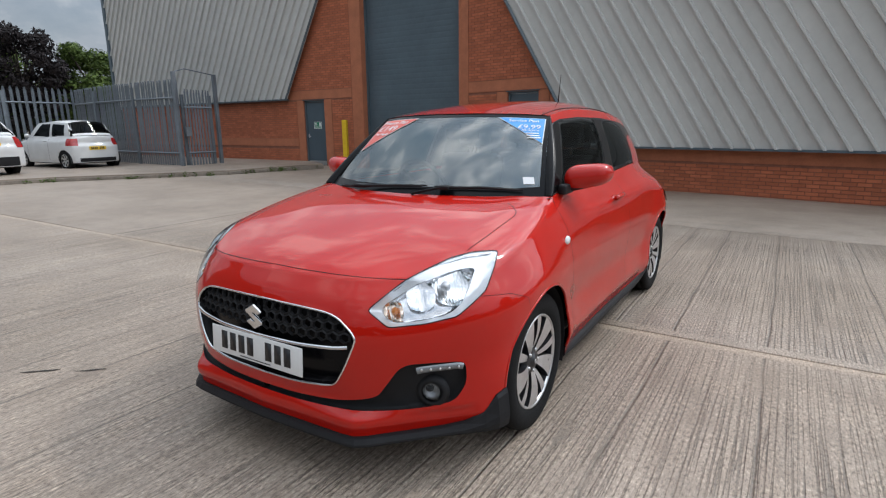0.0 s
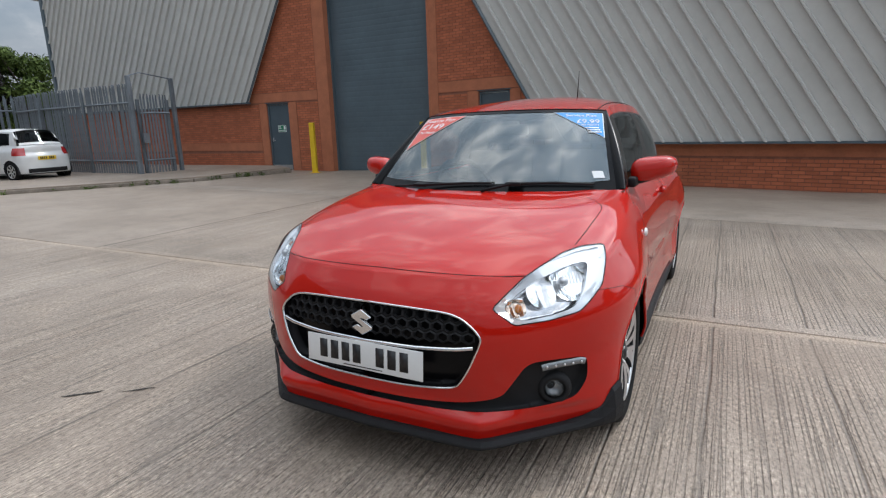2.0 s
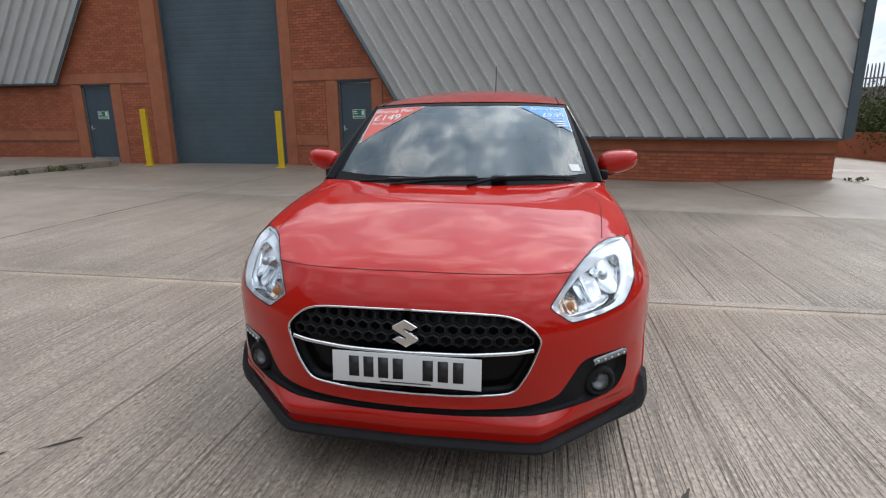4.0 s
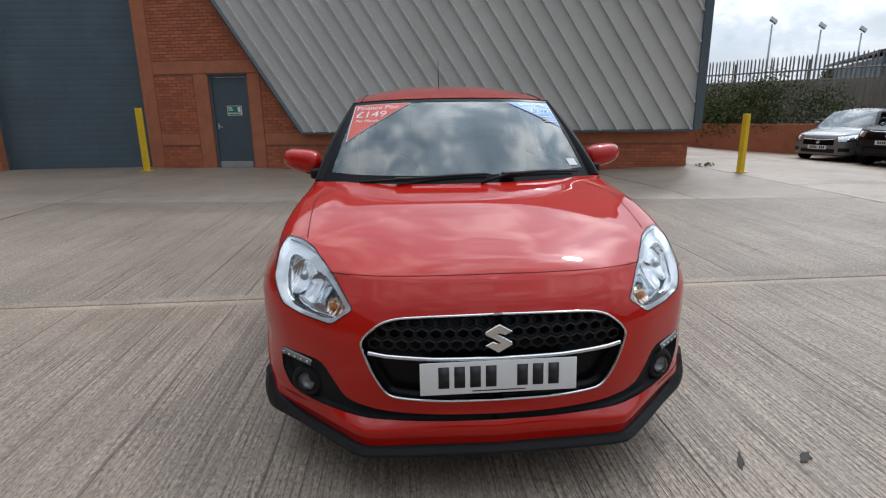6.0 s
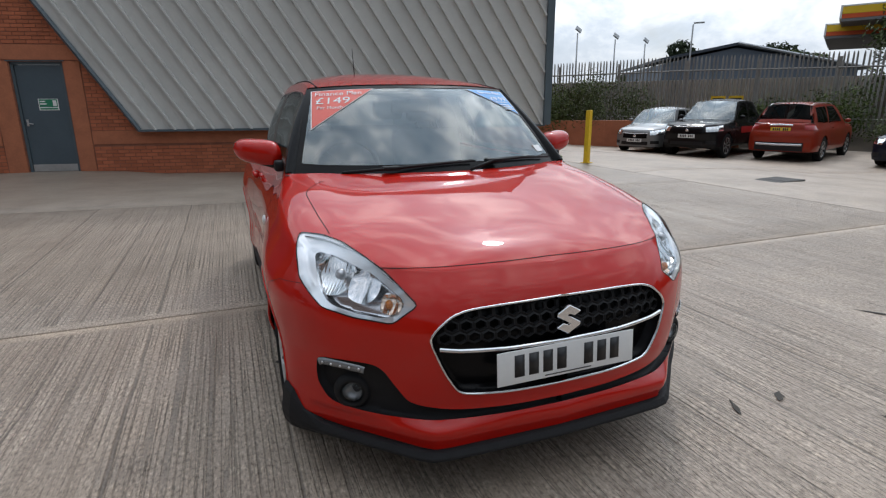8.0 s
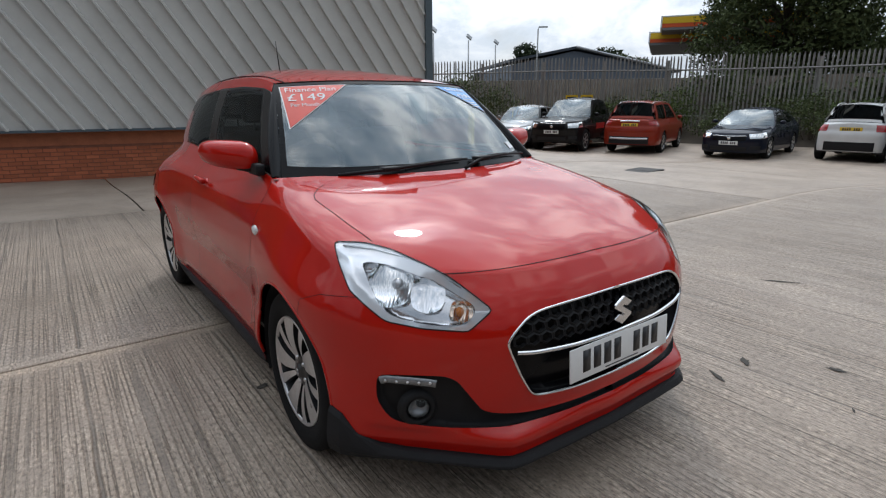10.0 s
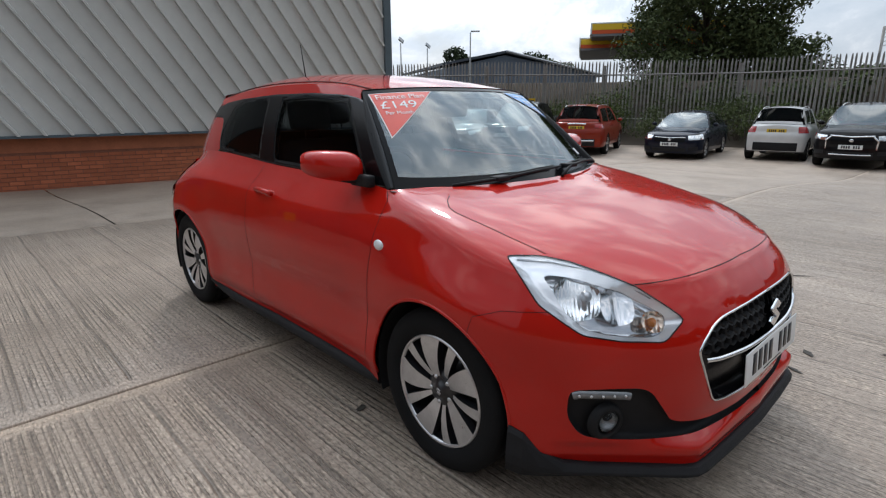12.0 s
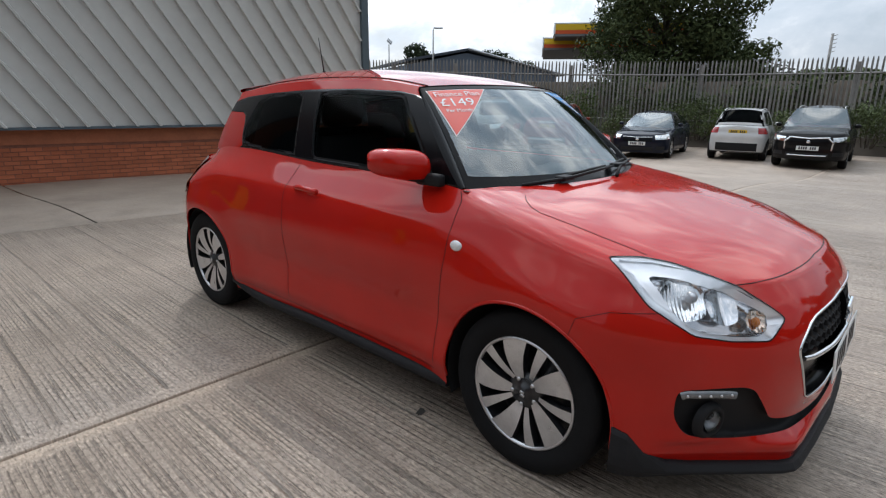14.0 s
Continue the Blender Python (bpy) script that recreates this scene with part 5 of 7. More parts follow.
part("cowl_panel", bilateral(grid_mesh(rows)), BLACK_PLASTIC, hatch, "black plastic scuttle panel")
bm = grid_mesh([[side_point(0, 0) + Vector((-.13 * i / 6, -.0 - .02 * i / 6, -.002)), side_point(0, 0) + Vector((-.13 * i / 6, -.03, -.006))] for i in range(7)])
sided("fender_corner", bm, BLACK_PLASTIC)


def rear_point(k, w):
    t = roof_point(1, k)
    d = SHELL.deck_rows[0]
    b = Vector(d[0]).lerp(Vector(d[-1]), k)
    b.z = d[int(k * 12)][2]
    return t.lerp(b + Vector((0, .10 * (1 - k * k), 0)), w)


part("rear_screen", bilateral(grid_mesh([[rear_point(i / 16, j / 10) for j in range(11)] for i in range(17)])), PRIVACY, hatch, "dark rear screen")
rows = [[roof_point(1, i / 16) + Vector((0, dy * (1 - .25 * (i / 16) ** 2), dz)) for dy, dz in ((-.05, .012), (.05, .010), (.13, .002), (.135, -.012), (.04, -.03))] for i in range(15)]
part("roof_spoiler", bilateral(grid_mesh(rows)), RED, hatch, "small red roof spoiler")
aerial = tube(bmesh.new(), [(0.03, 2.30, 1.45), (0.03, 2.315, 1.50)], .011, 10)
tube(aerial, [(0.03, 2.315, 1.50), (0.03, 2.36, 1.72)], .0045, 6, .5)
part("roof_aerial", aerial, BLACK_PLASTIC, hatch, "short black whip aerial")

# tail
bm = bmesh.new()
rows = []
for i in range(9):
    y = 2.62 + .26 * i / 8
    rows.append([SIDE.put(y, z, .012) for z in (.70, .78, .86, .93)])
sided("tail_lamp", grid_mesh(rows), LAMP_RED, "red wraparound tail lamp")
plate_bars(hatch, "rear_plate", .52, .111, PLATE_YELLOW, INK, False, Matrix.Translation((0, 3.02, .70)) @ pose(0, 0, 0, 90, 0, 180))
bm = box(bmesh.new(), -.62, .62, 2.86, 3.0, .22, .42, .03)
part("rear_valance", bm, BLACK_PLASTIC, hatch)

# wheels, wells, floor
proto = alloy_wheel(hatch)
proto.matrix_basis = pose(.757, 0, .307, 25, 0, 0)
for x, y, turn in ((.757, 2.42, 70), (-.757, 0, -10), (-.757, 2.42, 40)):
    copy_thing(proto, pose(x, y, .307, turn, 0, 0) @ pose(0, 0, 0, 0, 0, 180 if x < 0 else 0))
for y in (0.0, 2.42):
    bm = bmesh.new()
    spin(bm, [(.352, .842), (.362, .80), (.362, .50), (.0, .50)], "x", 40, -.35, math.pi + .35)
    bmesh.ops.translate(bm, verts=bm.verts, vec=(0, y, .30))
    sided("wheel_well", bm, CABIN)
bm = bmesh.new()
box(bm, -.52, .52, -.62, 2.9, .20, .245, .01)
box(bm, -.72, .72, .36, 2.05, .20, .25, .01)
part("floor_pan", bm, CABIN, hatch)

# rolled lips of the wheel arches
for yc in (0.0, 2.42):
    rim = []
    for i in range(49):
        a = radians(-8 + 196 * i / 48)
        rim.append(SIDE.put(yc + .351 * math.cos(a), .305 + .351 * math.sin(a), -.003))
    sided("arch_lip", tube(bmesh.new(), rim, .007, 6), RED)

# side details
bm = bmesh.new()
spin(bm, [(.024, 0.0), (.023, .006), (.018, .010), (.008, .0125), (0, .013)], "x", 28)
bmesh.ops.transform(bm, matrix=Matrix.Translation(SIDE.put(.312, .796, 0)) @ Matrix.Diagonal((1, 1.15, .85, 1)), verts=bm.verts)
sided("side_repeater", bm, PLATE_WHITE, "small white indicator repeater")
bm = bmesh.new()
hp = [SIDE.put(1.22 + .20 * i / 8, .872 + .006 * i / 8, .002 + .034 * math.sin(math.pi * min(1, .12 + .88 * i / 8)) ** .5) for i in range(9)]
tube(bm, hp, .014, 10)
hd = sided("door_handle", bm, RED, "red pull handle")
sided("handle_cup", ball(SIDE.put(1.285, .872, -.012), .050, (.34, 1.2, .62)), RED, "", hd)


def mirror_mesh():
    bm = bmesh.new()
    rows = []
    for i in range(25):
        u = i / 24
        x = .728 + (.948 - .728) * u
        h = .068 * (1 - abs(2 * u - 1) ** 4) ** .5 * (1.0 - .30 * u) + .004
        d = .085 * (1 - abs(2 * u - 1) ** 4) ** .5 + .004
        zc = 1.052 + .032 * u
        yc = .600 + .085 * u
        ring = []
        for k in range(25):
            a = 2 * math.pi * k / 24
            c, s = math.cos(a), math.sin(a)
            yy = -abs(c) ** .75 * d if c > 0 else abs(c) ** .45 * d * .45
            ring.append((x, yc + yy, zc + h * (abs(s) ** .8) * (1 if s > 0 else -1)))
        rows.append(ring)
    return grid_mesh(rows, bm)


mir = sided("door_mirror", mirror_mesh(), RED, "red door mirror cap on a black foot")
bm = bmesh.new()
tube(bm, [(.735, .545, 1.010), (.78, .570, 1.010), (.815, .588, 1.018), (.845, .603, 1.034)], .017, 8, .7)
box(bm, .735, .775, .47, .60, .985, 1.035, .012)
sided("mirror_foot", bm, BLACK_PLASTIC, "", mir)
# wipers
for name, pts in (("wiper", [(-.50, .30, .985), (-.30, .21, 1.004), (-.03, .208, 1.018), (.12, .215, 1.022)]),
                  ("wiper", [(.08, .175, .985), (.22, .225, 1.018), (.42, .28, 1.022), (.60, .345, 1.012)])):
    bm = tube(bmesh.new(), [(x, y - .03, z + .004) for x, y, z in pts], .008, 6, .7)
    tube(bm, [(x, y + .012, z + .002) for x, y, z in pts[1:]], .006, 6, .8)
    box(bm, pts[1][0] - .03, pts[1][0] + .05, pts[1][1] - .035, pts[1][1] + .015, pts[1][2] - .006, pts[1][2] + .012, .004)
    part(name, bm, BLACK_PLASTIC, hatch, "black wiper arm and blade")

# stickers on the windscreen


def on_screen(x, w, lift=.0035):
    k = min(1.0, abs(x) / (.695 + (.552 - .695) * w))
    p = screen_point(k, w)
    return Vector((math.copysign(p.x, x), p.y, p.z)) + Vector((0, -.43, .9)) * lift


def sticker(name, corners, mat, label, edge):
    """A three-cornered sticker laid on the curved screen; corners are (across, up the screen)."""
    a, b, c = corners
    n = 12
    st = None
    for mt, grow, lift in ((edge, 1.0, .003), (mat, .955, .0042)):
        cx, cw = (a[0] + b[0] + c[0]) / 3, (a[1] + b[1] + c[1]) / 3
        A, B, C = [(cx + (p[0] - cx) * grow, cw + (p[1] - cw) * grow) for p in (a, b, c)]
        rows = []
        for i in range(n + 1):
            u = i / n
            l = (A[0] + (C[0] - A[0]) * u, A[1] + (C[1] - A[1]) * u)
            r = (B[0] + (C[0] - B[0]) * u, B[1] + (C[1] - B[1]) * u)
            rows.append([on_screen(l[0] + (r[0] - l[0]) * j / n, l[1] + (r[1] - l[1]) * j / n, lift) for j in range(n + 1)])
        ob = part(name if st is None else "face", grid_mesh(rows), mt, st or hatch, label if st is None else "")
        st = st or ob
    return st


def screen_frame(x, w, lift=.0052):
    o = on_screen(x, w, lift)
    ex = (on_screen(x + .03, w, lift) - on_screen(x - .03, w, lift)).normalized()
    ey = (on_screen(x, w + .03, lift) - on_screen(x, w - .03, lift)).normalized()
    ez = ex.cross(ey).normalized()
    ey = ez.cross(ex)
    m = Matrix((ex, ey, ez)).transposed().to_4x4()
    m.translation = o
    return m


red_tag = sticker("finance_sticker", ((-.545, .955), (-.235, .955), (-.590, .440)), STICK_RED, "red three-cornered price sticker with white writing", WHITE_INK)
for text, x, w, size, width in (("Finance Plan", -.418, .893, .044, .235), ("£149", -.455, .795, .070, .172), ("Per Month", -.478, .705, .031, .128)):
    lettering("lettering", text, size, screen_frame(x, w), WHITE_INK, red_tag, "white words: " + text, width)
blue_tag = sticker("service_sticker", ((.290, .955), (.545, .955), (.590, .590)), STICK_BLUE, "blue three-cornered service price sticker with white writing", WHITE_INK)
for text, x, w, size, width in (("Service Plan", .440, .905, .030, .160), ("£9.99", .485, .815, .046, .120), ("PER MONTH", .500, .765, .018, .090)):
    lettering("lettering", text, size, screen_frame(x, w), WHITE_INK, blue_tag, "white words: " + text, width)
for i in range(3):
    bm = box(bmesh.new(), -.035, .035, -.004, .004, 0, .0005, 0, screen_frame(.515 + .01 * i, .725 - .03 * i))
    part("plain_bar", bm, WHITE_INK, blue_tag)
bm = grid_mesh([[on_screen(.585 + .05 * i / 3 - .006 * j, .12 + .075 * j / 3, .003) for j in range(4)] for i in range(4)])
part("small_label", bm, PLATE_WHITE, screen, "small white paper label")

# ---- inside the hatchback ----
rows = []
for i in range(31):
    x = -.66 + 1.32 * i / 30
    hump = .035 * math.exp(-((x + .36) / .16) ** 2)
    rows.append([(x, y + .12 * (x / .66) ** 2, z + (hump if y > .6 else 0)) for y, z in ((.22, .955), (.40, .965), (.60, .955), (.74, .950), (.80, .925), (.80, .80), (.70, .60), (.62, .35))])
part("dashboard", grid_mesh(rows), CABIN, hatch, "dark grey dashboard")
bm = bmesh.new()
spin(bm, [(.185 + .015 * math.cos(a), .015 * math.sin(a)) for a in (2 * math.pi * k / 10 for k in range(11))], "z", 40)
spin(bm, [(.06, -.02), (.05, .01), (0, .02)], "z", 20)
for a in (0, 2.4, 3.9):
    box(bm, .03, .18, -.015, .015, -.012, .006, .004, pose(0, 0, 0, 0, 0, math.degrees(a)))
bmesh.ops.transform(bm, matrix=Matrix.Translation((-.36, .90, .93)) @ pose(0, 0, 0, -65, 0, 0), verts=bm.verts)
part("steering_wheel", bm, CABIN, hatch, "black three-spoke steering wheel")


def seat_parts(x, y, wide):
    s = new("seat")
    s.parent = hatch
    tagged(s, "dark fabric car seat with headrest")
    part("cushion", box(bmesh.new(), x - wide / 2, x + wide / 2, y - .28, y + .25, .38, .56, .06), FABRIC, s)
    bm = box(bmesh.new(), -wide / 2, wide / 2, -.07, .07, 0, .62, .055, Matrix.Translation((x, y + .26, .52)) @ pose(0, 0, 0, -16, 0, 0))
    part("backrest", bm, FABRIC, s)
    n = 1 if wide < .7 else 2
    for i in range(n):
        dx = 0 if n == 1 else (-.33 + .66 * i)
        bm = box(bmesh.new(), -.125, .125, -.045, .045, 0, .17, .04, Matrix.Translation((x + dx, y + .455, 1.165)) @ pose(0, 0, 0, -10, 0, 0))
        for k in (-.05, .05):
            tube(bm, [(x + dx + k, y + .44, 1.09), (x + dx + k, y + .455, 1.20)], .006, 6)
        part("headrest", bm, FABRIC, s)


for x in (-.36, .36):
    seat_parts(x, 1.15, .50)
seat_parts(0, 1.98, 1.22)
part("rear_mirror", box(bmesh.new(), -.11, .11, -.02, .02, -.032, .032, .015, Matrix.Translation((0, .80, 1.275)) @ pose(0, 0, 0, 12, 0, 0)), CABIN, hatch)
bm = grid_mesh([[roof_point(i / 14, j / 7) + Vector((0, 0, -.03)) for j in range(8)] for i in range(15)])
sided("headlining", bm, material("headlining_cloth", (0.10, 0.10, 0.10), 0.9, vary=0.1, scale=30))
bm = bmesh.new()
box(bm, .64, .70, .45, 2.0, .25, .98, .03)
sided("door_lining", bm, CABIN)

for y0, y1 in ((.50, 1.49), (1.54, 2.30)):
    bm = bmesh.new()
    box(bm, .690, .715, y0, y1, .32, .985, .012)
    box(bm, .655, .70, y0 + .10, y1 - .12, .70, .755, .015)
    sided("door_trim", bm, CABIN, "dark inner door trim with armrest")

# ---- parked cars ----


def patch(d, a0, a1, low, high, lift=.006, n=10, m=5):
    """A skin laid on a car between two edges; low and high give the height at each end, or a function of 0 to 1."""
    f0 = low if callable(low) else lambda k: low
    f1 = high if callable(high) else lambda k: high
    return grid_mesh([[d.put(a0 + (a1 - a0) * i / n, f0(i / n) + (f1(i / n) - f0(i / n)) * j / m, lift) for j in range(m + 1)] for i in range(n + 1)])


def plain_wheel(parent, r, half, m):
    w = new("wheel")
    w.empty_display_size = .1
    w.parent = parent
    w.matrix_basis = m
    rim = r * .68
    bm = bmesh.new()
    spin(bm, [(rim, half * .8), (r * .86, half), (r * .97, half * .85), (r, half * .6), (r, -half * .8), (r * .9, -half)], "x", 28)
    part("tyre", bm, RUBBER, w)
    bm = bmesh.new()
    spin(bm, [(rim, half * .82), (rim * .92, half * .78), (rim * .86, half * .2), (0, half * .15)], "x", 28)
    part("rim", bm, WHEEL_BLACK, w)
    bm = bmesh.new()
    for i in range(7):
        a = 2 * math.pi * i / 7
        spoke(bm, a, a + .05, .03, rim * .95, .045, .055, half * .78, .02, 1.0)
    spin(bm, [(rim, half * .83), (rim * .95, half * .86), (rim * .92, half * .8)], "x", 28)
    part("spokes", bm, [SILVER, WHEEL_BLACK], w, smooth=False)
    return w


def parked_car(name, label, m, paint, L=4.0, W=.85, H=1.5, wb=2.5, fo=.8, r=.31, z0=.22, nose=.76, cowl=.95, belt=1.0, ycowl=.45, ywt=.95, yrt=2.4, tail=2.75,
               belt_tail=None, xr=.56, trim=None, rails=False, plate_front=PLATE_WHITE, lamp_z=(.60, .74), grille_z=(.48, .66), chrome=False,
               tail_z=(.78, .98), roof_drop=.05, plate_rear_z=.75, rear_black=False, rear_bar=False):
    """A parked car that faces -y in its own frame, front axle over y = 0."""
    car = thing(name, label, "car", m, "parked cars")
    yf, yr = -fo, L - fo
    bt = belt_tail or belt + .03
    sh = Shell(
        outline=[(0, yf), (.45 * W, yf + .012), (.70 * W, yf + .07), (.88 * W, yf + .20), (.965 * W, yf + .42), (W, yf + .75), (W, (yf + yr) / 2), (W, yr - .70),
                 (.97 * W, yr - .30), (.86 * W, yr - .09), (.5 * W, yr - .012), (0, yr)],
        low=z0,
        nose=[(z0 - .05, .03), (z0 + .08, .0), (.42, .0), (.55, .005), (nose - .08, .03), (nose, .08), (nose + .2, .18), (1.3, .3)],
        flank=[(z0 - .05, .04), (z0 + .08, .010), (.40, .006), (.60, .0), (.75, .004), (.88, .02), (1.0, .06), (1.3, .16)],
        edge_in=[(yf, .09), (yf + .4, .07), (ycowl, .075), (ycowl + .6, .11), (yr - .9, .13), (yr - .4, .13), (yr, .08)],
        edge_z=[(yf, nose), (yf + .25, nose + .04), (ycowl, cowl), (ycowl + .5, belt), (yr - .7, bt), (yr - .2, bt), (yr, bt - .03)],
        centre=[(yf + .09, nose + .005), (yf + .3, nose + .085), ((yf + ycowl) / 2, (nose + cowl) / 2 + .05), (ycowl - .15, cowl + .02)],
        cowl=ycowl, tail=tail,
        roof_c=[(ywt + .12, H - .07), (ywt + .5, H - .01), ((ywt + yrt) / 2 + .1, H), (yrt - .2, H - .02), (yrt + .08, H - roof_drop)],
        rail=[(ywt, (xr + .01, H - .10)), (ywt + .4, (xr, H - .075)), ((ywt + yrt) / 2, (xr, H - .07)), (yrt, (xr - .03, H - roof_drop - .06))],
        step=.06)
    bm = sh.lower()
    whole = bilateral(bm.copy())
    tr = BVHTree.FromBMesh(whole)
    whole.free()
    fr, dg, sd, rr = Drape(tr, 0), Drape(tr, 40), Drape(tr, 90), Drape(tr, 180)
    for yy in (0.0, wb):
        sd.split(bm, circle(yy, r, r * 1.13), keep_side=.5).free()
        sd.split(bm, [(yy - r * 1.13, z0 - .05), (yy + r * 1.13, z0 - .05), (yy + r * 1.13, r), (yy - r * 1.13, r)], keep_side=.5).free()
    part("body", bilateral(bm), paint, car)

    def two(name, b, mat, parents=None, label=""):
        o = mirrored(b)
        pa = parents or (car, car)
        return part(name, b, mat, pa[0], label), part(name, o, mat, pa[1], label)

    ey, ex, ez = [e.y for e in sh.edge], [e.x for e in sh.edge], [e.z for e in sh.edge]
    lo, hi = [i for i, y in enumerate(ey) if y >= ycowl][0], len([y for y in ey if y <= tail]) - 1
    ey, ex, ez = ey[lo:hi + 1], ex[lo:hi + 1], ez[lo:hi + 1]

    def side(q, w):
        yb, yt = ycowl + (tail - ycowl) * q, ywt + (yrt - ywt) * q
        b = Vector((float(np.interp(yb, ey, ex)), yb, float(np.interp(yb, ey, ez))))
        x, z = sh.rail(yt)
        return b.lerp(Vector((x, yt, z)), w) + Vector((.02 * 4 * w * (1 - w), 0, 0))

    cb = grid_mesh([[side(i / 50, j / 12) for j in range(13)] for i in range(51)])
    cd = Drape(BVHTree.FromBMesh(cb), 90)
    span = yrt - ywt
    zt, zb = H - .125, belt + .035
    mid = ywt + span * .46
    wf = snug([(ycowl + .28, zb), (mid - .02, zb), (mid - .02, zt), (ywt + .20, zt)])
    wr = snug([(mid + .10, zb + .005), (tail - .30, zb + .02), (yrt - .12, zt - .03), (mid + .10, zt)])
    g1, g2 = cd.split(cb, wf), cd.split(cb, wr)
    two("cabin_side", cb, paint)
    two("front_window", g1, PRIVACY)
    two("rear_window", g2, PRIVACY)

    def roof(i, k):
        yt, yc = ywt + span * i, ywt + .12 + (span - .04) * i
        x, z = sh.rail(yt)
        zc = sh.roof_c(yc)
        return Vector((x * k, yc + (yt - yc) * k * k, zc + (z - zc) * k ** 2.6))

    part("roof", bilateral(grid_mesh([[roof(i / 50, j / 26) for j in range(27)] for i in range(51)])), paint, car)

    def ws(k, w):
        e = Vector((ex[0] * .97 * k, ycowl - .15 + .15 * k * k, cowl + .02 * (1 - k * k)))
        return e.lerp(roof(0, k), w) + Vector((0, -.4, .9)) * (.02 * 4 * w * (1 - w))

    part("windscreen", bilateral(grid_mesh([[ws(i / 26, j / 12) for j in range(13)] for i in range(27)])), SCREEN_FAR, car)
    two("pillar", grid_mesh([[ws(1, j / 8), (ws(1, j / 8) + side(0, j / 8)) / 2 + Vector((.01, -.01, .005)), side(0, j / 8)] for j in range(9)]), paint)
    dk = sh.deck_rows[0]

    def rs(k, w):
        b = Vector((dk[-1][0] * k, dk[0][1] + .04 * (1 - k * k), dk[int(k * 12)][2]))
        return roof(1, k).lerp(b, w)

    rs_ob = part("rear_screen", bilateral(grid_mesh([[rs(i / 10, j / 6) for j in range(7)] for i in range(11)])), PRIVACY, car)
    two("rear_pillar", grid_mesh([[rs(.90, j / 6) + Vector((0, .008, .004)), side(1, j / 6) + Vector((.004, .004, .003))] for j in range(7)]), paint)
    part("rear_border", bilateral(grid_mesh([[rs(i / 10 * .92, w) + Vector((0, .008, .006)) for w in (.84, 1.0)] for i in range(11)])), paint, rs_ob)
    for x in (1, -1):
        for yy in (0.0, wb):
            plain_wheel(car, r, .10, pose(x * (W - .10), yy, r, 20 * yy, 0, 0 if x > 0 else 180))
    for yy in (0.0, wb):
        b = bmesh.new()
        spin(b, [(r * 1.12, W - .02), (r * 1.14, W - .30), (0, W - .30)], "x", 20, -.3, math.pi + .3)
        bmesh.ops.translate(b, verts=b.verts, vec=(0, yy, r))
        two("wheel_well", b, CABIN)
    part("underbody", box(bmesh.new(), -W * .8, W * .8, yf + .25, yr - .25, z0 - .04, z0 + .10, .02), CABIN, car)
    # front
    c40 = math.cos(radians(40))
    s40 = math.sin(radians(40))
    a0, a1 = .60 * W * c40 + (yf + .06) * s40, .965 * W * c40 + (yf + .50) * s40
    hl2 = two("headlamp", patch(dg, a0, a1, lambda k: lamp_z[0] + .03 * k, lambda k: lamp_z[1] + .05 * k), REFLECTOR, label="clear headlamp")
    two("lamp_edge", patch(dg, a0 - .01, a1 + .012, lambda k: lamp_z[0] - .012 + .03 * k, lambda k: lamp_z[1] + .012 + .05 * k, .003), GAP, hl2)
    gr = part("grille", patch(fr, -.50 * W, .50 * W, lambda k: grille_z[0] + .02 * abs(2 * k - 1), grille_z[1], .005, 16), GLOSS_BLACK, car, "black grille")
    if chrome:
        part("chrome_bar", fr.trim([(-.52 * W, grille_z[1]), (0, grille_z[1] - .03), (.52 * W, grille_z[1])], .035, .012, closed=False), CHROME, gr)
        two("chrome_flank", fr.trim([(.50 * W, grille_z[1] - .02), (.62 * W, grille_z[1] - .12), (.60 * W, grille_z[0] - .10)], .04, .012, closed=False), CHROME, (gr, gr))
        part("chrome_sill", fr.trim([(-.5 * W, z0 + .10), (0, z0 + .09), (.5 * W, z0 + .10)], .035, .012, closed=False), CHROME, gr)
    else:
        part("chrome_bar", fr.trim([(-.5 * W, grille_z[1]), (0, grille_z[1] - .02), (.5 * W, grille_z[1])], .02, .01, closed=False), CHROME, gr)
    part("lower_intake", patch(fr, -.55 * W, .55 * W, z0 + .06, z0 + .17, .004, 14, 3), BLACK_PLASTIC, car)
    two("fog_pocket", patch(dg, a0 + .02, a1 - .22, z0 + .10, z0 + .20, .004, 6, 3), BLACK_PLASTIC)
    yp = fr.put(0, grille_z[0] - .06, .012).y
    plate_bars(car, "front_plate", .52, .111, plate_front, INK, False, Matrix.Translation((0, yp, grille_z[0] - .05)) @ pose(0, 0, 0, 90, 0, 0))
    part("badge", ball(fr.put(0, (grille_z[0] + grille_z[1]) / 2, .008), .05, (1, .25, .8)), CHROME, gr, "plain chrome badge")
    # rear
    rows = []
    for i in range(9):
        k = i / 8
        ang = radians(150 - 50 * k)
        dd = Drape(tr, math.degrees(ang))
        base = dd.flat(Vector((W * (.70 + .26 * k), yr - .05 - .28 * k, 0)))[0]
        rows.append([dd.put(base, tail_z[0] + (tail_z[1] - tail_z[0]) * j / 4, .010) for j in range(5)])
    two("tail_lamp", grid_mesh(rows), LAMP_RED, label="red tail lamp")
    rp = rr.put(0, plate_rear_z, .012).y
    plate_bars(car, "rear_plate", .52, .111, PLATE_YELLOW, INK, False, Matrix.Translation((0, rp, plate_rear_z)) @ pose(0, 0, 0, 90, 0, 180))
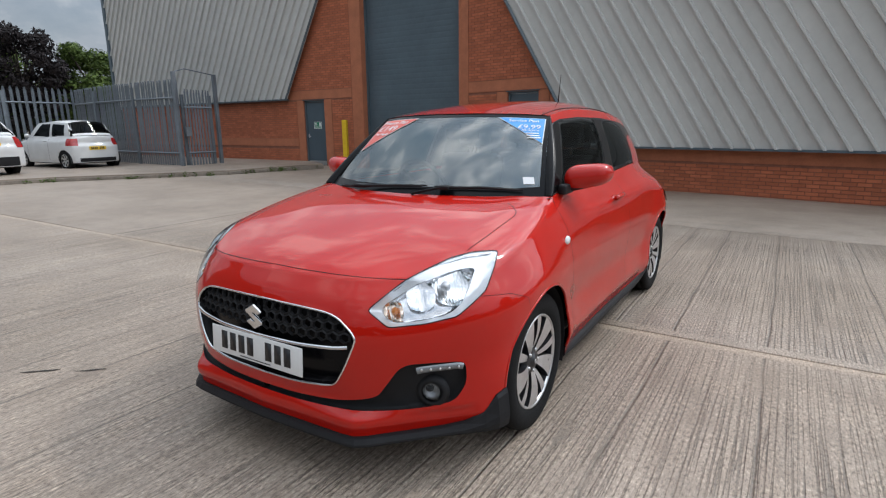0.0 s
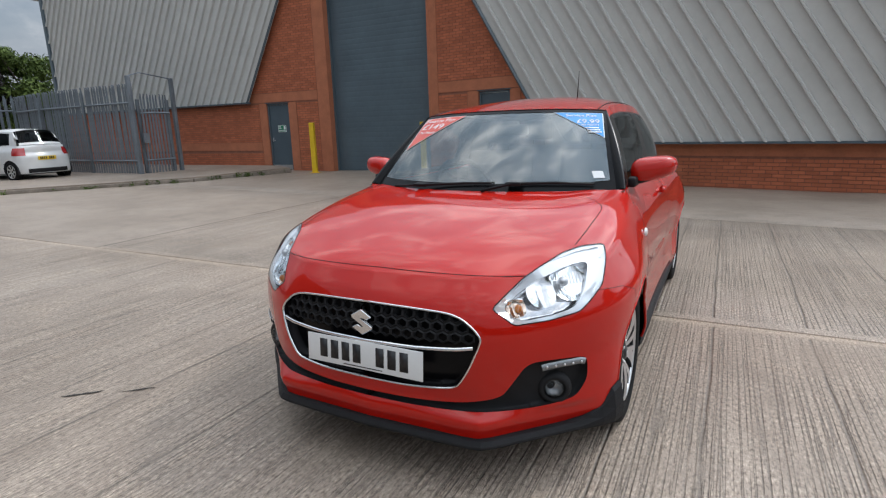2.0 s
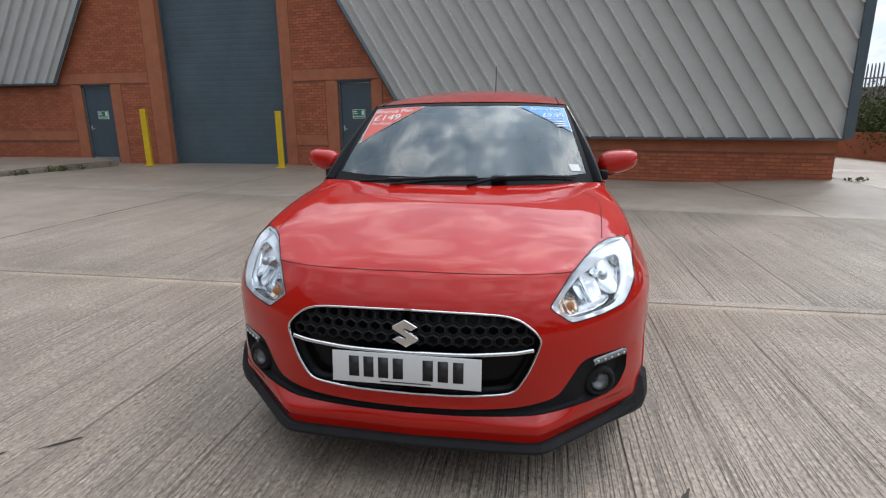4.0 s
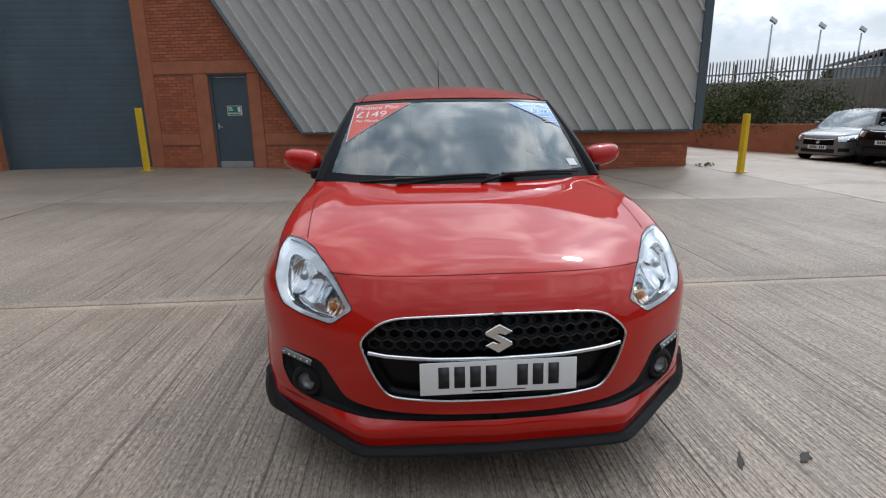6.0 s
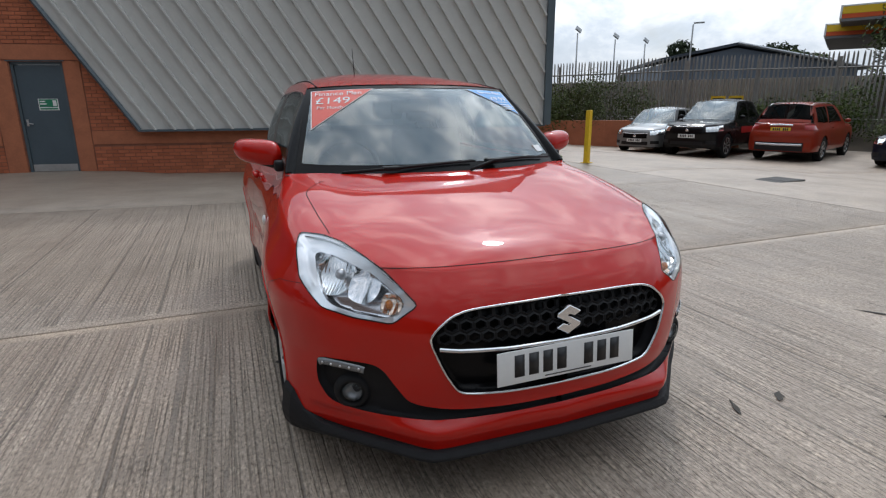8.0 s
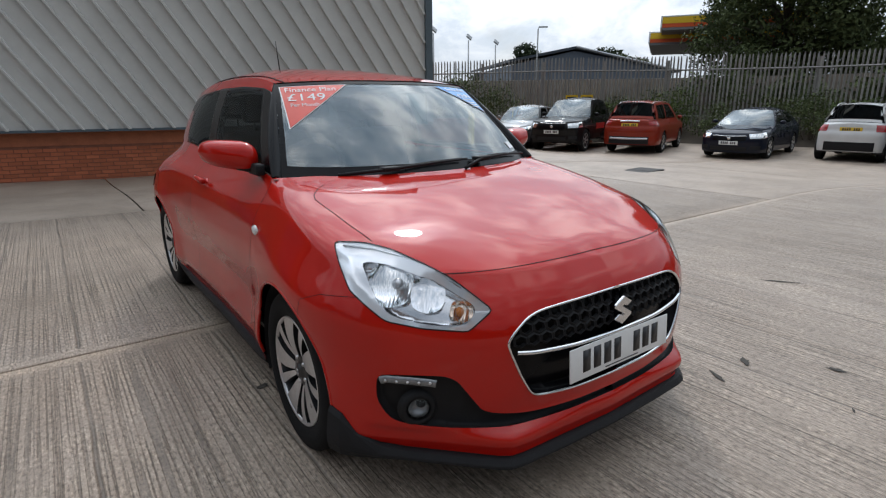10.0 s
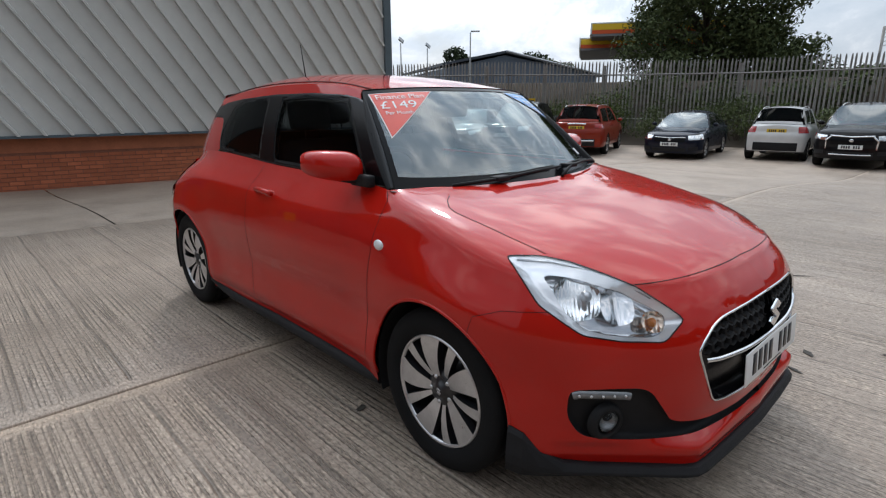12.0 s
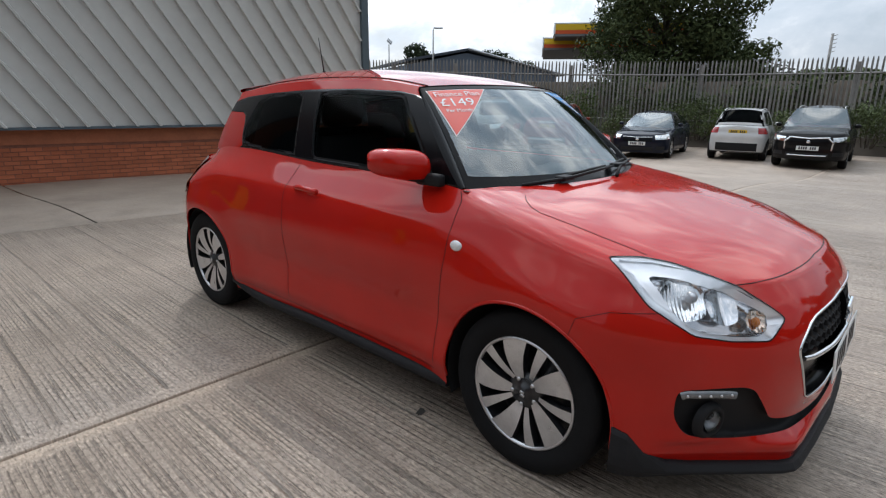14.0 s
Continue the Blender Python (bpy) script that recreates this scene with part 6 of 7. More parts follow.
    part("rear_valance", patch(rr, -.70 * W, .70 * W, z0 + .02, z0 + (.26 if rear_black else .14), .006, 12, 3), BLACK_PLASTIC, car)
    if rear_bar:
        part("tailgate_bar", rr.trim([(-.30, plate_rear_z + .12), (0, plate_rear_z + .135), (.30, plate_rear_z + .12)], .05, .014, closed=False), CHROME, car, "chrome tailgate bar")
        part("bumper_strip", rr.trim([(-.66 * W, z0 + .20), (0, z0 + .19), (.66 * W, z0 + .20)], .065, .016, closed=False), SILVER, car, "silver bumper strip")
    # mirrors, rails
    b = ball((W + .06, ycowl + .22, belt + .06), .085, (1.0, .6, .72), 14)
    two("door_mirror", b, trim or paint)
    two("door_gap", sd.ribbon([(mid + .03, belt - .03), (mid + .03, z0 + .08)], .012, .002, .08), GAP)
    two("door_gap", sd.ribbon([(ycowl - .02, cowl - .06), (ycowl + .02, z0 + .08)], .012, .002, .08), GAP)
    two("door_handle", sd.trim([(mid - .22, belt - .12), (mid - .05, belt - .12)], .03, .03, closed=False), trim or paint)
    if rails:
        two("roof_rail", tube(bmesh.new(), [roof(i / 10, .93) + Vector((0, 0, .035 if 0 < i < 10 else 0)) for i in range(11)], .014, 6), SILVER)
    return car


SCREEN_FAR = glass("far_windscreen", (0.35, 0.38, 0.38), 2.1)


def at_yard(x, y, facing, dz=0.0):
    """A pose on the yard for a car whose nose points along that compass-like angle (degrees from +x)."""
    return pose(x, y, ground_z(x, y) + dz, 0, 0, facing + 90)


WHITE_P = car_paint("white_paint", (0.60, 0.60, 0.595), 0.0)
SILVER_P = car_paint("silver_paint", (0.20, 0.205, 0.21), 0.5)
BLACK_P = car_paint("black_paint", (0.006, 0.006, 0.007), 0.0, 0.5)
NAVY_P = car_paint("navy_paint", (0.006, 0.009, 0.020), 0.2, 0.6)
ORANGE_P = car_paint("orange_red_paint", (0.24, 0.024, 0.010), 0.2, 0.7)

parked_car("parked_hatchback", "silver small hatchback parked by the low brick wall", at_yard(12.6, 13.2, 203), SILVER_P, L=3.85, W=.845, H=1.51, wb=2.43, xr=.56,
           yrt=2.45, tail=2.72)
pick = parked_car("pickup_truck", "black double-cab pickup with a red flash on its door", at_yard(13.1, 11.35, 201), BLACK_P, L=5.3, W=.91, H=1.78, wb=3.0, fo=.88, r=.37,
                  z0=.34, nose=.98, cowl=1.13, belt=1.16, belt_tail=1.20, ycowl=.55, ywt=1.12, yrt=2.55, tail=2.78, xr=.62, lamp_z=(.80, .94), grille_z=(.72, .96),
                  chrome=False, tail_z=(.80, 1.10), plate_rear_z=.7)
part("door_flash", box(bmesh.new(), .905, .914, 1.0, 1.9, .72, .92, .002), material("red_vinyl", (.45, .02, .02), .4, vary=.1), pick, "red vinyl flash", smooth=False)
part("door_flash", box(bmesh.new(), -.914, -.905, 1.0, 1.9, .72, .92, .002), material("red_vinyl", (.45, .02, .02), .4, vary=.1), pick, "red vinyl flash", smooth=False)


def rear_in(x, y, wb, facing):
    """The same, for a car whose rear axle stands over x, y."""
    a = radians(facing)
    m = at_yard(x + wb * math.cos(a), y + wb * math.sin(a), facing)
    m.translation.z = ground_z(x, y)
    return m


parked_car("suv_car", "orange-red sport utility car parked nose to the fence", rear_in(14.85, 9.55, 2.67, 21), ORANGE_P, L=4.66, W=.90, H=1.68, wb=2.67, fo=.95, r=.345,
           z0=.30, nose=.92, cowl=1.06, belt=1.06, ycowl=.45, ywt=1.05, yrt=3.10, tail=3.42, xr=.60, lamp_z=(.72, .86), grille_z=(.62, .84), tail_z=(.92, 1.12),
           rails=True, plate_rear_z=.92, rear_black=True, rear_bar=True)
parked_car("saloon_car", "dark navy saloon with a chrome grille bar", at_yard(15.7, 6.55, 190), NAVY_P, L=4.6, W=.90, H=1.46, wb=2.70, fo=.92, r=.315, z0=.20, nose=.74,
           cowl=.93, belt=.97, ycowl=.50, ywt=1.10, yrt=2.75, tail=3.25, xr=.55, chrome=False, lamp_z=(.60, .73), grille_z=(.52, .68), roof_drop=.07)
parked_car("crossover_car", "white compact crossover with a dark bumper insert", rear_in(17.1, 4.05, 2.43, 8), WHITE_P, L=3.7, W=.83, H=1.60, wb=2.43, fo=.72, r=.325,
           z0=.28, nose=.88, cowl=1.0, belt=1.02, ycowl=.40, ywt=.88, yrt=2.45, tail=2.70, xr=.57, lamp_z=(.70, .84), grille_z=(.60, .80), tail_z=(.82, 1.00),
           rails=True, plate_rear_z=.88, rear_black=True)
parked_car("suv_car", "black sport utility car with chrome front trim", at_yard(16.35, 1.95, 184), BLACK_P, L=4.69, W=.90, H=1.70, wb=2.67, fo=.95, r=.345, z0=.28,
           nose=.94, cowl=1.08, belt=1.08, ycowl=.45, ywt=1.05, yrt=3.10, tail=3.42, xr=.60, lamp_z=(.74, .86), grille_z=(.62, .86), tail_z=(.92, 1.12), rails=True,
           chrome=True)
PLAT = .07
m = pose(-19.9, 6.75, PLAT, 0, 0, 184 + 90)
parked_car("small_hatchback", "white small hatchback parked on the raised paving", m, WHITE_P, L=3.6, W=.80, H=1.54, wb=2.42, fo=.70, r=.29, z0=.22, nose=.82, cowl=.97,
           belt=1.0, ycowl=.38, ywt=.85, yrt=2.42, tail=2.66, xr=.56, tail_z=(.74, .96), plate_rear_z=.66)
m = pose(-19.6, 3.6, PLAT, 0, 0, 184 + 90)
parked_car("estate_suv", "white sport utility car with black lower bumper", m, WHITE_P, L=4.4, W=.90, H=1.62, wb=2.65, fo=.85, r=.335, z0=.28, nose=.90, cowl=1.04,
           belt=1.06, ycowl=.42, ywt=1.0, yrt=2.85, tail=3.18, xr=.60, tail_z=(.78, 1.06), rails=True, plate_rear_z=.86, rear_black=True)

# ---- raised paving with its kerb, at the gate ----
KERB = material("kerb_concrete", (0.23, 0.195, 0.16), 0.9, vary=0.35, scale=4, bump=0.3, bump_scale=60)
bm = bmesh.new()
edge = [(-15.6, -13.0), (-14.9, 2.5), (-14.4, 4.3), (-13.0, 6.3), (-11.9, 7.9), (-11.75, 9.6), (-11.4, 11.2), (-12.6, 12.0), (-60, 14), (-60, -13)]
prism(bm, edge, .37, Matrix.Translation((0, 0, -.25)))
tagged(part("raised_paving", bm, PLAIN_CONC, None, smooth=False, kind="structure"), "worn raised concrete paving beside the yard", "pavement")
kerb = thing("kerb", "worn low concrete kerb with weeds along it", "kerb", kind="structure")
for (x0, y0), (x1, y1) in zip(edge[:7], edge[1:7]):
    n = max(1, int(math.dist((x0, y0), (x1, y1)) / .92))
    a = math.atan2(y1 - y0, x1 - x0)
    for i in range(n):
        cx, cy = x0 + (x1 - x0) * (i + .5) / n, y0 + (y1 - y0) * (i + .5) / n
        l = math.dist((x0, y0), (x1, y1)) / n
        bm = box(bmesh.new(), -l / 2 + .004, l / 2 - .004, -.065, .065, -.1, PLAT + .012 + random.uniform(-.006, .006), .012, Matrix.Translation((cx, cy, 0)) @ Matrix.Rotation(a, 4, "Z"))
        part("kerb_stone", bm, KERB, kerb, smooth=False)

# ---- palisade fences ----
GALV = material("galvanised_steel", (0.18, 0.205, 0.23), 0.5, metal=0.35, vary=0.22, scale=3, per_object=0.10)
GALV_DARK = material("weathered_steel", (0.30, 0.29, 0.275), 0.6, metal=0.2, vary=0.3, scale=3, per_object=0.16)


def pale_mesh(h, w):
    """A W-section pale with a three-pointed top."""
    bm = bmesh.new()
    prof = [(-w / 2, .012), (-w * .28, -.010), (0, .006), (w * .28, -.010), (w / 2, .012)]
    rows = []
    for k, (x, y) in enumerate(prof):
        top = h if k in (1, 3) else (h + .02 if k == 2 else h - .07)
        rows.append([(x, y, 0), (x, y, h - .12), (x * .8, y + (.03 if k == 2 else 0), top)])
    grid_mesh(rows, bm)
    me = bpy.data.meshes.new("pale")
    bm.to_mesh(me)
    bm.free()
    return me


def palisade(fence, pts, h, mat, pitch=.155, w=.068, post_every=2.75):
    """Pales, rails and posts of a fence along a line of (x, y, foot height)."""
    me = pale_mesh(h, w)
    me.materials.append(mat)
    rails_z = (.45, h - .55)
    for (x0, y0, z0), (x1, y1, z1) in zip(pts, pts[1:]):
        ln = math.dist((x0, y0), (x1, y1))
        a = math.atan2(y1 - y0, x1 - x0)
        n = max(1, round(ln / pitch))
        for i in range(n):
            k = (i + .5) / n
            ob = new("pale", me)
            ob.parent = fence
            ob.matrix_basis = Matrix.Translation((x0 + (x1 - x0) * k, y0 + (y1 - y0) * k, z0 + (z1 - z0) * k)) @ Matrix.Rotation(a, 4, "Z") @ pose(0, 0, random.uniform(-.01, .01), random.gauss(0, .3), random.gauss(0, .3), 0)
        for rz in rails_z:
            bm = tube(bmesh.new(), [(x0, y0 + .05 * math.cos(a), z0 + rz), (x1, y1 + .05 * math.cos(a), z1 + rz)], .032, 4)
            part("rail", bm, mat, fence, smooth=False)
        np_ = max(1, round(ln / post_every))
        for i in range(np_ + 1):
            k = i / np_
            p = Vector((x0 + (x1 - x0) * k, y0 + (y1 - y0) * k, z0 + (z1 - z0) * k)) + Vector((-math.sin(a), math.cos(a), 0)) * .09
            bm = box(bmesh.new(), -.05, .05, -.03, .03, -.3, h - .15, .004, Matrix.Translation(p) @ Matrix.Rotation(a, 4, "Z"))
            part("post", bm, mat, fence, smooth=False)


near_fence = thing("palisade_fence", "grey galvanised palisade fence beside the warehouse", "fence")
palisade(near_fence, [(-14.95, 8.6, PLAT), (-17.45, 8.6, PLAT), (-20.3, 8.75, PLAT), (-22.85, 9.2, PLAT)], 2.75, GALV, pitch=.130, w=.092)
palisade(near_fence, [(-22.85, 9.2, PLAT), (-22.8, 6.7, PLAT), (-22.9, 0.0, PLAT), (-23.0, -6.0, PLAT)], 2.8, GALV, pitch=.22, w=.11)
gate = thing("palisade_gate", "closed grey galvanised palisade gate with tall posts", "gate")
palisade(gate, [(-14.95, 8.75, PLAT), (-14.95, 9.75, PLAT)], 2.45, GALV, pitch=.112, w=.066, post_every=9)
for y in (8.5, 9.95):
    part("gate_post", box(bmesh.new(), -15.02, -14.91, y - .055, y + .055, PLAT - .2, 3.05, .01), GALV, gate, smooth=False)
part("header_bar", tube(bmesh.new(), [(-14.97, 8.5, 3.04), (-14.97, 8.9, 3.16), (-14.97, 9.95, 3.03)], .018, 6), GALV, gate)
part("lock_box", box(bmesh.new(), -14.90, -14.82, 8.66, 8.86, 1.05, 1.35, .01), GALV, gate, smooth=False)

far_fence = thing("palisade_fence", "weathered dark palisade fence on a bank behind parked cars", "fence")
FENCE_LINE = [(12.6, 23.5, .25), (16.9, 16.0, .25), (20.3, 12.1, .2), (22.4, 7.2, .15), (23.2, 2.0, .15), (23.0, -5.0, .15)]
palisade(far_fence, FENCE_LINE, 2.85, GALV_DARK, pitch=.152, w=.068)
BANK = material("brown_bank", (0.055, 0.041, 0.028), 0.95, vary=0.35, scale=1.5, bump=0.4, bump_scale=12)
rows = []
for i, (x, y, z) in enumerate([(10.5, 27.5, 0)] + FENCE_LINE + [(22.5, -14, 0)]):
    d = Vector((x - 2, y + 2, 0)).normalized()
    rows.append([(x + d.x * o, y + d.y * o, h) for o, h in ((-1.6, -.45), (-.5, -.15), (.2, .2), (1.4, .8), (2.4, 2.25), (9, 2.5), (30, .8))])
tagged(part("earth_bank", grid_mesh(rows), BANK, None, kind="structure"), "brown earth bank behind the fence", "bank")
low = thing("wall_low", "low red brick retaining wall under the bank", "wall", kind="structure")
for (x0, y0), (x1, y1) in (((8.2, 19.0), (13.0, 16.0)), ((13.0, 16.0), (17.2, 13.3))):
    a = math.atan2(y1 - y0, x1 - x0)
    ln = math.dist((x0, y0), (x1, y1))
    bm = box(bmesh.new(), 0, ln, 0, .3, -.6, .62, .01, Matrix.Translation((x0, y0, 0)) @ Matrix.Rotation(a, 4, "Z"))
    part("masonry", bm, BRICK_PLAIN, low, smooth=False)
sign = thing("yellow_sign", "two small yellow warning signs on the fence", "sign")
for i in (0, 1):
    q = Matrix.Translation((17.55 + .42 * i, 14.85 - .48 * i, 1.42)) @ Matrix.Rotation(radians(-49), 4, "Z")
    s = part("plate", box(bmesh.new(), -.26, .26, -.01, .01, -.11, .11, 0, q), YELLOW, sign, smooth=False)
    part("plain_bar", box(bmesh.new(), -.20, .20, -.014, -.010, -.03, .03, 0, q), INK, s, smooth=False)

# ---- planting ----


def leaf_material(name, dark, light):
    m = bpy.data.materials.new(name)
    m.use_nodes = True
    t = m.node_tree
    b = t.nodes["Principled BSDF"]
    geo = t.nodes.new("ShaderNodeNewGeometry")
    n = wire(t, "ShaderNodeTexNoise", None, Vector=geo.outputs["Position"], Scale=0.9, Detail=3.0)
    f = math_node(t, "ADD", math_node(t, "MULTIPLY", geo.outputs["Random Per Island"], 0.55), math_node(t, "MULTIPLY", n.outputs[0], 0.55))
    t.links.new(ramp(t, f, [(0.2, dark), (0.85, light)]), b.inputs["Base Color"])
    b.inputs["Roughness"].default_value = 0.7
    b.inputs["Specular IOR Level"].default_value = 0.15
    MATS[name] = m
    return m


LEAF = leaf_material("green_leaves", (0.026, 0.048, 0.012), (0.105, 0.145, 0.034))
LEAF_DARK = leaf_material("deep_green_leaves", (0.034, 0.050, 0.022), (0.115, 0.142, 0.056))
LEAF_FAR = leaf_material("far_leaves", (0.014, 0.023, 0.012), (0.042, 0.056, 0.026))
LEAF_PURPLE = leaf_material("copper_leaves", (0.008, 0.007, 0.008), (0.026, 0.020, 0.020))
BARK = material("bark", (0.075, 0.060, 0.046), 0.95, vary=0.4, scale=6, bump=0.6, bump_scale=30)


def leaves(clumps, per, size, rng):
    """Small folded leaves scattered through round clumps of (x, y, z, radius)."""
    verts, faces = [], []
    for cx, cy, cz, cr in clumps:
        k = int(per * cr * cr)
        for _ in range(k):
            d = rng.normal(size=3)
            d /= np.linalg.norm(d)
            p = np.array((cx, cy, cz)) + d * cr * rng.uniform(.55, 1.05) * np.array((1, 1, .8))
            u = rng.normal(size=3)
            u -= u @ d * d * .4
            u /= np.linalg.norm(u)
            v = np.cross(d, u)
            v /= np.linalg.norm(v) + 1e-9
            s = size * rng.uniform(.6, 1.3)
            i = len(verts)
            verts += [tuple(p - u * s), tuple(p + v * s * .45 + d * s * .15), tuple(p + u * s), tuple(p - v * s * .45 + d * s * .15)]
            faces += [(i, i + 1, i + 2), (i, i + 2, i + 3)]
    return verts, faces


def crown_part(name, clumps, per, size, mat, parent, seed, kind="stuff"):
    rng = np.random.default_rng(seed)
    v, f = leaves(clumps, per, size, rng)
    me = bpy.data.meshes.new(name)
    me.from_pydata(v, [], f)
    me.materials.append(mat)
    ob = new(name, me)
    ob.parent = parent
    return tagged(ob, kind=kind)


def tree_thing(x, y, z, h, spread, mat, seed, label, clump=34, size=.16, per=60):
    """A trunk with limbs and a crown of leaf clumps with gaps."""
    rng = np.random.default_rng(seed)
    t = thing("tree", label, "tree", pose(x, y, z))
    bm = bmesh.new()
    top = Vector((rng.uniform(-.3, .3), rng.uniform(-.3, .3), h * .62))
    tube(bm, [(0, 0, -.3), (0, 0, h * .18), top * .6, top], h * .026, 9, .4)
    cl = []
    for i in range(clump):
        a = rng.uniform(0, 2 * math.pi)
        u = rng.uniform(0, 1)
        zz = h * (.17 + .77 * u)
        rr = spread * math.sin(math.pi * min(.98, .12 + .80 * u)) ** .7 * rng.uniform(.35, 1.0)
        c = Vector((rr * math.cos(a), rr * math.sin(a), zz))
        cr = spread * rng.uniform(.17, .34)
        cl.append((*c, cr))
        if i % 3 == 0:
            s = Vector((top.x * u, top.y * u, h * (.22 + .32 * u)))
            tube(bm, [s, s.lerp(c, .5) + Vector((0, 0, .15)), c], h * .009, 5, .4)
    part("trunk", bm, BARK, t, "brown bark trunk and limbs")
    crown_part("crown", cl, per, size, mat, t, seed + 1)
    return t


tree_thing(31.1, 12.35, .5, 9.8, 4.7, LEAF_DARK, 3, "broad dark green tree behind the fence", 120, .13, 210)
tree_thing(33.5, 9.6, .4, 5.0, 3.0, LEAF_DARK, 13, "lower dark green tree behind the fence", 44, .15, 220)
tree_thing(-47.0, 14.0, 0, 8.0, 4.2, LEAF, 5, "green tree behind the yard fence", 54, .17, 240)
tree_thing(-41.5, 14.8, 0, 8.1, 2.6, LEAF_PURPLE, 6, "dark copper-leaved tree behind the yard fence", 60, .16, 300)
tree_thing(-42.0, 19.0, 0, 7.4, 3.0, LEAF, 7, "green tree behind the yard fence", 54, .16, 280)
tree_thing(-56.0, 10.0, 0, 8.0, 5.0, LEAF_DARK, 8, "green tree behind the yard fence", 34, .28, 90)


def shrub(x, y, z, w, h, mat, seed):
    rng = np.random.default_rng(seed)
    s = thing("shrub", "overgrown green shrub at the foot of the fence", "shrub", pose(x, y, z), "shrubs along the fence")
    cl = [(rng.uniform(-w, w), rng.uniform(-.5, .5), rng.uniform(.1, .85) * h, rng.uniform(.22, .5) * h) for _ in range(int(9 + 5 * w))]
    crown_part("foliage", cl, 420, .055, mat, s, seed + 1)
    bm = bmesh.new()
    for c in cl[:8]:
        tube(bm, [(c[0] * .4, c[1] * .4, -.2), (c[0] * .8, c[1] * .8, c[2] * .6), c[:3]], .015, 4, .5)
    part("stems", bm, BARK, s)
    return s


for i, (x, y, w, h) in enumerate(((11.6, 18.2, 1.6, 2.1), (12.5, 17.5, 1.5, 2.2), (13.6, 16.9, 1.6, 2.0), (18.6, 12.6, 1.4, 1.4), (21.5, 6.7, 1.4, 1.5), (22.0, 0.0, 1.4, 1.6), (22.1, -3.2, 1.5, 1.7), (15.4, 15.2, 1.4, 1.2), (17.6, 13.6, 1.6, 1.3), (19.5, 11.6, 1.5, 1.6), (20.6, 9.8, 1.3, 1.5), (21.2, 7.6, 1.5, 1.4),
                                  (21.8, 5.8, 1.2, 1.2), (22.0, 3.6, 1.4, 1.1), (22.0, 1.2, 1.4, 1.5), (22.0, -1.6, 1.5, 1.9), (11.6, 20.0, 1.6, 1.7))):
    shrub(x, y, .05, w, h, LEAF_DARK if i % 3 else LEAF, 40 + 2 * i)

hedge = thing("hedge", "dense dark green scrub growing behind the fence", "hedge", kind="stuff")
rng = np.random.default_rng(91)
cl = []
for (x0, y0), (x1, y1) in (((21.6, 12.4), (23.7, 7.4)), ((23.7, 7.4), (24.4, 2.0)), ((24.4, 2.0), (24.2, -5.0))):
    for _ in range(46):
        k = rng.uniform(0, 1)
        cl.append((x0 + (x1 - x0) * k + rng.uniform(0, 1.0), y0 + (y1 - y0) * k, rng.uniform(.1, 2.2), rng.uniform(.45, .8)))
for _ in range(70):
    k = rng.uniform(0, 1)
    cl.append((14.6 + 6.6 * k + rng.uniform(0, .9), 21.6 - 8.6 * k + rng.uniform(0, .9), rng.uniform(.1, 1.1), rng.uniform(.35, .6)))
crown_part("foliage", cl, 220, .11, LEAF_DARK, hedge, 92)

weeds = thing("weeds", "small green and yellow weeds growing along the kerb", "weeds", kind="stuff")
rng = np.random.default_rng(77)
cl = []
for (x0, y0), (x1, y1) in zip(edge[:6], edge[1:7]):
    for _ in range(7):
        k = rng.uniform(0, 1)
        cl.append((x0 + (x1 - x0) * k + .07, y0 + (y1 - y0) * k - .05, rng.uniform(0, .05), rng.uniform(.05, .13)))
cl += [(6.35 + rng.uniform(-.1, .3), 9.25 + rng.uniform(-.1, .1), .02, rng.uniform(.03, .08)) for _ in range(6)]
crown_part("blades", cl, 2600, .035, LEAF, weeds, 78)

# ---- distance ----
belt = thing("tree_belt", "distant dark green tree belt behind the sheds", "trees", kind="stuff")
rng = np.random.default_rng(55)
cl = []
for (x0, y0, z0), (x1, y1, z1), n in (((60, 74, 6.5), (72, 64, 10.4), 30), ((74, 61, 10.2), (80, 54, 8.6), 20), ((84, 30, 5.5), (92, 16, 7.0), 24), ((92, 16, 7.0), (94, -12, 6.0), 34)):
    for _ in range(n):
        k = rng.uniform(0, 1)
        r = rng.uniform(1.0, 2.0)
        cl.append((x0 + (x1 - x0) * k, y0 + (y1 - y0) * k, (z0 + (z1 - z0) * k - r) * rng.uniform(.35, 1.0), r))
crown_part("foliage", cl, 200, .32, LEAF_DARK, belt, 56)

NAVY_ROOF = material("navy_shed_roof", (0.045, 0.056, 0.075), 0.5, vary=0.15, scale=.4)
NAVY_WALL = material("shed_wall", (0.12, 0.15, 0.195), 0.6, vary=0.15, scale=.4)
PALE_EDGE = material("pale_roof_edge", (0.38, 0.40, 0.43), 0.5, vary=0.1, scale=1)
shed = thing("industrial_shed", "distant dark blue industrial shed with a shallow gable", "building", pose(58, 49, 0, 0, 0, -28) @ Matrix.Diagonal((1, 1, .93, 1)))
bm = bmesh.new()
prism(bm, [(-13, 0), (9.4, 0), (9.4, 6.3), (1, 8.2), (-13, 5.6)], 26, pose(0, 0, 0, 90, 0, 180))
part("hall", bm, NAVY_WALL, shed, smooth=False)
for x0, z0, x1, z1 in ((-9.8, 6.65, -1, 8.45), (-1, 8.45, 14.0, 5.3)):
    bm = bmesh.new()
    prism(bm, [(x0, z0), (x1, z1), (x1, z1 + .35), (x0, z0 + .35)], 27, Matrix.Translation((0, 26.5, 0)) @ pose(0, 0, 0, 90, 0, 0))
    part("roof", bm, NAVY_ROOF, shed, smooth=False)
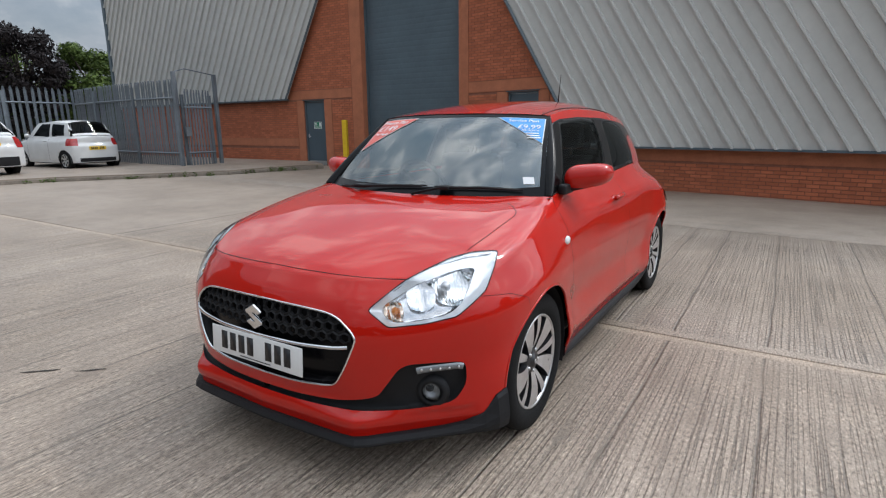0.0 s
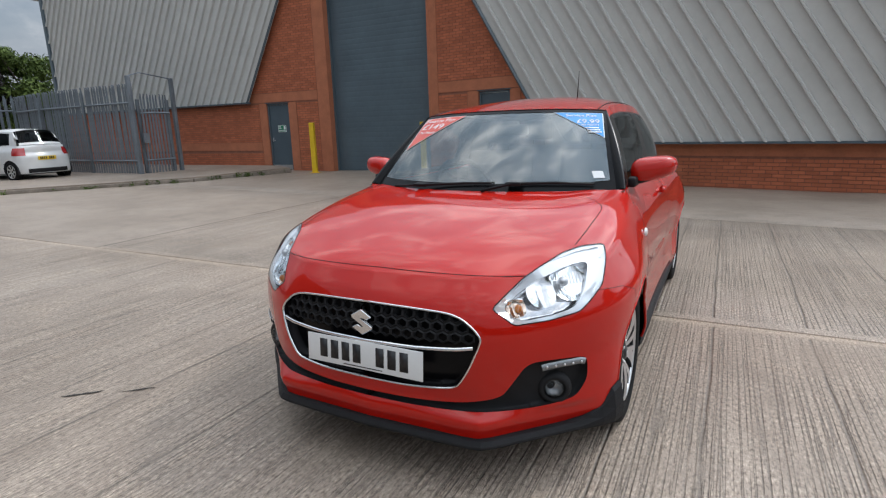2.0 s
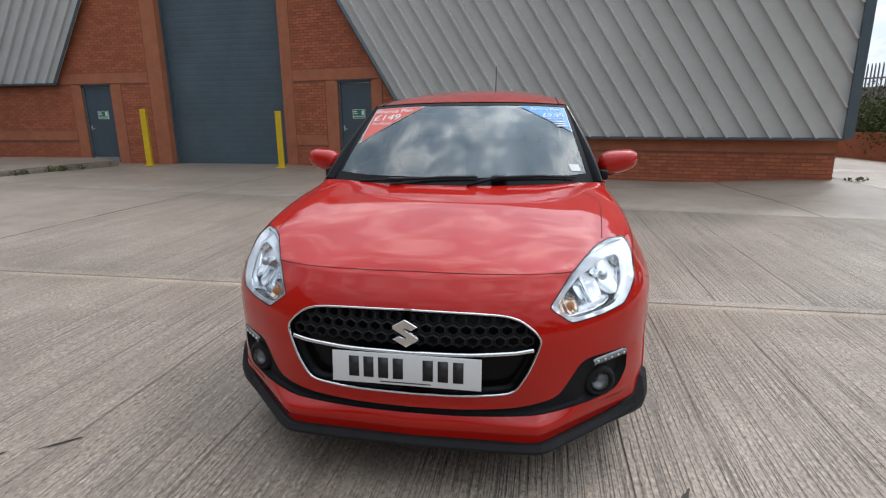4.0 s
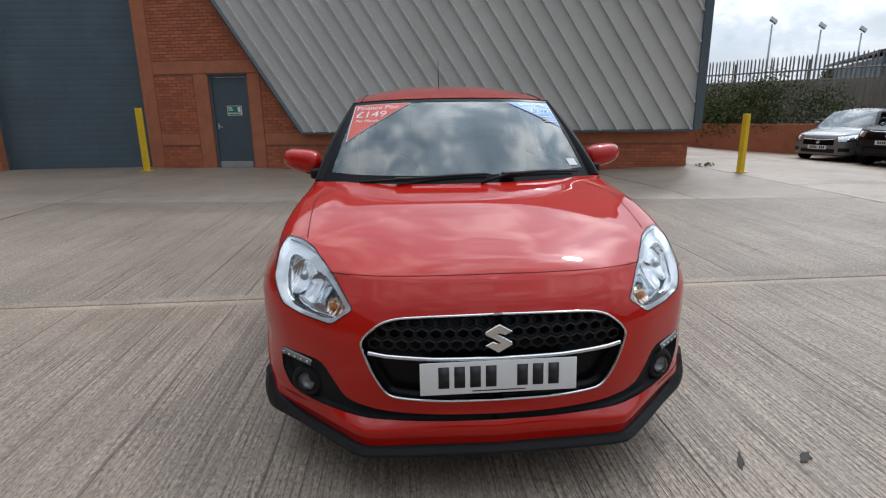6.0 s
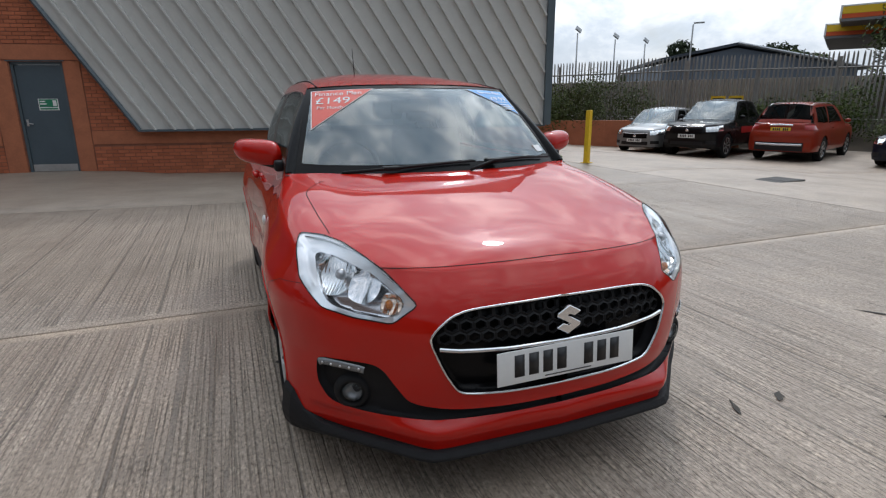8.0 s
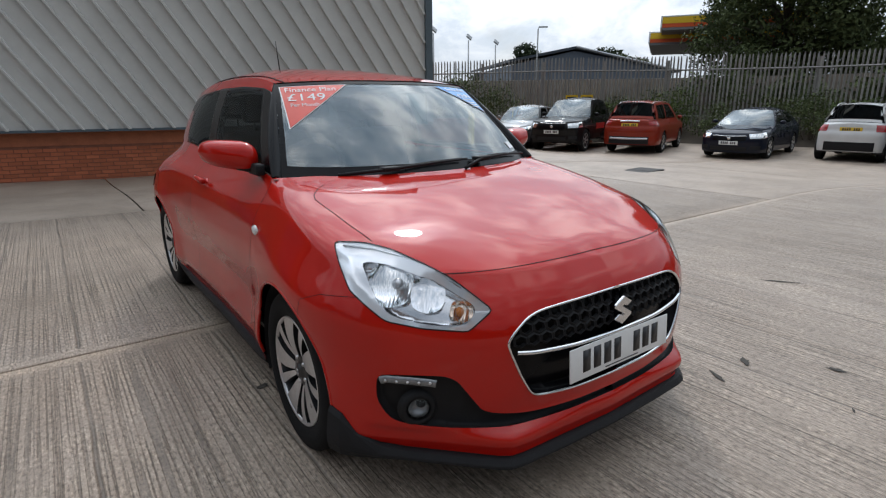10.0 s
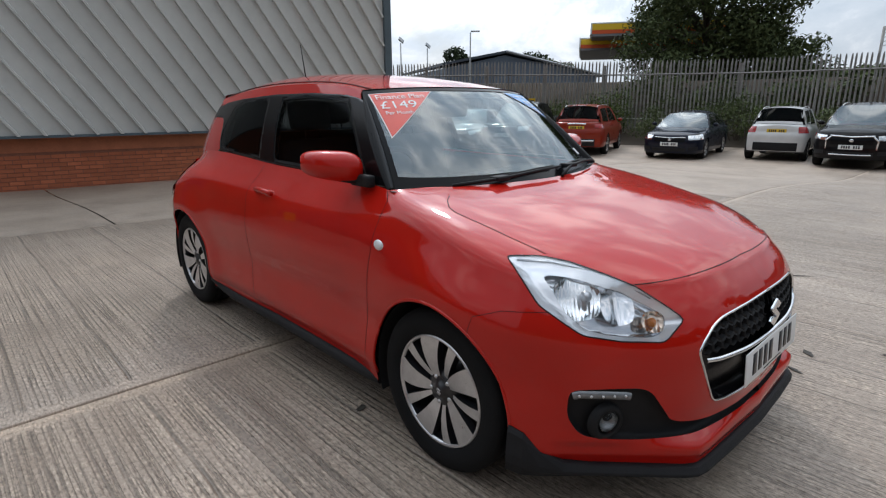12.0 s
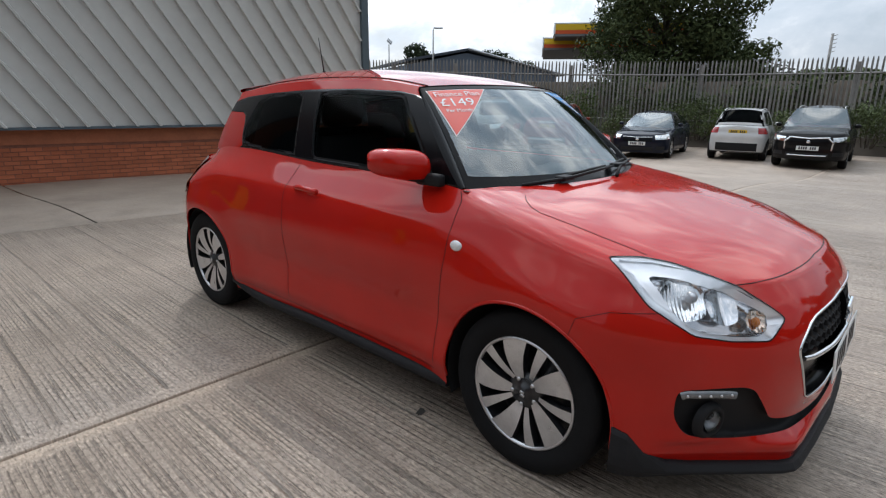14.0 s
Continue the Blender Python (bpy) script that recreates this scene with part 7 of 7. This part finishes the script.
part("roof_edge", tube(bmesh.new(), [(-1, -.6, 8.7), (14.0, -.6, 5.5)], .16, 4), PALE_EDGE, shed, smooth=False)

YEL = material("canopy_yellow", (0.92, 0.60, 0.03), 0.4, vary=0.04, scale=1)
ORG = material("canopy_red", (0.78, 0.12, 0.03), 0.4, vary=0.04, scale=1)
WHT = material("canopy_white", (0.88, 0.89, 0.90), 0.4, vary=0.04, scale=1)
SOF = material("canopy_soffit", (0.22, 0.22, 0.23), 0.6, vary=0.1, scale=1)
canopy = thing("filling_station_canopy", "distant filling station canopy banded white, yellow and red", "canopy", pose(33.2, 21.9, 0, 0, 0, -57))
for x0, y0, top in ((.7, -2.6, 6.42), (0, 0, 5.78)):
    for n, z0, z1, mt in (("soffit", top - .86, top - .71, SOF), ("red_band", top - .70, top - .47, ORG), ("yellow_band", top - .46, top - .09, YEL), ("white_band", top - .08, top, WHT)):
        part(n, box(bmesh.new(), x0, x0 + 8.5, y0, y0 + 9, z0, z1, .01), mt, canopy, smooth=False)
    part("white_end", box(bmesh.new(), x0 - .10, x0 - .004, y0 - .02, y0 + 9, top - .70, top + .01, .01), WHT, canopy, smooth=False)
for x in (5.5,):
    part("column", box(bmesh.new(), x, x + .4, 4, 4.4, 0, 5.0), SOF, canopy, smooth=False)

POLE = material("pole_steel", (0.42, 0.43, 0.44), 0.5, metal=0.3, vary=0.1, scale=2)
for az, el, d in ((34.6, 6.8, 70), (38.1, 6.1, 76), (40.8, 5.6, 82)):
    a = radians(az)
    h = 1.3 + d * math.tan(radians(el))
    f = thing("floodlight_mast", "slim distant floodlight mast with a tilted lamp head", "floodlight", pose(-1.1 + d * math.sin(a), -2.1 + d * math.cos(a), 0, 0, 0, -az + 25), "floodlight masts")
    part("mast", tube(bmesh.new(), [(0, 0, 0), (0, 0, h - .4)], .14, 8, .6), POLE, f)
    part("lamp_head", box(bmesh.new(), -.40, .40, -.10, .10, -.26, .26, .03, Matrix.Translation((.1, 0, h)) @ pose(0, 0, 0, -30, 35, 0)), POLE, f, smooth=False)
a = radians(44.8)
lamp = thing("street_lamp", "tall distant street lamp with a short arm", "street lamp", pose(-1.1 + 62 * math.sin(a), -2.1 + 62 * math.cos(a), 0, 0, 0, -44))
part("column", tube(bmesh.new(), [(0, 0, 0), (0, 0, 8.6), (.1, 0, 8.8)], .09, 8, .6), POLE, lamp)
part("lantern", box(bmesh.new(), .05, 1.0, -.12, .12, 8.72, 8.86, .03), POLE, lamp, smooth=False)
post = thing("fence_mast", "thin dark post standing above the fence", "post", pose(24.6, 3.2, 0))
part("mast", tube(bmesh.new(), [(0, 0, 0), (0, 0, 4.0)], .05, 6), GALV_DARK, post)
for i in range(5):
    part("spike", tube(bmesh.new(), [(0, 0, 3.3 + .15 * i), (.12, -.15, 3.36 + .15 * i)], .012, 4), GALV_DARK, post)

far = thing("far_woods", "dark wooded skyline beyond the yard, with unseen trees added behind the camera", "woods", kind="stuff")
rng = np.random.default_rng(9)
cl = []
for i in range(230):
    az = radians(rng.uniform(38, 96) if i < 150 else rng.uniform(41, 57))
    d = rng.uniform(125, 150)
    h = (3.2 + 8.8 * math.exp(-((math.degrees(az) - 44.6) / 3.0) ** 2) + 9.2 * math.exp(-((math.degrees(az) - 52.2) / 2.8) ** 2) + 1.6 * math.exp(-((math.degrees(az) - 80) / 6) ** 2))
    cl.append((d * math.sin(az), d * math.cos(az), rng.uniform(.3, 1.0) * h, rng.uniform(2.2, 3.6)))
for i in range(60):
    az = radians(rng.uniform(-100, -58))
    d = rng.uniform(90, 110)
    cl.append((d * math.sin(az), d * math.cos(az), rng.uniform(.5, 5.0), rng.uniform(2.0, 3.4)))
# unseen trees behind the camera, added to darken what the car reflects
for i in range(230):
    az = radians(rng.uniform(98, 262))
    d = rng.uniform(30, 40)
    h = 6.2 + 1.8 * math.sin(az * 9) + 1.0 * math.sin(az * 23)
    cl.append((d * math.sin(az), d * math.cos(az), rng.uniform(.05, 1.0) * h, rng.uniform(1.2, 2.2)))
crown_part("foliage", cl, 34, .62, LEAF_FAR, far, 10)

# ---- yard details ----
IRON = material("cast_iron", (0.045, 0.042, 0.040), 0.7, metal=0.3, vary=0.3, scale=20, bump=0.4, bump_scale=120)
hz = ground_z(7.7, 4.4)
mh = thing("manhole_cover", "dark rectangular iron drain cover set in the concrete", "drain cover", pose(7.75, 4.45, hz - .004, 0, 0, 8) @ Matrix.Diagonal((.8, .7, 1, 1)))
part("frame", box(box(bmesh.new(), -.62, .62, -.36, -.30, -.02, .006), -.62, .62, .30, .36, -.02, .006), IRON, mh, smooth=False)
for i in range(2):
    part("lid", box(bmesh.new(), -.60 + .61 * i, -.02 + .61 * i, -.29, .29, -.02, .008, .004), IRON, mh, smooth=False)
STAIN = material("dark_stain", (0.040, 0.034, 0.028), 0.8, vary=0.4, scale=30)


def scuff(x, y, l, w, a, seed):
    rng = np.random.default_rng(seed)
    n = 18
    bm = bmesh.new()
    ring = []
    for i in range(n):
        t = 2 * math.pi * i / n
        k = rng.uniform(.55, 1.1)
        ring.append((l / 2 * math.cos(t) * k, w / 2 * math.sin(t) * k))
    prism(bm, ring, .0015, Matrix.Translation((x, y, ground_z(x, y) + .004)) @ Matrix.Rotation(radians(a), 4, "Z"))
    tagged(part("ground_stain", bm, STAIN, None, smooth=False, kind="structure"), "small dark scuff on the concrete", "stain")


for i, (x, y, l, w, a) in enumerate(((.97, -.69, .15, .026, 62), (1.235, -.69, .09, .045, 40), (-.825, .52, .07, .040, 20), (1.50, -1.0, .09, .035, 110), (1.14, -1.19, .04, .015, 30),
                                     (2.72, -.22, .26, .022, 125), (-1.74, -.92, .20, .018, 43), (-1.50, -.76, .16, .014, 43))):
    scuff(x, y, l, w, a, 200 + i)
